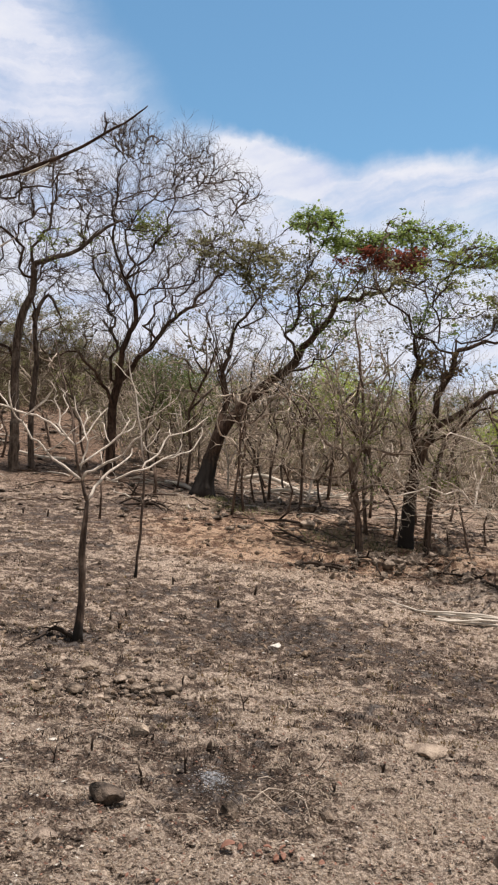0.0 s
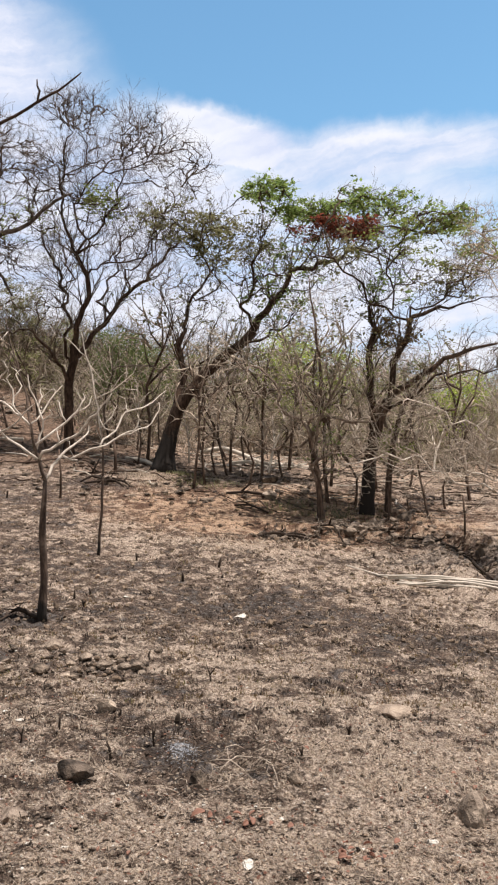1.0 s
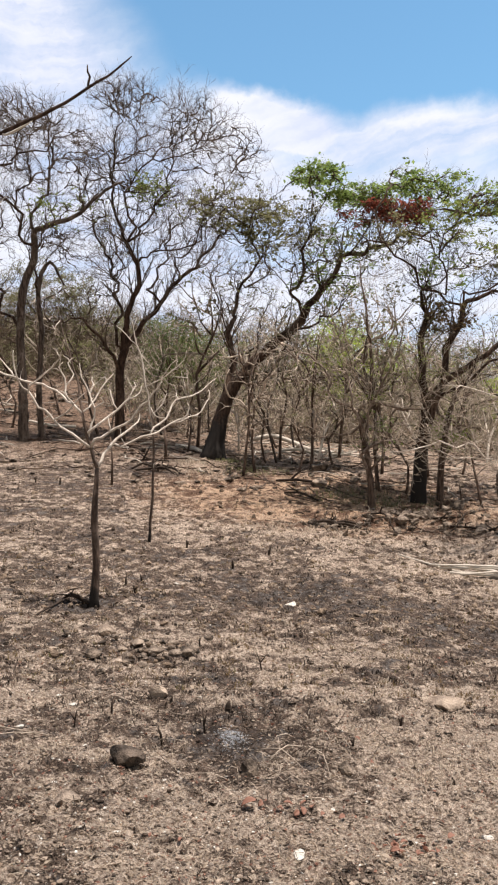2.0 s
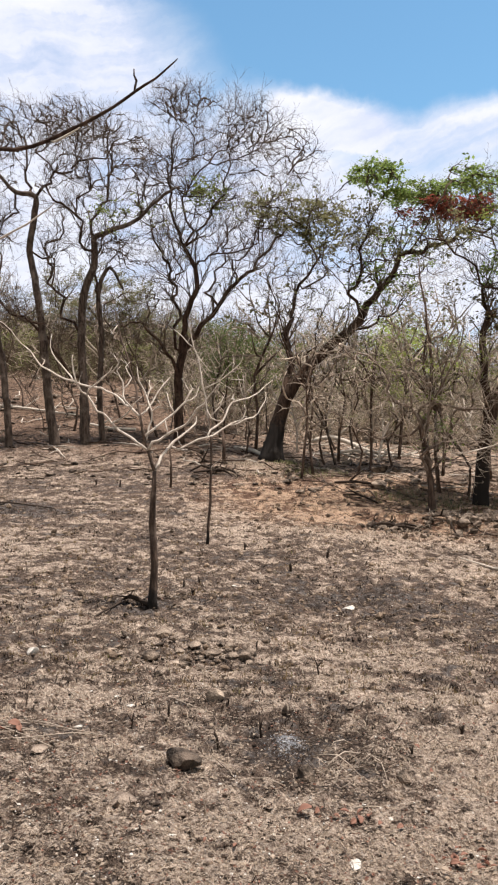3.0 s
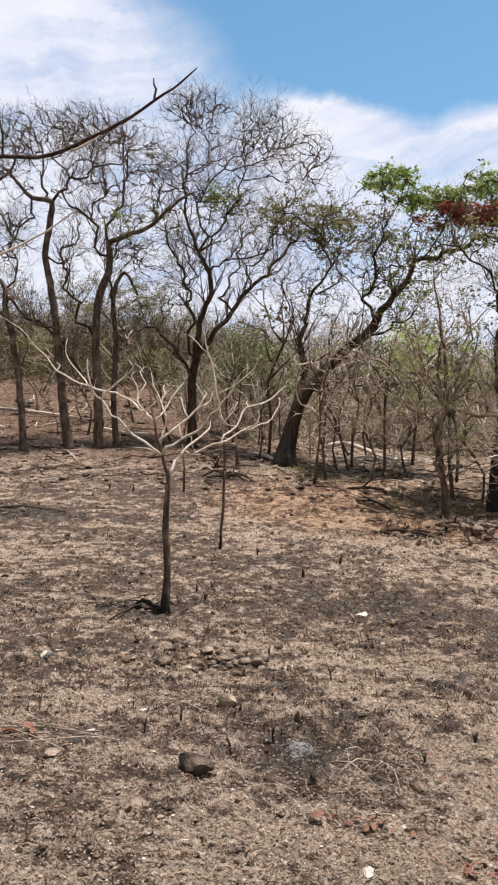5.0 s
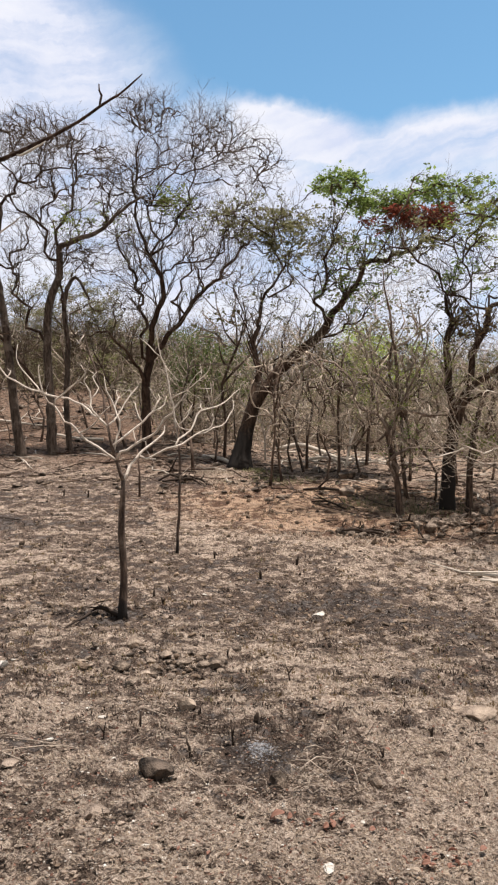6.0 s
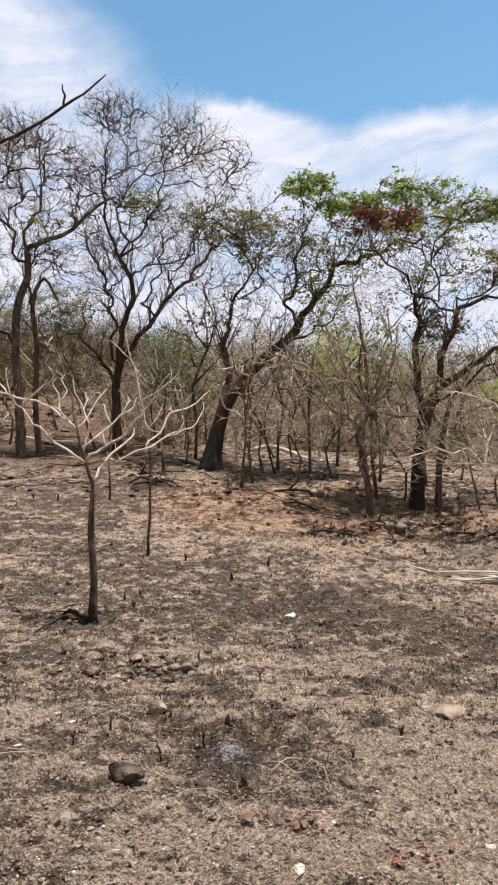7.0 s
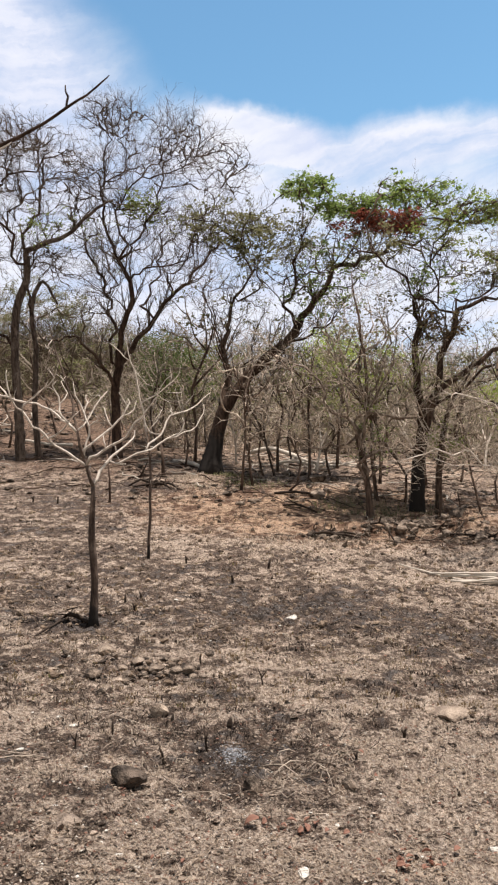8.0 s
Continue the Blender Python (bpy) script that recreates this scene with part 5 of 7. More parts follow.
t.limb((0.67, 0, 2.19, 0.020), (-0.08, -0.16, 2.63, 0.016), (-0.58, -0.32, 3.20, 0.013), (-0.90, -0.42, 3.62, 0.009), (-1.21, -0.50, 3.82, 0.007))
t.limb((-0.72, -0.13, 1.54, 0.015), (-1.03, -0.13, 1.47, 0.013), (-1.25, -0.13, 1.55, 0.010), (-1.55, -0.13, 1.56, 0.007))
t.limb((-1.11, -0.18, 1.80, 0.011), (-0.96, -0.03, 1.99, 0.009), (-0.99, 0.11, 2.20, 0.006))
t.limb((-2.00, -0.41, 1.18, 0.011), (-2.21, -0.51, 1.30, 0.009), (-2.48, -0.61, 1.36, 0.006))
t.sprout(4.0, 0.8)
t.dress(6, 0.4, first=1)
t.fill((-0.85, 0.25, 4.34), (0.41, 0.90, 0.52), 440)
t.fill((-0.25, 0.19, 4.01), (0.52, 1.00, 0.81), 440)
t.fill((-0.98, 0.21, 1.56), (0.52, 0.90, 0.44), 360)
t.fill((-1.77, -0.56, 1.26), (0.41, 0.70, 0.27), 140)
t.fill((-0.47, -0.08, 1.76), (0.50, 1.00, 0.72), 280)
t.fill((-1.77, -0.16, 1.92), (0.43, 0.70, 0.21), 100)
t.fill((0.39, 0.00, 2.95), (0.58, 1.00, 0.87), 240)
t.leaves((-0.77, 0.25, 4.26), (0.49, 0.99, 0.44), 380, 0.049, LEAF_YELLOW)
t.finish("pale_bare_tree", "bare pale tree with spreading tan branches", "tree", BARK_GREY, BARK_PALE, TWIG_TAN, sprigs=3)


# ---------------------------------------------------------------- the wood behind
def small_tree(name, height, label, seed_shift, bark, twig, leaf=None, leaf_count=0, boughs=5, fills=70, straight=0.26, group="trees of the wood", low=0.35, limb=None):
    """A slender wood tree with its own crooked stem, boughs and twigs, at the origin."""
    t = Tree((0, 0, 0), wobble=0.1, step=0.25)
    r = np.random.default_rng(500 + seed_shift)
    stem, x, y = [], 0.0, 0.0
    for k in range(5):
        s = k / 4
        stem.append((x, y, s * height * 0.8 - (0.08 if k == 0 else 0), 0.0075 * height * (1 - 0.72 * s) + 0.006))
        x, y = x + r.normal() * straight * height * 0.22, y + r.normal() * straight * height * 0.22
    t.limb(*stem)
    for _ in range(boughs):
        s = r.uniform(low, 0.85)
        a = r.uniform(0, 2 * math.pi)
        i = s * 4
        p = np.array(stem[int(i)]) * (1 - i % 1) + np.array(stem[min(int(i) + 1, 4)]) * (i % 1)
        out = height * r.uniform(0.14, 0.28)
        t.limb(tuple(p), (p[0] + math.cos(a) * out * 0.5, p[1] + math.sin(a) * out * 0.5, p[2] + out * 0.45, p[3] * 0.7),
               (p[0] + math.cos(a) * out * 0.8, p[1] + math.sin(a) * out * 0.8, p[2] + out * 1.15, p[3] * 0.36))
    t.fill((0, 0, height * 0.72), (height * 0.27, height * 0.27, height * 0.27), fills, tip=0.0055)
    t.fill((0, 0, height * 0.42), (height * 0.25, height * 0.25, height * 0.2), fills // 3, tip=0.006)
    if leaf:
        t.leaves((0, 0, height * 0.68), (height * 0.3, height * 0.3, height * 0.32), int(leaf_count * 3.6), 0.06, leaf, clump=0.22, flat=0.3)
    return t.finish(name, label, "tree", bark, limb or bark, twig, group, sides=6, sprigs=1)


def stand(ob, x, y, turn, size, sink=0.04):
    """The pose of a tree on the ground."""
    return Matrix.LocRotScale((x, y, ground_z(x, y) - sink), Euler((0.10 * math.sin(turn * 7.0), 0.10 * math.cos(turn * 5.0), turn)), (size, size, size))


def plant(ob, x, y, turn, size):
    ob.matrix_basis = stand(ob, x, y, turn, size)


WOOD = [
    small_tree("wood_tree", 4.0, "slender bare grey-brown tree in the dry wood", 1, BARK_GREY, TWIG_GREY, limb=TWIG_TAN),
    small_tree("wood_tree", 4.0, "slender bare grey-brown tree in the dry wood", 2, BARK_BROWN, TWIG_GREY, boughs=6),
    small_tree("wood_tree", 4.0, "thin wood tree with a few olive leaves", 3, BARK_GREY, TWIG_GREY, LEAF_OLIVE, 220),
    small_tree("wood_tree", 4.0, "thin wood tree with sparse yellow-green leaves", 4, BARK_BROWN, TWIG_GREY, LEAF_YELLOW, 260),
    small_tree("wood_tree", 4.0, "bare twiggy tan tree in the dry wood", 5, BARK_GREY, TWIG_TAN, boughs=8, fills=80, limb=TWIG_TAN),
    small_tree("wood_tree", 4.0, "slender bare brown tree in the dry wood", 6, BARK_BROWN, TWIG_GREY, boughs=6, limb=TWIG_TAN),
]
r = random.Random(5)
spots, tries = [], 0
while len(spots) < 125 and tries < 6000:
    tries += 1
    y = 17.0 + 15.0 * r.random() ** 1.3
    x = r.uniform(-0.52, 0.50) * y
    if x < -0.2 * y and y < 24 and r.random() < 0.6:
        continue
    if all((x - a) ** 2 + (y - b) ** 2 > 0.75 for a, b in spots) and not (abs(x + 2.7) < 0.5 and y < 17.6):
        spots.append((x, y))
used = [False] * len(WOOD)
for x, y in spots:
    k = r.choices(range(6), (4, 4, 3, 3, 3, 3))[0]
    edge = 0.205 - 0.036 * math.tanh(x / y * 4.0)
    height = max(1.6, (edge * y + 1.55 - ground_base(x, y)) * r.uniform(0.72, 1.12))
    m = stand(WOOD[k], x, y, r.uniform(0, 6.3), height / 4.0)
    if used[k]:
        copy_thing(WOOD[k], m)
    else:
        WOOD[k].matrix_basis, used[k] = m, True

# thin stems at the wood's edge
THIN = [
    small_tree("thin_tree", 2.6, "thin dark young tree at the wood edge", 11, BARK_BROWN, TWIG_GREY, boughs=3, fills=30, group="thin stems", low=0.55),
    small_tree("thin_tree", 2.6, "thin dark young tree at the wood edge", 12, BARK_BROWN, TWIG_DARK, boughs=4, fills=36, group="thin stems", low=0.6),
    small_tree("thin_tree", 2.6, "thin young tree with few olive leaves", 13, BARK_BROWN, TWIG_GREY, LEAF_OLIVE, 70, boughs=4, fills=36, group="thin stems", low=0.5),
]
for k, (x, y, size) in enumerate(((-0.10, 13.48, 1.0), (0.85, 14.07, 0.85), (1.16, 14.64, 1.25), (0.13, 13.76, 1.1), (2.51, 12.86, 1.1), (2.11, 12.98, 1.05),
                                  (3.58, 12.21, 0.85), (0.34, 14.9, 1.0), (0.62, 15.4, 1.0), (-1.20, 15.6, 0.9), (1.64, 15.2, 1.1), (1.83, 16.0, 1.2),
                                  (2.37, 14.3, 1.15), (4.06, 12.9, 0.9), (-1.05, 16.4, 1.2), (3.2, 14.2, 1.1), (3.9, 14.6, 1.1), (4.7, 13.6, 1.0), (-3.2, 17.2, 1.2), (-5.2, 17.5, 1.3))):
    if k < 3:
        THIN[k].matrix_basis = stand(THIN[k], x, y, 1.0 + k, size)
    else:
        copy_thing(THIN[k % 3], stand(THIN[k % 3], x, y, k * 1.7, size))

# small pale trees before the wood
PALE = [
    small_tree("pale_small_tree", 2.8, "small bare tree with pale tan branches", 14, BARK_GREY, TWIG_TAN, boughs=8, fills=40, limb=TWIG_TAN, group="pale small trees", low=0.25),
    small_tree("pale_small_tree", 2.8, "small pale tree with few yellow-green leaves", 15, BARK_PALE, TWIG_TAN, LEAF_YELLOW, 60, boughs=7, fills=46, group="pale small trees", low=0.2),
]
for k, (x, y, size) in enumerate(((0.55, 15.0, 0.95), (1.35, 15.6, 1.0), (1.0, 16.6, 1.05), (-0.2, 16.2, 0.9), (2.2, 15.4, 1.0), (3.6, 16.0, 1.05), (-1.9, 17.8, 1.0), (4.9, 16.4, 1.0), (0.1, 17.6, 1.1), (5.4, 14.9, 0.9))):
    m = stand(PALE[k % 2], x, y, 0.7 + k * 2.1, size)
    if k < 2:
        PALE[k].matrix_basis = m
    else:
        copy_thing(PALE[k % 2], m)

# leafy trees that stand out in the wood
def leafy_tree(x, y, height, leaf, count, label, seed_shift):
    ob = small_tree("leafy_tree", height, label, seed_shift, BARK_BROWN, TWIG_GREY, leaf, count, boughs=6, fills=90, group="leafy trees of the wood", low=0.25)
    plant(ob, x, y, seed_shift, 1.0)


leafy_tree(-1.95, 19.0, 2.9, LEAF_SHADED, 1000, "dense green bushy tree in the dry wood", 21)
leafy_tree(-1.35, 19.8, 2.7, LEAF_SHADED, 800, "olive green bushy tree in the dry wood", 22)
leafy_tree(2.1, 20.0, 3.3, LEAF_FRESH, 1200, "fresh yellow-green tree in the dry wood", 23)
leafy_tree(3.4, 21.5, 3.3, LEAF_FRESH, 500, "fresh yellow-green tree in the dry wood", 24)
leafy_tree(5.9, 17.6, 2.4, LEAF_FRESH, 700, "low yellow-green tree behind pale branches", 25)
leafy_tree(-5.4, 26.0, 3.5, LEAF_OLIVE, 1300, "olive green tree behind bare trunks", 26)
leafy_tree(-8.6, 27.0, 3.6, LEAF_OLIVE, 1200, "olive green tree behind bare trunks", 27)
leafy_tree(-7.0, 28.0, 4.2, LEAF_OLIVE, 1200, "olive green tree deep in the dry wood", 29)
leafy_tree(-11.0, 28.0, 4.0, LEAF_BROWN, 1000, "brown-leaved tree deep in the dry wood", 30)
leafy_tree(0.7, 22.0, 3.6, LEAF_OLIVE, 500, "olive green tree in the dry wood", 28)


def brush(name, label, count, near, far, tall, wide, twig, seed, leaf=None, leaves=0, leaf_size=0.09):
    """Uncountable undergrowth: bushes of crossing stems and twigs, and what leaves they bear."""
    g = np.random.default_rng(seed)
    verts, faces, tops = [], [], []
    for _ in range(count):
        y = near + (far - near) * g.random()
        x = g.uniform(*(wide if isinstance(wide, tuple) else (-wide, wide))) * y
        if not isinstance(wide, tuple) and x < -0.19 * y and y < 26 and g.random() < 0.97:
            continue
        h = tall(x, y) * g.uniform(0.5, 1.12)
        base = np.array((x, y, ground_base(x, y) - 0.08))
        k = 3
        lean = g.normal(size=(k, 2)) * 0.36 * h
        a = base + np.c_[g.normal(size=(k, 2)) * 0.10, np.zeros(k)]
        b = a + np.c_[lean, h * g.uniform(0.6, 1.0, k)]
        mid = (a + b) / 2 + g.normal(size=(k, 3)) * 0.07 * h
        thin_twigs(a, mid, b, 0.009 + 0.0022 * h * g.random(k), verts, faces)
        n = 28
        i, s = g.integers(0, k, n), g.uniform(0.12, 1.0, n)[:, None]
        p = (1 - s) ** 2 * a[i] + 2 * s * (1 - s) * mid[i] + s * s * b[i]
        w = g.normal(size=(n, 3)) * (1, 1, 0.6) + (0, 0, 0.45)
        w *= (h * g.uniform(0.10, 0.34, n) / np.linalg.norm(w, axis=1))[:, None]
        thin_twigs(p, p + w * 0.5 + g.normal(size=(n, 3)) * 0.03, p + w, np.full(n, 0.0085), verts, faces)
        e = p + w * g.uniform(0.3, 0.9, (n, 1))
        v = w * 0.4 + g.normal(size=(n, 3)) * 0.06 * h
        thin_twigs(e, e + v * 0.5 + g.normal(size=(n, 3)) * 0.015, e + v, np.full(n, 0.0042), verts, faces)
        tops.extend(p + w)
    tagged(part_mesh(name, verts, faces, twig), label, "undergrowth", kind="stuff")
    if leaf:
        tops = np.array(tops)
        at = tops[g.integers(0, len(tops), leaves)] + g.normal(size=(leaves, 3)) * 0.14
        verts, faces = leaf_shapes(at, leaf_size, g, 0.3)
        tagged(part_mesh(name + "_leaves", verts, faces, leaf), "sparse dry leaves of the undergrowth", "foliage", kind="stuff")


def wood_top(x, y):
    return max(1.8, (0.195 - 0.036 * math.tanh(x / y * 4.0)) * y + 1.55 - ground_base(x, y))


brush("low_brush", "low grey brush at the wood edge", 60, 17.5, 20.5, lambda x, y: 1.2, 0.50, TWIG_GREY, 30, LEAF_BROWN, 2500, 0.045)
brush("undergrowth", "grey-brown tangled dry undergrowth in the wood", 250, 19.0, 26, lambda x, y: 0.6 * wood_top(x, y), 0.52, TWIG_GREY, 31, LEAF_HAZE, 3000, 0.05)
brush("dry_brush", "tan dry brush between the stems", 120, 18.2, 28, lambda x, y: 0.72 * wood_top(x, y), 0.52, TWIG_TAN, 32, LEAF_YELLOW, 8000, 0.055)
brush("dark_scrub", "dark brown tangled scrub behind bare trunks", 620, 22.5, 30, lambda x, y: 1.12 * wood_top(x, y) * min(1.0, 0.25 + 0.15 * (y - 22.5)), (-0.5, -0.08), TWIG_SOOTY, 35, LEAF_OLIVE, 26000, 0.055)
brush("green_brush", "green leafy scrub deep in the wood, leaf colour darkened for shade", 130, 20.5, 30, lambda x, y: 0.8 * wood_top(x, y), (-0.12, 0.5), TWIG_GREY, 36, LEAF_SHADED, 16000, 0.06)
brush("far_wood", "distant grey-brown dry wood on the rise", 560, 25, 44, lambda x, y: 1.06 * wood_top(x, y), 0.52, TWIG_FAR, 33, LEAF_FAR, 42000, 0.07)
brush("distant_wood", "distant olive wood on the rise", 280, 36, 60, lambda x, y: 1.05 * wood_top(x, y), 0.52, TWIG_FAR, 34, LEAF_FAR, 34000, 0.10)


def wood_debris(name, label, count, mat, seed, thick, deep=(13.2, 24.0), wide=(-0.45, 0.42)):
    """Sticks that lie about on the wood's floor."""
    g = np.random.default_rng(seed)
    verts, faces = [], []
    for _ in range(count):
        y = g.uniform(*deep)
        x = g.uniform(*wide) * y
        a, l = g.uniform(0, 6.3), g.uniform(0.25, 1.1)
        pts = []
        for s in (0.0, 0.35, 0.7, 1.0):
            px, py = x + math.cos(a) * l * s + g.normal() * 0.03, y + math.sin(a) * l * s + g.normal() * 0.03
            pts.append((px, py, ground_z(px, py) + g.uniform(0.0, 0.07)))
        w = thick * g.uniform(0.5, 1.4)
        tube(pts, [w, w * 0.9, w * 0.7, w * 0.4], 5, verts, faces)
    tagged(part_mesh(name, verts, faces, mat), label, "sticks", kind="stuff")


wood_debris("pale_sticks", "pale dead sticks strewn on the wood floor", 110, WOOD_PALE, 71, 0.012)
wood_debris("pale_branch_heap", "pale dead branches heaped by the fallen log", 26, WOOD_PALE, 73, 0.012, (15.9, 17.6), (0.02, 0.14))
wood_debris("bank_sticks", "thin charred sticks and roots on the eroded bank", 24, CHAR, 74, 0.009, (10.6, 11.6), (0.07, 0.30))
wood_debris("brown_sticks", "brown dead sticks under the large trees", 60, BARK_BROWN, 75, 0.009, (12.2, 15.5), (-0.02, 0.26))
wood_debris("dark_sticks", "dark dead sticks strewn on the wood floor", 260, BARK_DARK, 72, 0.010)


# ---------------------------------------------------------------- stones
def stone_bm(seed, flat=0.6, detail=2, rough=0.5):
    """An angular stone about one metre across, with broken faces."""
    bm = bmesh.new()
    bmesh.ops.create_icosphere(bm, subdivisions=detail, radius=0.5)
    shift = Vector((seed * 7.3, seed * 3.1, seed * 1.7))
    g = random.Random(seed)
    cuts = [(Vector((g.uniform(-1, 1), g.uniform(-1, 1), g.uniform(-0.2, 1))).normalized(), g.uniform(0.20, 0.38)) for _ in range(9)]
    for v in bm.verts:
        v.co *= 1 + rough * noise.noise(v.co * 2.3 + shift) + 0.2 * noise.noise(v.co * 5.0 + shift) + 0.07 * noise.noise(v.co * 13.0 + shift)
        for way, far in cuts:
            over = v.co.dot(way) - far
            if over > 0:
                v.co -= way * over * 0.95
        # narrower towards the buried foot
        if v.co.z < 0.05:
            v.co.xy *= 1 + 0.7 * (v.co.z - 0.05)
        v.co.z *= flat
    return bm


def stone(name, x, y, width, height, label, mat, seed, depth=1.0, sink=0.3, group="", turn=0.0):
    bm = stone_bm(seed, 1.0, 4 if width > 0.25 else 3 if width > 0.165 else 2, 0.35 if width > 0.165 else 0.7)
    lo, hi = min(v.co.z for v in bm.verts), max(v.co.z for v in bm.verts)
    wide = max(v.co.x for v in bm.verts) - min(v.co.x for v in bm.verts)
    bmesh.ops.scale(bm, vec=(width / wide, width * depth / wide, height / (hi - lo) / (1 - sink)), verts=bm.verts)
    ob = part(name, bm, mat, None, "", smooth=width < 0.06)
    low = min(v.co.z for v in ob.data.vertices)
    ob.location = (x, y, ground_z(x, y) - low - sink * height / (1 - sink))
    ob.rotation_euler = (0, 0, turn)
    return tagged(ob, label, "stone", group)


ROCKS = "stones on the slope"
stone("boulder", -0.66, 4.02, 0.18, 0.11, "blackish boulder with brown mottling", STONE_BLACKISH, 23, 0.7, sink=0.04, group=ROCKS, turn=0.2)
stone("stone", -0.61, 5.04, 0.13, 0.07, "smooth tan stone lying on burnt soil", STONE_TAN, 2, group=ROCKS)
stone("stone", -1.15, 6.25, 0.12, 0.075, "blocky grey-tan stone below the young tree", STONE_TAN, 3, group=ROCKS)
stone("stone", -1.14, 5.68, 0.15, 0.08, "sooty stone among rubble", STONE_DARK, 4, sink=0.08, group=ROCKS)
stone("stone", -0.97, 5.9, 0.09, 0.05, "pale tan stone among rubble", STONE_PALE, 5, sink=0.08, group=ROCKS)
stone("stone", -0.88, 6.05, 0.11, 0.06, "tan stone among rubble", STONE_PALE, 6, sink=0.08, group=ROCKS)
stone("stone", -0.74, 5.84, 0.13, 0.07, "tan stone among rubble", STONE_PALE, 7, sink=0.08, group=ROCKS)
stone("stone", -0.97, 5.67, 0.09, 0.04, "flat tan stone among rubble", STONE_PALE, 8, sink=0.08, group=ROCKS)
stone("stone", -0.80, 5.66, 0.08, 0.035, "flat tan stone among rubble", STONE_PALE, 9, sink=0.08, group=ROCKS)
stone("stone", -0.49, 5.85, 0.11, 0.07, "dark angular stone among rubble", STONE_DARK, 10, sink=0.08, group=ROCKS)
stone("stone", -0.50, 5.72, 0.08, 0.03, "pale flat stone among rubble", STONE_PALE, 11, sink=0.08, group=ROCKS)
stone("stone", -1.44, 5.88, 0.10, 0.05, "sooty stone on burnt soil", STONE_DARK, 12, group=ROCKS)
stone("boulder", 1.2, 5.18, 0.3, 0.06, "low flat tan boulder half sunk in soil", STONE_TAN, 13, group=ROCKS)
stone("stone", 0.44, 4.11, 0.08, 0.07, "small dark broken stone", STONE_DARK, 14, group=ROCKS)
stone("stone", -0.03, 4.05, 0.095, 0.085, "rounded dark stone beside the ash", STONE_DARK, 15, group=ROCKS)
stone("boulder", 1.23, 3.71, 0.155, 0.16, "upright tan boulder with dark foot", STONE_TAN, 16, group=ROCKS)
stone("stone", -0.87, 3.64, 0.13, 0.05, "grey stone half sunk in soil", MATTED, 17, group=ROCKS)
stone("stone", -1.98, 5.6, 0.085, 0.05, "pale grey stone on burnt soil", STONE_WHITE, 28, group=ROCKS)
stone("stone", -1.42, 4.12, 0.10, 0.03, "long grey stone half sunk in soil", MATTED, 29, group=ROCKS)
for k, (x, y, w) in enumerate(((0.36, 7.42, 0.12), (-1.11, 4.87, 0.06), (0.15, 3.21, 0.075), (0.99, 3.51, 0.055), (-0.6, 3.37, 0.045), (-1.22, 4.98, 0.04),
                               (0.34, 3.69, 0.04), (-0.96, 3.77, 0.035), (-1.48, 3.74, 0.05), (-0.98, 4.88, 0.03), (-0.35, 5.0, 0.03), (-1.3, 4.4, 0.05),
                               (0.47, 6.6, 0.06), (-0.75, 7.9, 0.07), (0.65, 3.4, 0.03), (-1.62, 5.95, 0.055), (-1.05, 5.1, 0.05), (-1.95, 5.75, 0.05))):
    stone("white_stone", x, y, w, w * 0.25, "small white stone on burnt soil", STONE_WHITE, 40 + k, 0.7, group="white stones", turn=k * 0.9)

for x, y, w, h, mat, label in ((1.18, 13.05, 0.34, 0.12, STONE_PALE, "low brown stone with a dark foot on red earth"), (1.25, 14.25, 0.38, 0.13, STONE_DARK, "dark burnt stone under the large trees"),
                               (1.60, 14.40, 0.24, 0.10, STONE_DARK, "dark burnt stone under the large trees"), (3.02, 11.52, 0.22, 0.15, STONE_DARK, "upright dark stone on the eroded bank"), (2.45, 11.70, 0.30, 0.08, STONE_PALE, "pale flat stone at the foot of the charred tree"),
                               (-1.52, 13.75, 0.34, 0.08, MATTED, "pale flat stone beside charred branches")):
    stone("stone", x, y, w, h, label, mat, int(x * 40 + y * 7), 0.8, group=ROCKS, turn=x)

# broken clods and stones below the young tree
r = random.Random(91)
for k in range(56):
    x, y = r.uniform(-1.5, -0.35), 5.84 + r.gauss(0, 0.16)
    w = r.uniform(0.03, 0.085)
    mat, label = r.choice(((STONE_PALE, "broken tan clod among rubble"), (STONE_DARK, "sooty broken clod among rubble"), (CLOD, "crumbly brown clod among rubble"), (STONE_TAN, "chip of tan stone among rubble")))
    stone("clod", x, y, w, w * r.uniform(0.4, 0.7), label, mat, 300 + k, r.uniform(0.6, 0.9), sink=0.1, group="rubble below the young tree", turn=r.uniform(0, 6.3))

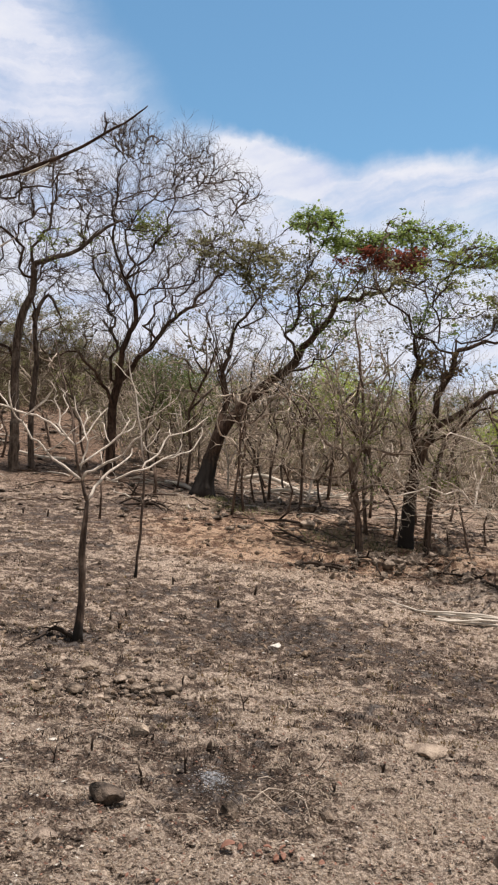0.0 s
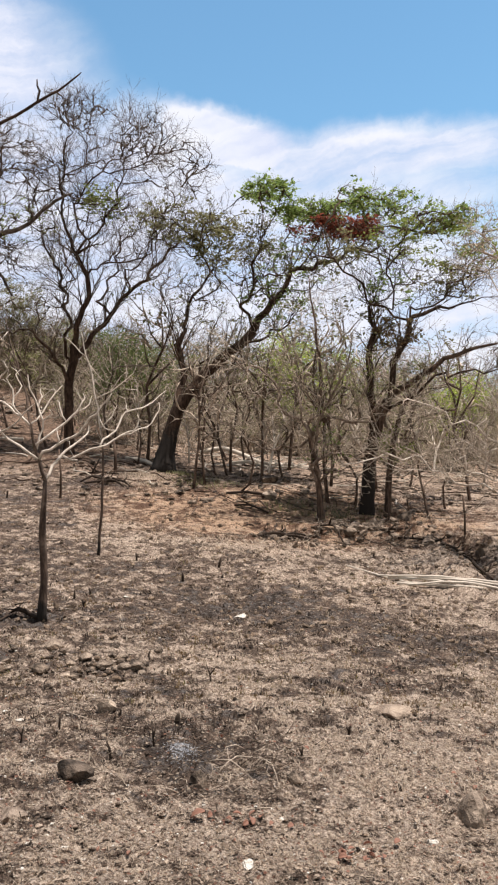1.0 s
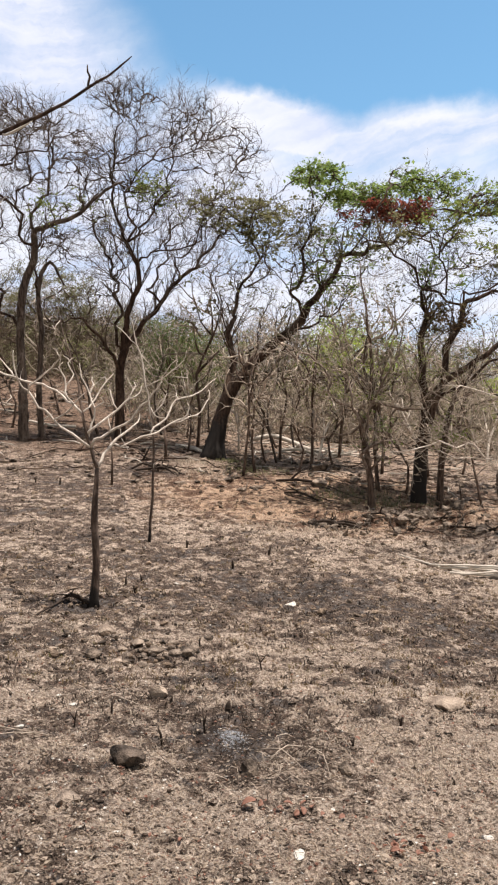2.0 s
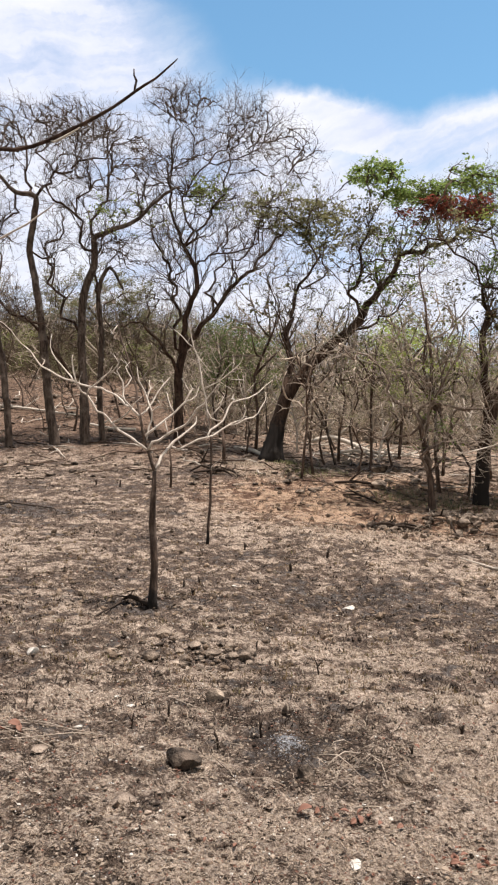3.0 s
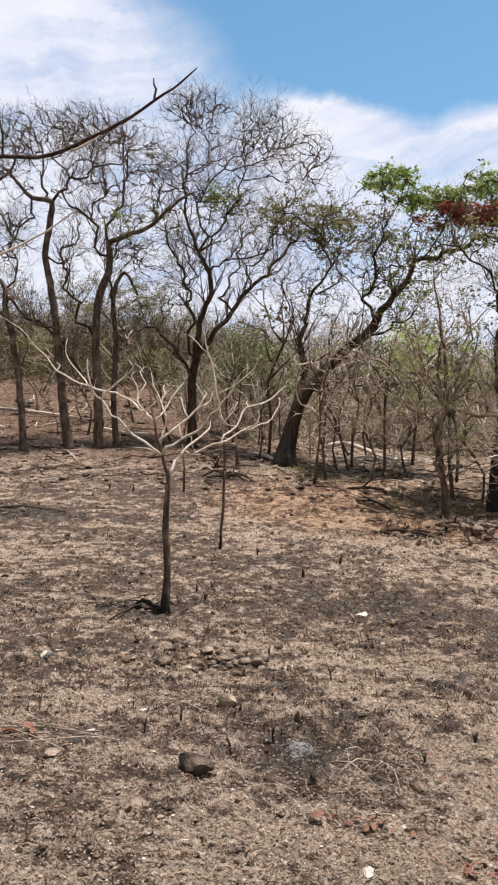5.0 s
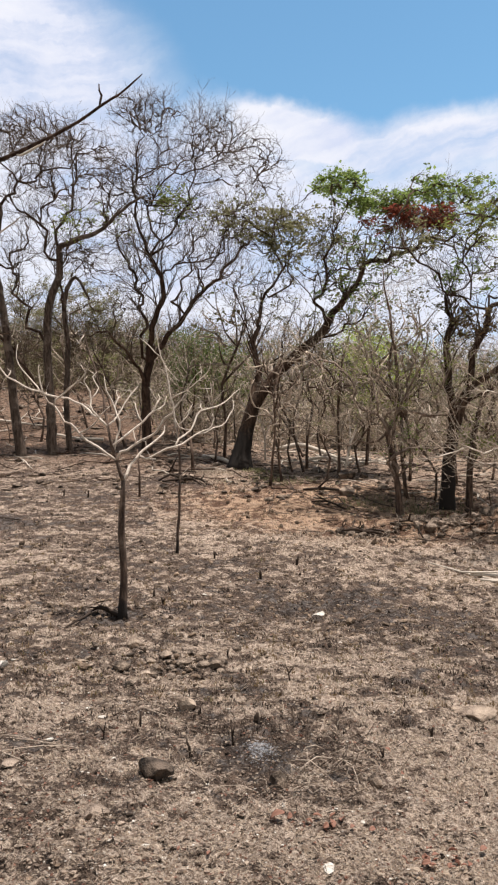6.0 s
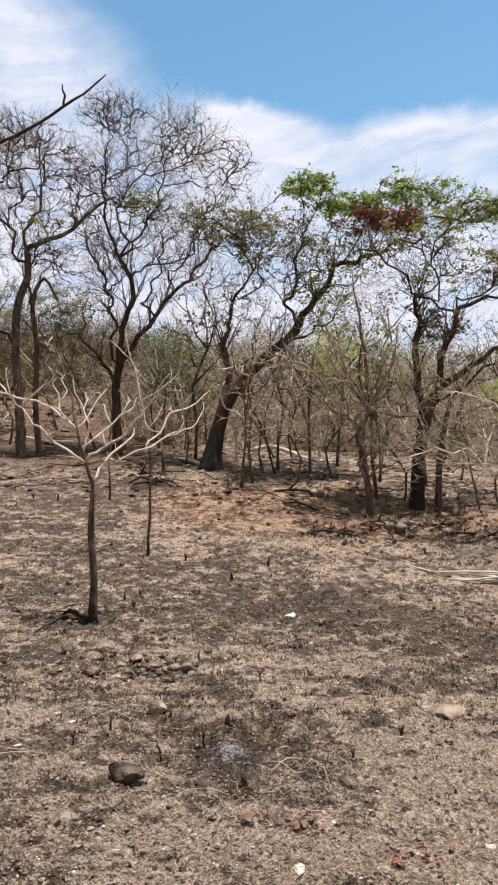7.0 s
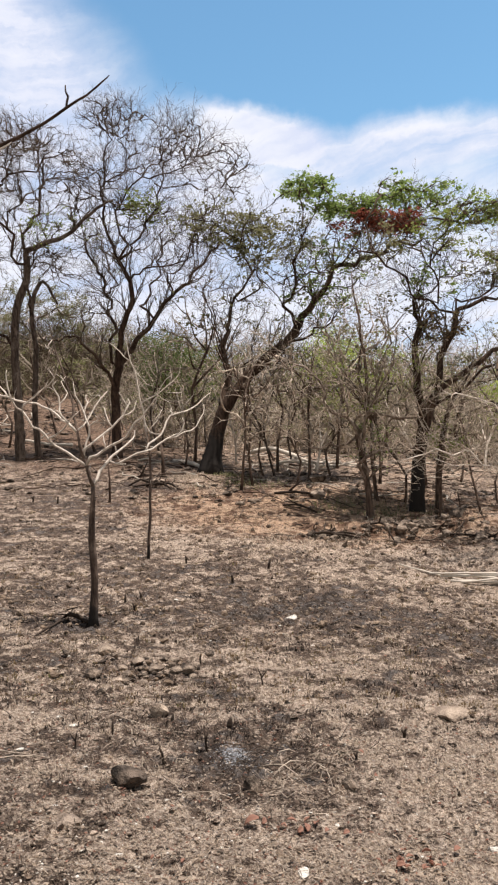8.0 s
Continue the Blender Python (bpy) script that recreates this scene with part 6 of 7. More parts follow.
# loose rubble along the eroded bank
RUBBLE = [stone("rubble_stone", 2.1, 11.1, 0.16, 0.09, "rough pale grey-tan rubble stone on the bank", STONE_PALE, 60, group="rubble on the bank"),
          stone("rubble_stone", 2.75, 11.15, 0.16, 0.08, "rough pale grey-tan rubble stone on the bank", STONE_PALE, 61, group="rubble on the bank"),
          stone("rubble_stone", 1.05, 10.9, 0.16, 0.08, "sooty rubble stone on the bank", STONE_DARK, 62, group="rubble on the bank"),
          stone("rubble_stone", 3.15, 10.9, 0.16, 0.10, "sooty rubble stone on the bank", STONE_DARK, 63, group="rubble on the bank")]
g = random.Random(8)
for k in range(170):
    x = g.uniform(0.8, 3.9)
    y = 11.15 - 0.35 * max(x - 2.6, 0) ** 2 + g.gauss(0, 0.30) - (0.25 if x < 1.6 else 0)
    size = 0.18 + 0.70 * g.random() ** 2.5
    copy_thing(RUBBLE[g.choices((0, 1, 2, 3), (4, 4, 2, 2))[0]], Matrix.LocRotScale((x, y, ground_z(x, y) + 0.035 * size), Euler((g.gauss(0, 0.5), g.gauss(0, 0.5), g.uniform(0, 6.3))), (size * g.uniform(0.8, 1.6), size, size * g.uniform(0.5, 1.0))))
for k in range(44):
    x, y = g.gauss(2.45, 0.40), g.gauss(11.42, 0.16)
    size = g.uniform(0.4, 0.95)
    copy_thing(RUBBLE[k % 2], Matrix.LocRotScale((x, y, ground_z(x, y) + 0.02 * size), Euler((g.gauss(0, 0.4), g.gauss(0, 0.4), g.uniform(0, 6.3))), (size * 1.3, size, size * 0.8)))
for k in range(30):
    x, y = g.gauss(1.1, 0.22), g.gauss(10.85, 0.13)
    size = g.uniform(0.25, 0.75)
    copy_thing(RUBBLE[2 + k % 2], Matrix.LocRotScale((x, y, ground_z(x, y) + 0.03 * g.random()), Euler((g.gauss(0, 0.4), g.gauss(0, 0.4), g.uniform(0, 6.3))), (size * 1.3, size, size)))
for k in range(16):
    x, y = g.gauss(0.85, 0.4), g.gauss(12.8, 0.35)
    size = g.uniform(0.2, 0.6)
    copy_thing(RUBBLE[2 + k % 2], Matrix.LocRotScale((x, y, ground_z(x, y)), Euler((0, 0, g.uniform(0, 6.3))), (size * 1.3, size, size * 0.7)))
for k in range(30):
    x, y = g.gauss(-0.9, 0.45), g.gauss(5.85, 0.3)
    size = g.uniform(0.16, 0.55)
    copy_thing(RUBBLE[g.choices((0, 1, 2, 3), (2, 2, 4, 4))[0]], Matrix.LocRotScale((x, y, ground_z(x, y) + 0.008), Euler((0, 0, g.uniform(0, 6.3))), (size, size, size)))["group"] = ROCKS


# ---------------------------------------------------------------- fallen wood
def fallen(name, points, label, category, mat, stubs=(), sides=8, group="", seed=1, lift=0.8, wobble=0.10):
    """A branch or log on the ground: rows of (x, y, height over the ground, radius)."""
    rows = [(x, y, ground_z(x, y) + h + rad * lift, rad) for x, y, h, rad in points]
    rng = np.random.default_rng(seed)
    pts = curve_through(rows, 0.12, rng, wobble)
    base = np.array(rows[0][:3])
    thing = anchor(name, tuple(base), label, category, group)
    verts, faces = [], []
    tube(pts[:, :3] - base, pts[:, 3], sides, verts, faces, rng, 0.12)
    part_mesh("stem", verts, faces, mat, thing)
    for s, dx, dy, dz, rad in stubs:
        p = pts[int(s * (len(pts) - 1)), :3] - base
        verts, faces = [], []
        q = p + (dx, dy, dz)
        tube([p, (p + q) / 2 + rng.normal(size=3) * 0.03, q], [rad, rad * 0.75, rad * 0.4], 6, verts, faces)
        part_mesh("side_branch", verts, faces, mat, thing)
    return thing


fallen("fallen_log", ((0.05, 17.3, 0.05, 0.05), (0.55, 17.3, 0.20, 0.055), (0.95, 17.0, 0.12, 0.05), (1.40, 16.7, 0.0, 0.045), (2.0, 16.6, 0.02, 0.03)),
       "pale barkless fallen log arching on the ground", "log", WOOD_PALE, ((0.3, 0.3, -0.1, 0.3, 0.02), (0.6, 0.35, -0.2, 0.2, 0.02), (0.75, 0.5, 0.1, 0.12, 0.018)), seed=2)
fallen("fallen_log", ((0.66, 16.4, 0, 0.035), (1.05, 16.1, 0.08, 0.035), (1.46, 15.9, 0, 0.03)), "pale barkless log beside the larger one", "log", WOOD_PALE, ((0.5, 0.25, 0.1, 0.15, 0.015),), seed=3)
fallen("fallen_log", ((1.5, 16.2, 0, 0.02), (1.9, 16.0, 0.05, 0.02), (2.2, 16.1, 0.1, 0.015)), "short pale fallen branch", "log", WOOD_PALE, seed=4)
fallen("fallen_log", ((-9.24, 20.03, 0.03, 0.03), (-8.34, 19.74, 0.03, 0.034), (-7.01, 19.41, 0.03, 0.032), (-5.59, 19.07, 0.03, 0.02)), "long pale fallen trunk in the wood", "log", WOOD_PALE, ((0.6, 0.4, 0, 0.25, 0.02),), seed=5)
fallen("fallen_log", ((-5.08, 18.13, 0.03, 0.03), (-4.38, 17.68, 0.03, 0.03), (-3.8, 17.59, 0.03, 0.04)), "grey fallen trunk behind bare trees", "log", WOOD_PALE, ((0.4, 0.3, 0, 0.2, 0.02),), seed=6)
fallen("fallen_log", ((-8.47, 18.05, 0.03, 0.035), (-7.72, 17.93, 0.03, 0.05), (-7.19, 17.72, 0.03, 0.025)), "pale broken log on the wood floor", "log", WOOD_PALE, seed=16)
fallen("fallen_branch", ((-3.9, 14.2, 0.0, 0.008), (-3.5, 14.7, 0.05, 0.011), (-3.2, 14.8, 0.02, 0.012), (-2.5, 15.4, 0.06, 0.012), (-2.1, 15.6, 0.03, 0.010)), "dark fallen branch on the slope", "branch", BARK_DARK, ((0.5, 0.2, 0.2, 0.2, 0.01),), seed=7)
fallen("fallen_branch", ((-1.46, 16.3, 0.0, 0.04), (-1.1, 15.8, 0.03, 0.04), (-0.85, 15.4, 0.0, 0.035)), "pale fallen branch by the leaning tree", "branch", WOOD_PALE, seed=8)
fallen("fallen_branch", ((-5.2, 10.95, 0.01, 0.013), (-4.6, 10.85, 0.03, 0.014), (-4.2, 10.95, 0.02, 0.011), (-3.5, 10.85, 0.0, 0.006)), "charred fallen branch in ashes", "branch", CHAR, ((0.5, 0.3, 0.1, 0.05, 0.012),), seed=9)
fallen("charred_branch", ((-1.42, 7.02, 0.0, 0.016), (-1.52, 7.1, 0.02, 0.022), (-1.58, 7.05, 0.05, 0.018), (-1.66, 7.12, 0.02, 0.016), (-1.70, 6.95, 0.0, 0.010), (-1.73, 6.8, 0.015, 0.009), (-1.80, 6.6, 0.0, 0.008), (-1.80, 6.4, 0.0, 0.006)),
       "charred crooked branch at the young tree's foot", "branch", CHAR, ((0.2, -0.1, 0.05, 0.05, 0.012), (0.4, -0.12, -0.05, 0.02, 0.009), (0.3, 0.05, 0.04, 0.06, 0.012)), seed=10)
fallen("charred_branch", ((-2.1, 14.2, 0.0, 0.015), (-1.75, 14.1, 0.06, 0.018), (-1.4, 14.1, 0.02, 0.015)), "charred branch heap in the grass", "branch", CHAR, ((0.4, 0.15, -0.1, 0.25, 0.02), (0.7, -0.2, 0, 0.15, 0.02)), seed=11)
fallen("charred_branch", ((0.45, 13.2, 0.0, 0.02), (0.8, 13.1, 0.05, 0.026), (1.15, 13.15, 0.02, 0.02)), "charred log on red earth", "branch", CHAR, ((0.4, 0.25, -0.1, 0.2, 0.02),), seed=12)
fallen("charred_branch", ((0.55, 12.5, 0.0, 0.014), (0.8, 12.4, 0.04, 0.018), (1.05, 12.2, 0.0, 0.014)), "charred branch on red earth", "branch", CHAR, ((0.5, -0.2, 0, 0.12, 0.015),), seed=13)
for k, (x, y, dx, dy) in enumerate(((-1.62, 13.46, 0.5, 0.05), (-1.45, 13.40, 0.35, -0.12), (-1.75, 13.55, 0.4, 0.1), (-1.30, 13.50, 0.25, -0.2), (-1.52, 13.60, 0.3, 0.15))):
    fallen("charred_branch", ((x - dx * 0.6, y - dy * 0.6, 0.0, 0.012), (x - dx * 0.1, y, 0.045 + 0.02 * (k % 3), 0.022), (x + dx * 0.3, y + dy * 0.3, 0.04, 0.018), (x + dx * 0.6, y + dy * 0.6, 0.0, 0.009)),
           "charred branch arching in a burnt heap", "branch", CHAR, ((0.5, 0.08, -0.06, 0.10, 0.009),), group="charred heap on the slope", seed=110 + k)
for k in range(9):
    a = k * 0.75
    x, y = 1.08 + 0.2 * math.cos(a * 2.1), 10.85 + 0.12 * math.sin(a * 1.3)
    fallen("charred_branch", ((x - 0.22 * math.cos(a), y - 0.1 * math.sin(a), 0.0, 0.016), (x, y, 0.07, 0.02), (x + 0.24 * math.cos(a), y + 0.1 * math.sin(a), 0.02 + 0.02 * (k % 3), 0.011)),
           "charred branch in a burnt heap", "branch", CHAR, ((0.6, 0.05, -0.05, 0.12, 0.008),), group="burnt heap", seed=70 + k)
for k, (x, y, dx, dy) in enumerate(((2.7, 11.25, 0.35, 0.05), (2.95, 11.05, 0.4, -0.15), (3.2, 10.75, 0.25, -0.3), (3.35, 10.35, 0.12, -0.4), (3.4, 9.95, 0.05, -0.4), (1.75, 11.2, 0.3, 0.02), (3.45, 9.6, 0.1, -0.3))):
    fallen("charred_root", ((x - dx * 0.6, y - dy * 0.6, 0.0, 0.014), (x + 0.04 * (k % 3), y, 0.03, 0.018), (x + dx * 0.6, y + dy * 0.6, 0.0, 0.012)), "charred root along the eroded bank", "root", CHAR,
           ((0.5, 0.06, -0.12, 0.08, 0.015),), group="charred roots", seed=90 + k)

# the bundle of pale poles
for k, pts in enumerate((((2.15, 9.08, 0.02, 0.014), (2.7, 8.92, 0.03, 0.017), (3.25, 8.72, 0.02, 0.018)), ((2.2, 8.86, 0.0, 0.016), (2.6, 8.76, 0.01, 0.018), (3.08, 8.58, 0.0, 0.019)),
                         ((1.74, 9.40, 0.03, 0.007), (1.95, 9.24, 0.015, 0.010), (2.25, 9.02, 0.0, 0.013), (2.6, 8.86, 0.02, 0.012)), ((2.12, 8.98, 0.02, 0.012), (2.8, 8.80, 0.03, 0.014), (3.5, 8.55, 0.02, 0.014)), ((2.0, 9.0, 0.04, 0.011), (2.7, 8.84, 0.06, 0.015), (3.6, 8.60, 0.05, 0.016)), ((2.3, 8.80, 0.0, 0.012), (2.9, 8.66, 0.02, 0.015), (3.4, 8.50, 0.0, 0.015)))):
    fallen("pole", [(x, y, h, 0.92 * w) for x, y, h, w in pts], "pale weathered wooden pole lying on the slope", "pole", WOOD_PALE, group="bundle of poles", seed=20 + k, wobble=0.25)

# thin stakes and burnt stumps
for k, (x, y, h, rad) in enumerate(((3.18, 11.99, 0.42, 0.012), (3.72, 11.0, 0.55, 0.014), (-2.13, 12.37, 0.75, 0.016), (-1.49, 14.3, 0.6, 0.03), (2.9, 12.1, 0.3, 0.012))):
    z = ground_z(x, y)
    thing = anchor("stake", (x, y, z), "thin dark burnt stake standing in the soil", "stake", "stakes")
    verts, faces = [], []
    tube([(0, 0, -0.05), (0.012, 0.01, h * 0.5), (-0.01, 0.0, h)], [rad * 1.2, rad, rad * 0.7], 7, verts, faces)
    part_mesh("stem", verts, faces, BARK_BROWN, thing)
for k, (x, y, h, rad) in enumerate(((-0.18, 4.83, 0.06, 0.026), (-0.29, 4.45, 0.13, 0.010), (-0.51, 4.31, 0.09, 0.014), (-1.03, 4.5, 0.10, 0.008), (-0.86, 4.75, 0.09, 0.012), (0.05, 5.6, 0.12, 0.008),
                                    (-0.42, 6.1, 0.08, 0.014), (0.52, 4.4, 0.05, 0.012), (0.98, 4.02, 0.04, 0.016), (-0.2, 8.6, 0.09, 0.022), (0.2, 9.2, 0.10, 0.022), (-0.75, 9.4, 0.09, 0.024), (-1.1, 8.0, 0.08, 0.02), (0.85, 4.75, 0.05, 0.014), (-1.22, 7.72, 0.08, 0.018), (-1.10, 7.52, 0.07, 0.018), (-2.9, 12.2, 0.11, 0.024), (-3.3, 12.3, 0.10, 0.024))):
    z = ground_z(x, y)
    thing = anchor("burnt_stub", (x, y, z), "short charred plant stub sticking from the soil", "stub", "charred stubs")
    verts, faces = [], []
    a = k * 1.9
    tube([(0, 0, -0.03), (0.14 * h * math.cos(a), 0.1 * h, h * 0.55), (0.3 * h * math.cos(a), 0.2 * h * math.sin(a), h)], [rad * 0.7, rad * 0.55, rad * 0.3], 6, verts, faces, np.random.default_rng(k), 0.5)
    part_mesh("stem", verts, faces, CHAR, thing)
    if k % 2:
        verts, faces = [], []
        tube([(0.1 * h * math.cos(a), 0.05 * h, h * 0.4), (-0.25 * h * math.cos(a), 0.1 * h, h * 0.8)], [rad * 0.7, rad * 0.4], 5, verts, faces)
        part_mesh("side_stem", verts, faces, CHAR, thing)

# dry twigs lying in front
for k, pts in enumerate((((-1.95, 4.35, 0.01, 0.004), (-1.62, 4.40, 0.02, 0.0035), (-1.38, 4.36, 0.02, 0.003), (-1.12, 4.31, 0.01, 0.002)), ((-1.8, 4.15, 0.0, 0.003), (-1.5, 4.20, 0.02, 0.003), (-1.3, 4.30, 0.02, 0.003), (-1.15, 4.34, 0.01, 0.002)),
                         ((-1.7, 4.3, 0.01, 0.003), (-1.52, 4.22, 0.02, 0.003), (-1.35, 4.1, 0.02, 0.002)), ((-0.85, 4.98, 0.01, 0.003), (-0.6, 4.8, 0.01, 0.003), (-0.35, 4.72, 0.0, 0.002)),
                         ((-1.88, 4.27, 0.01, 0.003), (-1.62, 4.32, 0.015, 0.003), (-1.42, 4.28, 0.01, 0.002)), ((-1.62, 4.44, 0.01, 0.002), (-1.45, 4.36, 0.02, 0.002), (-1.22, 4.34, 0.01, 0.0015)),
                         ((-1.75, 4.22, 0.01, 0.002), (-1.55, 4.30, 0.01, 0.002), (-1.40, 4.40, 0.01, 0.0015)), ((0.28, 4.36, 0.02, 0.003), (0.34, 4.20, 0.05, 0.003), (0.36, 4.02, 0.01, 0.002)),
                         ((-0.02, 4.30, 0.01, 0.003), (0.12, 4.22, 0.06, 0.003), (0.24, 4.10, 0.01, 0.002)), ((0.06, 4.12, 0.02, 0.002), (0.16, 4.26, 0.07, 0.003), (0.34, 4.30, 0.02, 0.002)))):
    fallen("dry_twig", pts, "thin grey-tan dry twig lying on burnt soil", "twig", TWIG_GREY, sides=5, group="dry twigs", seed=30 + k)


def leaf_thing(x, y, size, turn, label, mat, seed, group):
    """One large curled dead leaf."""
    bm = bmesh.new()
    g = random.Random(seed)
    rows = []
    for i in range(6):
        s = i / 5
        half = size * 0.32 * math.sin(math.pi * (0.08 + 0.88 * s)) ** 0.8
        curl = 0.10 * size * math.sin(s * 3.1) + 0.03 * size * g.random()
        rows.append([bm.verts.new((size * (s - 0.5), w * half, curl + abs(w) * half * 0.5)) for w in (-1, -0.5, 0, 0.5, 1)])
    for a, b in zip(rows, rows[1:]):
        for i in range(4):
            bm.faces.new((a[i], a[i + 1], b[i + 1], b[i]))
    ob = part("dead_leaf", bm, mat)
    ob.location, ob.rotation_euler = (x, y, ground_z(x, y) + 0.018), (g.gauss(0, 0.55), g.gauss(0, 0.4), turn)
    mod = ob.modifiers.new("thickness", "SOLIDIFY")
    mod.thickness = 0.0015
    return tagged(ob, label, "leaf", group)


g = random.Random(12)
for x, y, size in ((-0.05, 3.62, 0.075), (0.0, 3.66, 0.04), (0.13, 3.66, 0.045), (0.19, 3.62, 0.05), (0.24, 3.66, 0.04), (0.20, 3.70, 0.035), (0.16, 3.58, 0.04), (0.28, 3.62, 0.03), (-1.72, 4.28, 0.09), (-1.64, 4.34, 0.08), (-1.60, 4.30, 0.05)):
    leaf_thing(x, y, size, g.uniform(0, 6.3), "curled rust-red dead leaf on the soil", LEAF_RUST, g.random(), "rust-red leaves")
for k in range(26):
    leaf_thing(g.gauss(0.64, 0.07), g.gauss(3.33, 0.07), g.uniform(0.02, 0.042), g.uniform(0, 6.3), "curled rust-red dead leaf on the soil", LEAF_FALLEN if k % 5 == 0 else LEAF_RUST, g.random(), "rust-red leaves")
for k in range(26):
    y = g.uniform(3.2, 6.5)
    leaf_thing(g.uniform(-0.36, 0.36) * y, y, g.uniform(0.02, 0.04), g.uniform(0, 6.3), "curled rust-red dead leaf on the soil", LEAF_RUST if k % 3 else LEAF_FALLEN, g.random(), "rust-red leaves")


# ---------------------------------------------------------------- litter on the ground
def scatter(count, near, far, g, wide=0.44):
    """Places spread evenly to the eye over the slope."""
    u = g.random(count)
    y = 1 / (u / near + (1 - u) / far)
    x = g.uniform(-wide, wide, count) * y
    return x, y


def litter_stones(name, label, count, small, large, mat, seed, near=2.7, far=15.0, flat=0.6, smooth=False):
    g = np.random.default_rng(seed)
    x, y = scatter(count, near, far, g)
    phi = (1 + 5 ** 0.5) / 2
    ico = np.array([(-1, phi, 0), (1, phi, 0), (-1, -phi, 0), (1, -phi, 0), (0, -1, phi), (0, 1, phi), (0, -1, -phi), (0, 1, -phi), (phi, 0, -1), (phi, 0, 1), (-phi, 0, -1), (-phi, 0, 1)]) / 1.9
    tri = np.array([(0, 11, 5), (0, 5, 1), (0, 1, 7), (0, 7, 10), (0, 10, 11), (1, 5, 9), (5, 11, 4), (11, 10, 2), (10, 7, 6), (7, 1, 8), (3, 9, 4), (3, 4, 2), (3, 2, 6), (3, 6, 8), (3, 8, 9), (4, 9, 5), (2, 4, 11), (6, 2, 10), (8, 6, 7), (9, 8, 1)])
    size = small * (large / small) ** (g.random(count) ** 2.2) * (0.85 + 0.06 * np.maximum(y - 4, 0))
    shape = ico[None] * (1 + g.normal(size=(count, 12, 1)) * 0.22) * np.stack([g.uniform(0.7, 1.3, count), g.uniform(0.6, 1.1, count), flat * g.uniform(0.6, 1.2, count)], 1)[:, None] * size[:, None, None] * 0.5
    a = g.uniform(0, 6.3, count)
    c, s = np.cos(a)[:, None], np.sin(a)[:, None]
    shape = np.stack([shape[..., 0] * c - shape[..., 1] * s, shape[..., 0] * s + shape[..., 1] * c, shape[..., 2]], -1)
    z = np.array([ground_z(i, j) for i, j in zip(x, y)]) + size * 0.08
    verts = (shape + np.stack([x, y, z], 1)[:, None]).reshape(-1, 3)
    faces = (tri[None] + np.arange(count)[:, None, None] * 12).reshape(-1, 3)
    ob = part_mesh(name, verts.tolist(), faces.tolist(), mat, None, "", smooth=smooth)
    return tagged(ob, label, "litter", kind="stuff")


def straw_litter(name, label, count, length, mat, seed, lift=0.35, near=2.7, far=14.0, width=0.004, likes=1.0):
    """Thin bent dry blades, most of them lying."""
    g = np.random.default_rng(seed)
    x, y = scatter(count, near, far, g)
    keep = np.array([thatch(i, j) for i, j in zip(x, y)]) * likes > g.normal(size=count) * 0.22 + 0.05
    x, y = x[keep], y[keep]
    k = len(x)
    z = np.array([ground_z(i, j) for i, j in zip(x, y)]) + 0.003
    a, l = g.uniform(0, 6.3, k), length * g.uniform(0.4, 1.5, k)
    rise = np.abs(g.normal(size=k)) * lift
    way = np.stack([np.cos(a), np.sin(a), rise], 1)
    way /= np.linalg.norm(way, axis=1)[:, None]
    side = np.stack([-np.sin(a), np.cos(a), 0 * a], 1) * width * (1 + 0.10 * y)[:, None] * 0.6
    p0 = np.stack([x, y, z], 1)
    p1 = p0 + way * (l * 0.55)[:, None] + g.normal(size=(k, 3)) * 0.006
    p2 = p0 + way * l[:, None] * (1, 1, 0.55) + g.normal(size=(k, 3)) * 0.012
    up = np.array((0, 0, 0.6)) * width
    verts = np.stack([p0 - side, p0 + side, p1 - side + up, p1 + side - up, p2], 1).reshape(-1, 3)
    base = np.arange(k)[:, None] * 5
    faces = np.concatenate([base + (0, 1, 3), base + (0, 3, 2), base + (2, 3, 4)], 1).reshape(-1, 3)
    ob = part_mesh(name, verts.tolist(), faces.tolist(), mat, None, "", smooth=False)
    return tagged(ob, label, "litter", kind="stuff")


def leaf_litter(name, label, count, size, mat, seed, near=2.7, far=16.0):
    g = np.random.default_rng(seed)
    x, y = scatter(count, near, far, g)
    z = np.array([ground_z(i, j) for i, j in zip(x, y)]) + size * 0.12
    verts, faces = leaf_shapes(np.stack([x, y, z], 1), size, g, 0.75)
    ob = part_mesh(name, verts, faces, mat, None, "", smooth=False)
    return tagged(ob, label, "litter", kind="stuff")


litter_stones("gravel", "tan gravel and small stones on the burnt slope", 5200, 0.007, 0.032, STONE_TAN, 41)
litter_stones("white_gravel", "small white stones on the burnt slope", 2600, 0.006, 0.024, STONE_WHITE, 42)
litter_stones("soil_crumbs", "crumbs and clods of burnt soil", 6500, 0.010, 0.045, GROUND, 43, flat=0.45, smooth=True)
litter_stones("soil_clods", "dark clods of burnt soil", 700, 0.010, 0.045, CLOD, 63, flat=0.45)
litter_stones("straw_clumps", "clumps of pale matted straw on the slope", 3000, 0.010, 0.045, MATTED, 64, flat=0.4, smooth=True)
litter_stones("soot_clods", "sooty black clods of soil on the slope", 1300, 0.008, 0.030, STONE_DARK, 68, flat=0.5)
litter_stones("charcoal_bits", "black bits of charcoal on the slope", 1300, 0.008, 0.045, CHAR, 44, flat=0.4)
straw_litter("straw_litter", "dry straw lying on burnt soil", 15000, 0.034, STRAW, 45, lift=0.3, width=0.0021)
straw_litter("burnt_stubble", "short burnt grass stubble", 9000, 0.035, CHAR, 46, lift=0.9, width=0.0022, likes=-1.0)
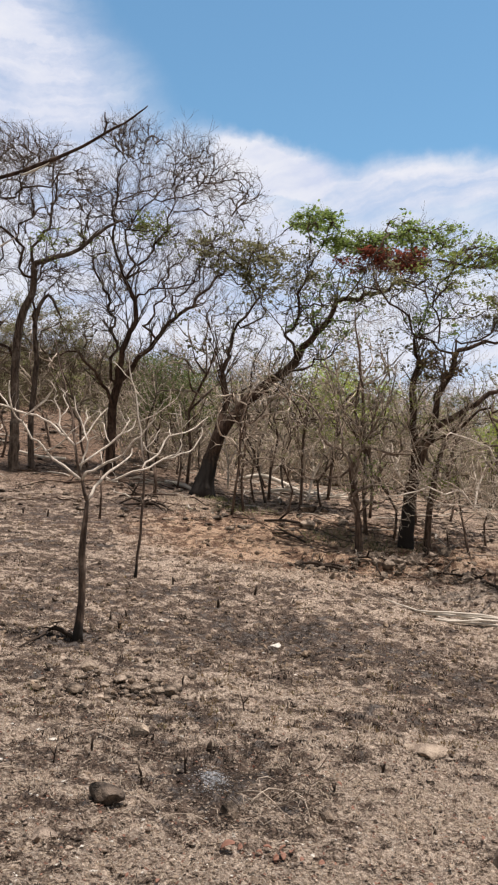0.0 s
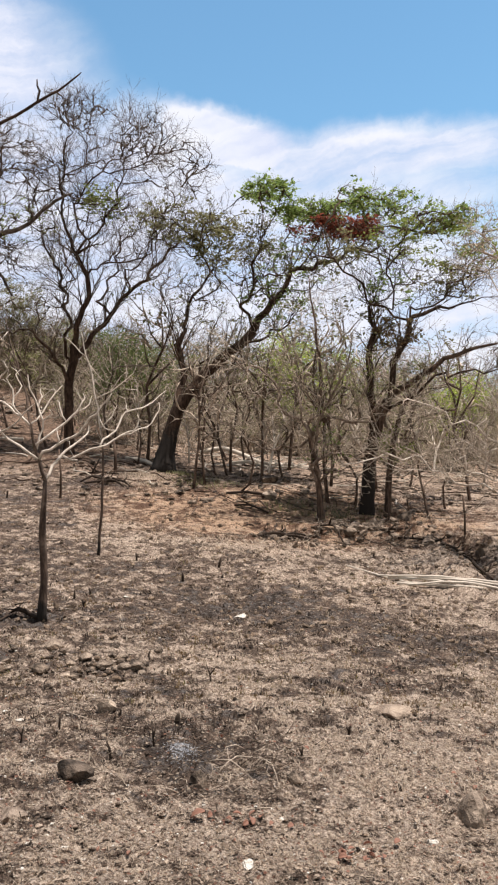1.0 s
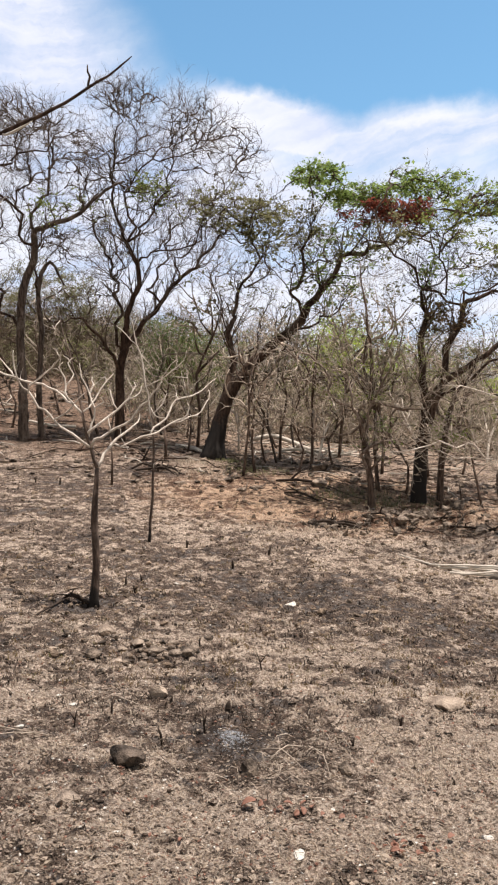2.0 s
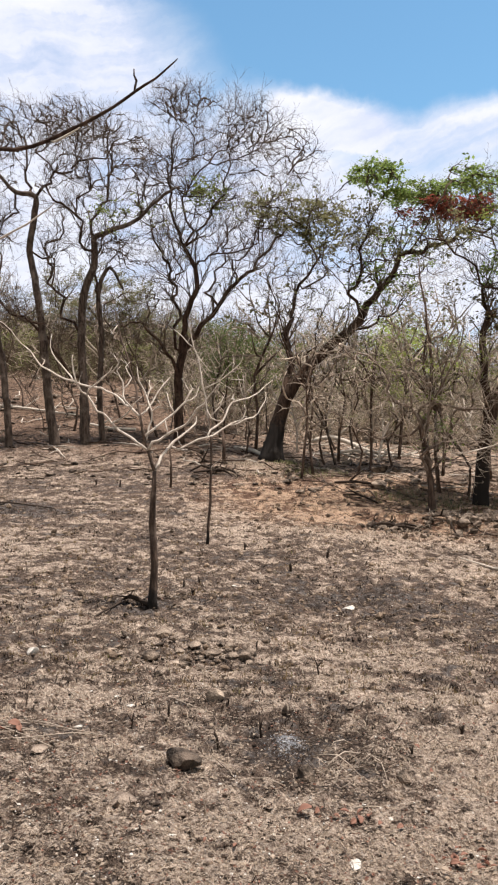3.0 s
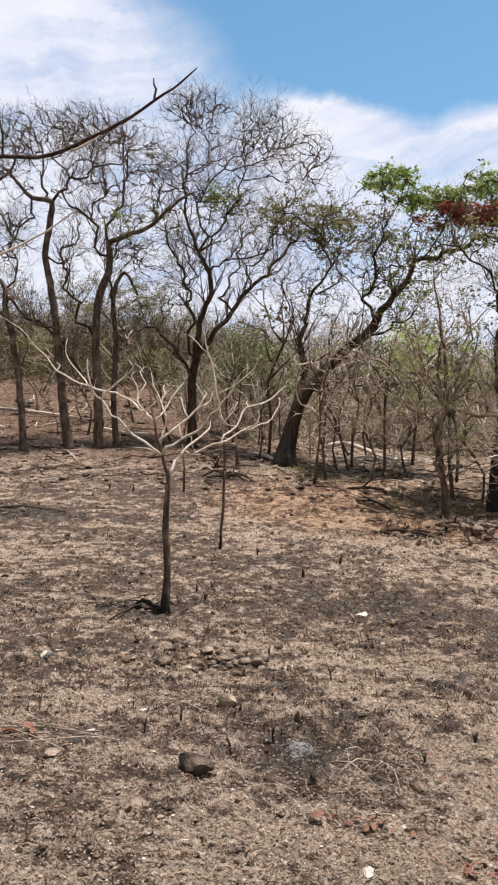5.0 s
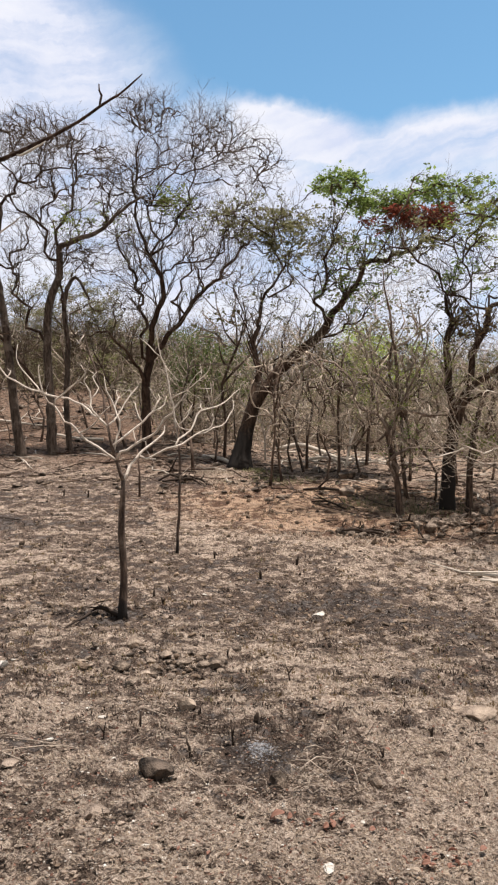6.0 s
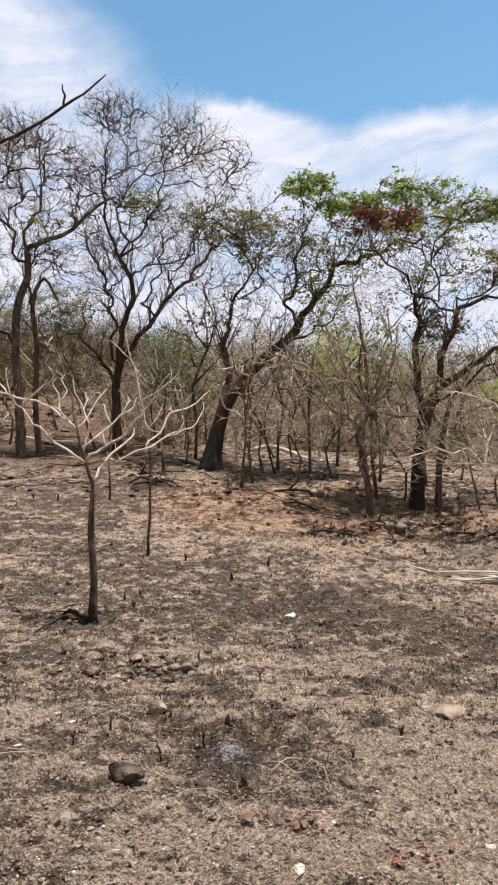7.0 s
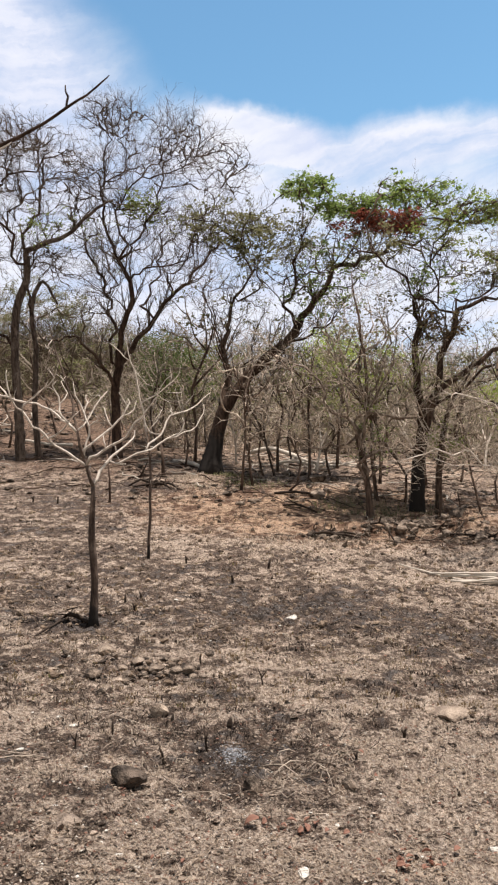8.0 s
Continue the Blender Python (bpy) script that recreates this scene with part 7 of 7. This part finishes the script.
straw_litter("tan_stubble", "short dry grass stubble", 5000, 0.030, STRAW, 47, lift=1.2, width=0.0018)
leaf_litter("leaf_litter", "small dead leaves strewn over the slope", 17000, 0.020, LEAF_FALLEN, 48)
leaf_litter("rust_litter", "rust-brown dead leaves strewn over the slope", 3200, 0.020, LEAF_RUST, 49)


def grass_tufts(name, label, spots, mat, seed, height):
    """Standing dry grass round the given middles: rows of x, y, spread, blades."""
    g = np.random.default_rng(seed)
    verts, faces = [], []
    for x0, y0, wide, blades in spots:
        for _ in range(blades):
            x, y = x0 + g.normal() * wide, y0 + g.normal() * wide * 0.6
            a, h = g.uniform(0, 6.3), height * g.uniform(0.4, 1.3)
            p = np.array((x, y, ground_z(x, y) - 0.01))
            tip = p + (math.cos(a) * h * 0.6, math.sin(a) * h * 0.6, h * g.uniform(0.4, 1.0))
            side = np.array((-math.sin(a), math.cos(a), 0)) * 0.006
            mid = (p + tip) / 2 + (0, 0, 0.12 * h)
            o = len(verts)
            verts.extend(map(tuple, (p - side, p + side, mid + side, mid - side, tip)))
            faces.extend(((o, o + 1, o + 2), (o, o + 2, o + 3), (o + 3, o + 2, o + 4)))
    ob = part_mesh(name, verts, faces, mat, None, "", smooth=False)
    tagged(ob, label, "grass", kind="stuff")


def strewn_tufts(name, label, count, blades, height, mat, seed, near=3.0, far=15.0, likes=1.0):
    """Small clumps of burnt or dry grass all over the slope."""
    g = np.random.default_rng(seed)
    x, y = scatter(count, near, far, g)
    keep = np.array([thatch(i, j) for i, j in zip(x, y)]) * likes > g.normal(size=count) * 0.3 - 0.05
    x, y = x[keep], y[keep]
    z = np.array([ground_z(i, j) for i, j in zip(x, y)])
    far_wide = 0.0022 + 0.00035 * y
    k = len(x) * blades
    p = np.repeat(np.stack([x, y, z - 0.006], 1), blades, 0)
    size = np.repeat(g.uniform(0.5, 1.5, len(x)), blades)
    p[:, :2] += g.normal(size=(k, 2)) * 0.022 * size[:, None]
    a, h = g.uniform(0, 6.3, k), height * size * g.uniform(0.4, 1.2, k)
    out = np.stack([np.cos(a), np.sin(a), 0 * a], 1)
    side = np.stack([-np.sin(a), np.cos(a), 0 * a], 1) * np.repeat(far_wide, blades)[:, None]
    mid = p + out * (h * 0.3)[:, None] + np.stack([0 * h, 0 * h, h * 0.6], 1)
    tip = p + out * (h * g.uniform(0.5, 1.1, k))[:, None] + np.stack([0 * h, 0 * h, h * g.uniform(0.4, 1.0, k)], 1)
    verts = np.stack([p - side, p + side, mid + side * 0.8, mid - side * 0.8, tip], 1).reshape(-1, 3)
    base = np.arange(k)[:, None] * 5
    faces = np.concatenate([base + (0, 1, 2), base + (0, 2, 3), base + (3, 2, 4)], 1).reshape(-1, 3)
    tagged(part_mesh(name, verts.tolist(), faces.tolist(), mat, None, "", smooth=False), label, "grass", kind="stuff")


litter_stones("wood_stones", "sooty stones and lumps on the wood floor", 1500, 0.03, 0.15, STONE_DARK, 65, near=12.5, far=26.0, flat=0.5)
litter_stones("pale_lumps", "pale stones on the wood floor", 450, 0.03, 0.12, STONE_TAN, 66, near=12.5, far=26.0, flat=0.5)
litter_stones("bank_crumbs", "crumbled dark soil and stones on the slope", 2200, 0.02, 0.07, CLOD, 67, near=6.5, far=14.0, flat=0.9)

strewn_tufts("burnt_tufts", "small burnt black grass tufts on the slope", 2600, 6, 0.032, CHAR, 81, near=4.6, likes=-1.0)
strewn_tufts("brown_tufts", "small brown half-burnt grass tufts", 3000, 7, 0.030, LEAF_BROWN, 82, near=5.2)
strewn_tufts("straw_tufts", "small pale dry grass tufts on the slope", 3600, 7, 0.030, STRAW, 83, near=4.0)
grass_tufts("dry_grass", "pale dry grass by the leaning tree", ((-0.98, 14.25, 0.2, 700), (-0.8, 13.5, 0.3, 250), (0.6, 10.3, 0.5, 400)), STRAW, 61, 0.07)
grass_tufts("green_grass", "olive green grass under the trees", ((0.05, 13.9, 0.35, 350), (1.5, 12.6, 0.4, 350), (2.3, 12.3, 0.4, 300), (-0.3, 14.6, 0.2, 250)), LEAF_OLIVE, 62, 0.08)


def ash_heap():
    g = np.random.default_rng(50)
    k = 900
    x, y = g.normal(-0.14, 0.04, k), g.normal(4.40, 0.075, k)
    z = np.array([ground_z(i, j) for i, j in zip(x, y)]) + 0.006 + 0.01 * g.random(k)
    verts, faces = leaf_shapes(np.stack([x, y, z], 1), 0.009, g, 0.6)
    ob = part_mesh("ash_heap", verts, faces, ASH, None, "", smooth=False)
    tagged(ob, "small heap of pale grey ash flakes", "ash", kind="stuff")


def twig_tangle(name, label, count, x0, y0, sx, sy, mat, seed, length=0.16):
    g = np.random.default_rng(seed)
    verts, faces = [], []
    for _ in range(count):
        x, y = g.normal(x0, sx), g.normal(y0, sy)
        a, l = g.uniform(0, 6.3), length * g.uniform(0.5, 1.6)
        p = np.array((x, y, ground_z(x, y) + g.uniform(0.0, 0.03)))
        way = np.array((math.cos(a) * l, math.sin(a) * l, g.uniform(0.0, 0.5) * l))
        pts = [p, p + way * 0.35 + (0, 0, 0.03 * g.random()), p + way * 0.7 + g.normal(size=3) * 0.02, p + way * (1, 1, 0.6) + g.normal(size=3) * 0.02]
        w = g.uniform(0.0012, 0.0032)
        tube(pts, [w, w, w * 0.8, w * 0.5], 4, verts, faces)
    ob = part_mesh(name, verts, faces, mat, None, "")
    tagged(ob, label, "twigs", kind="stuff")


ash_heap()
twig_tangle("twig_tangle", "tangle of dry tan twigs beside the ash", 40, 0.14, 4.22, 0.2, 0.18, TWIG_GREY, 51)
twig_tangle("burnt_twigs", "tangle of burnt dark twigs beside the ash", 80, 0.12, 4.40, 0.26, 0.26, TWIG_DARK, 52, 0.12)
twig_tangle("burnt_sprigs", "burnt twigs by the rubble", 40, -0.8, 4.95, 0.35, 0.25, TWIG_DARK, 53, 0.12)
twig_tangle("bank_twigs", "dry twigs along the eroded bank", 130, 2.4, 11.0, 0.9, 0.25, TWIG_GREY, 54, 0.3)
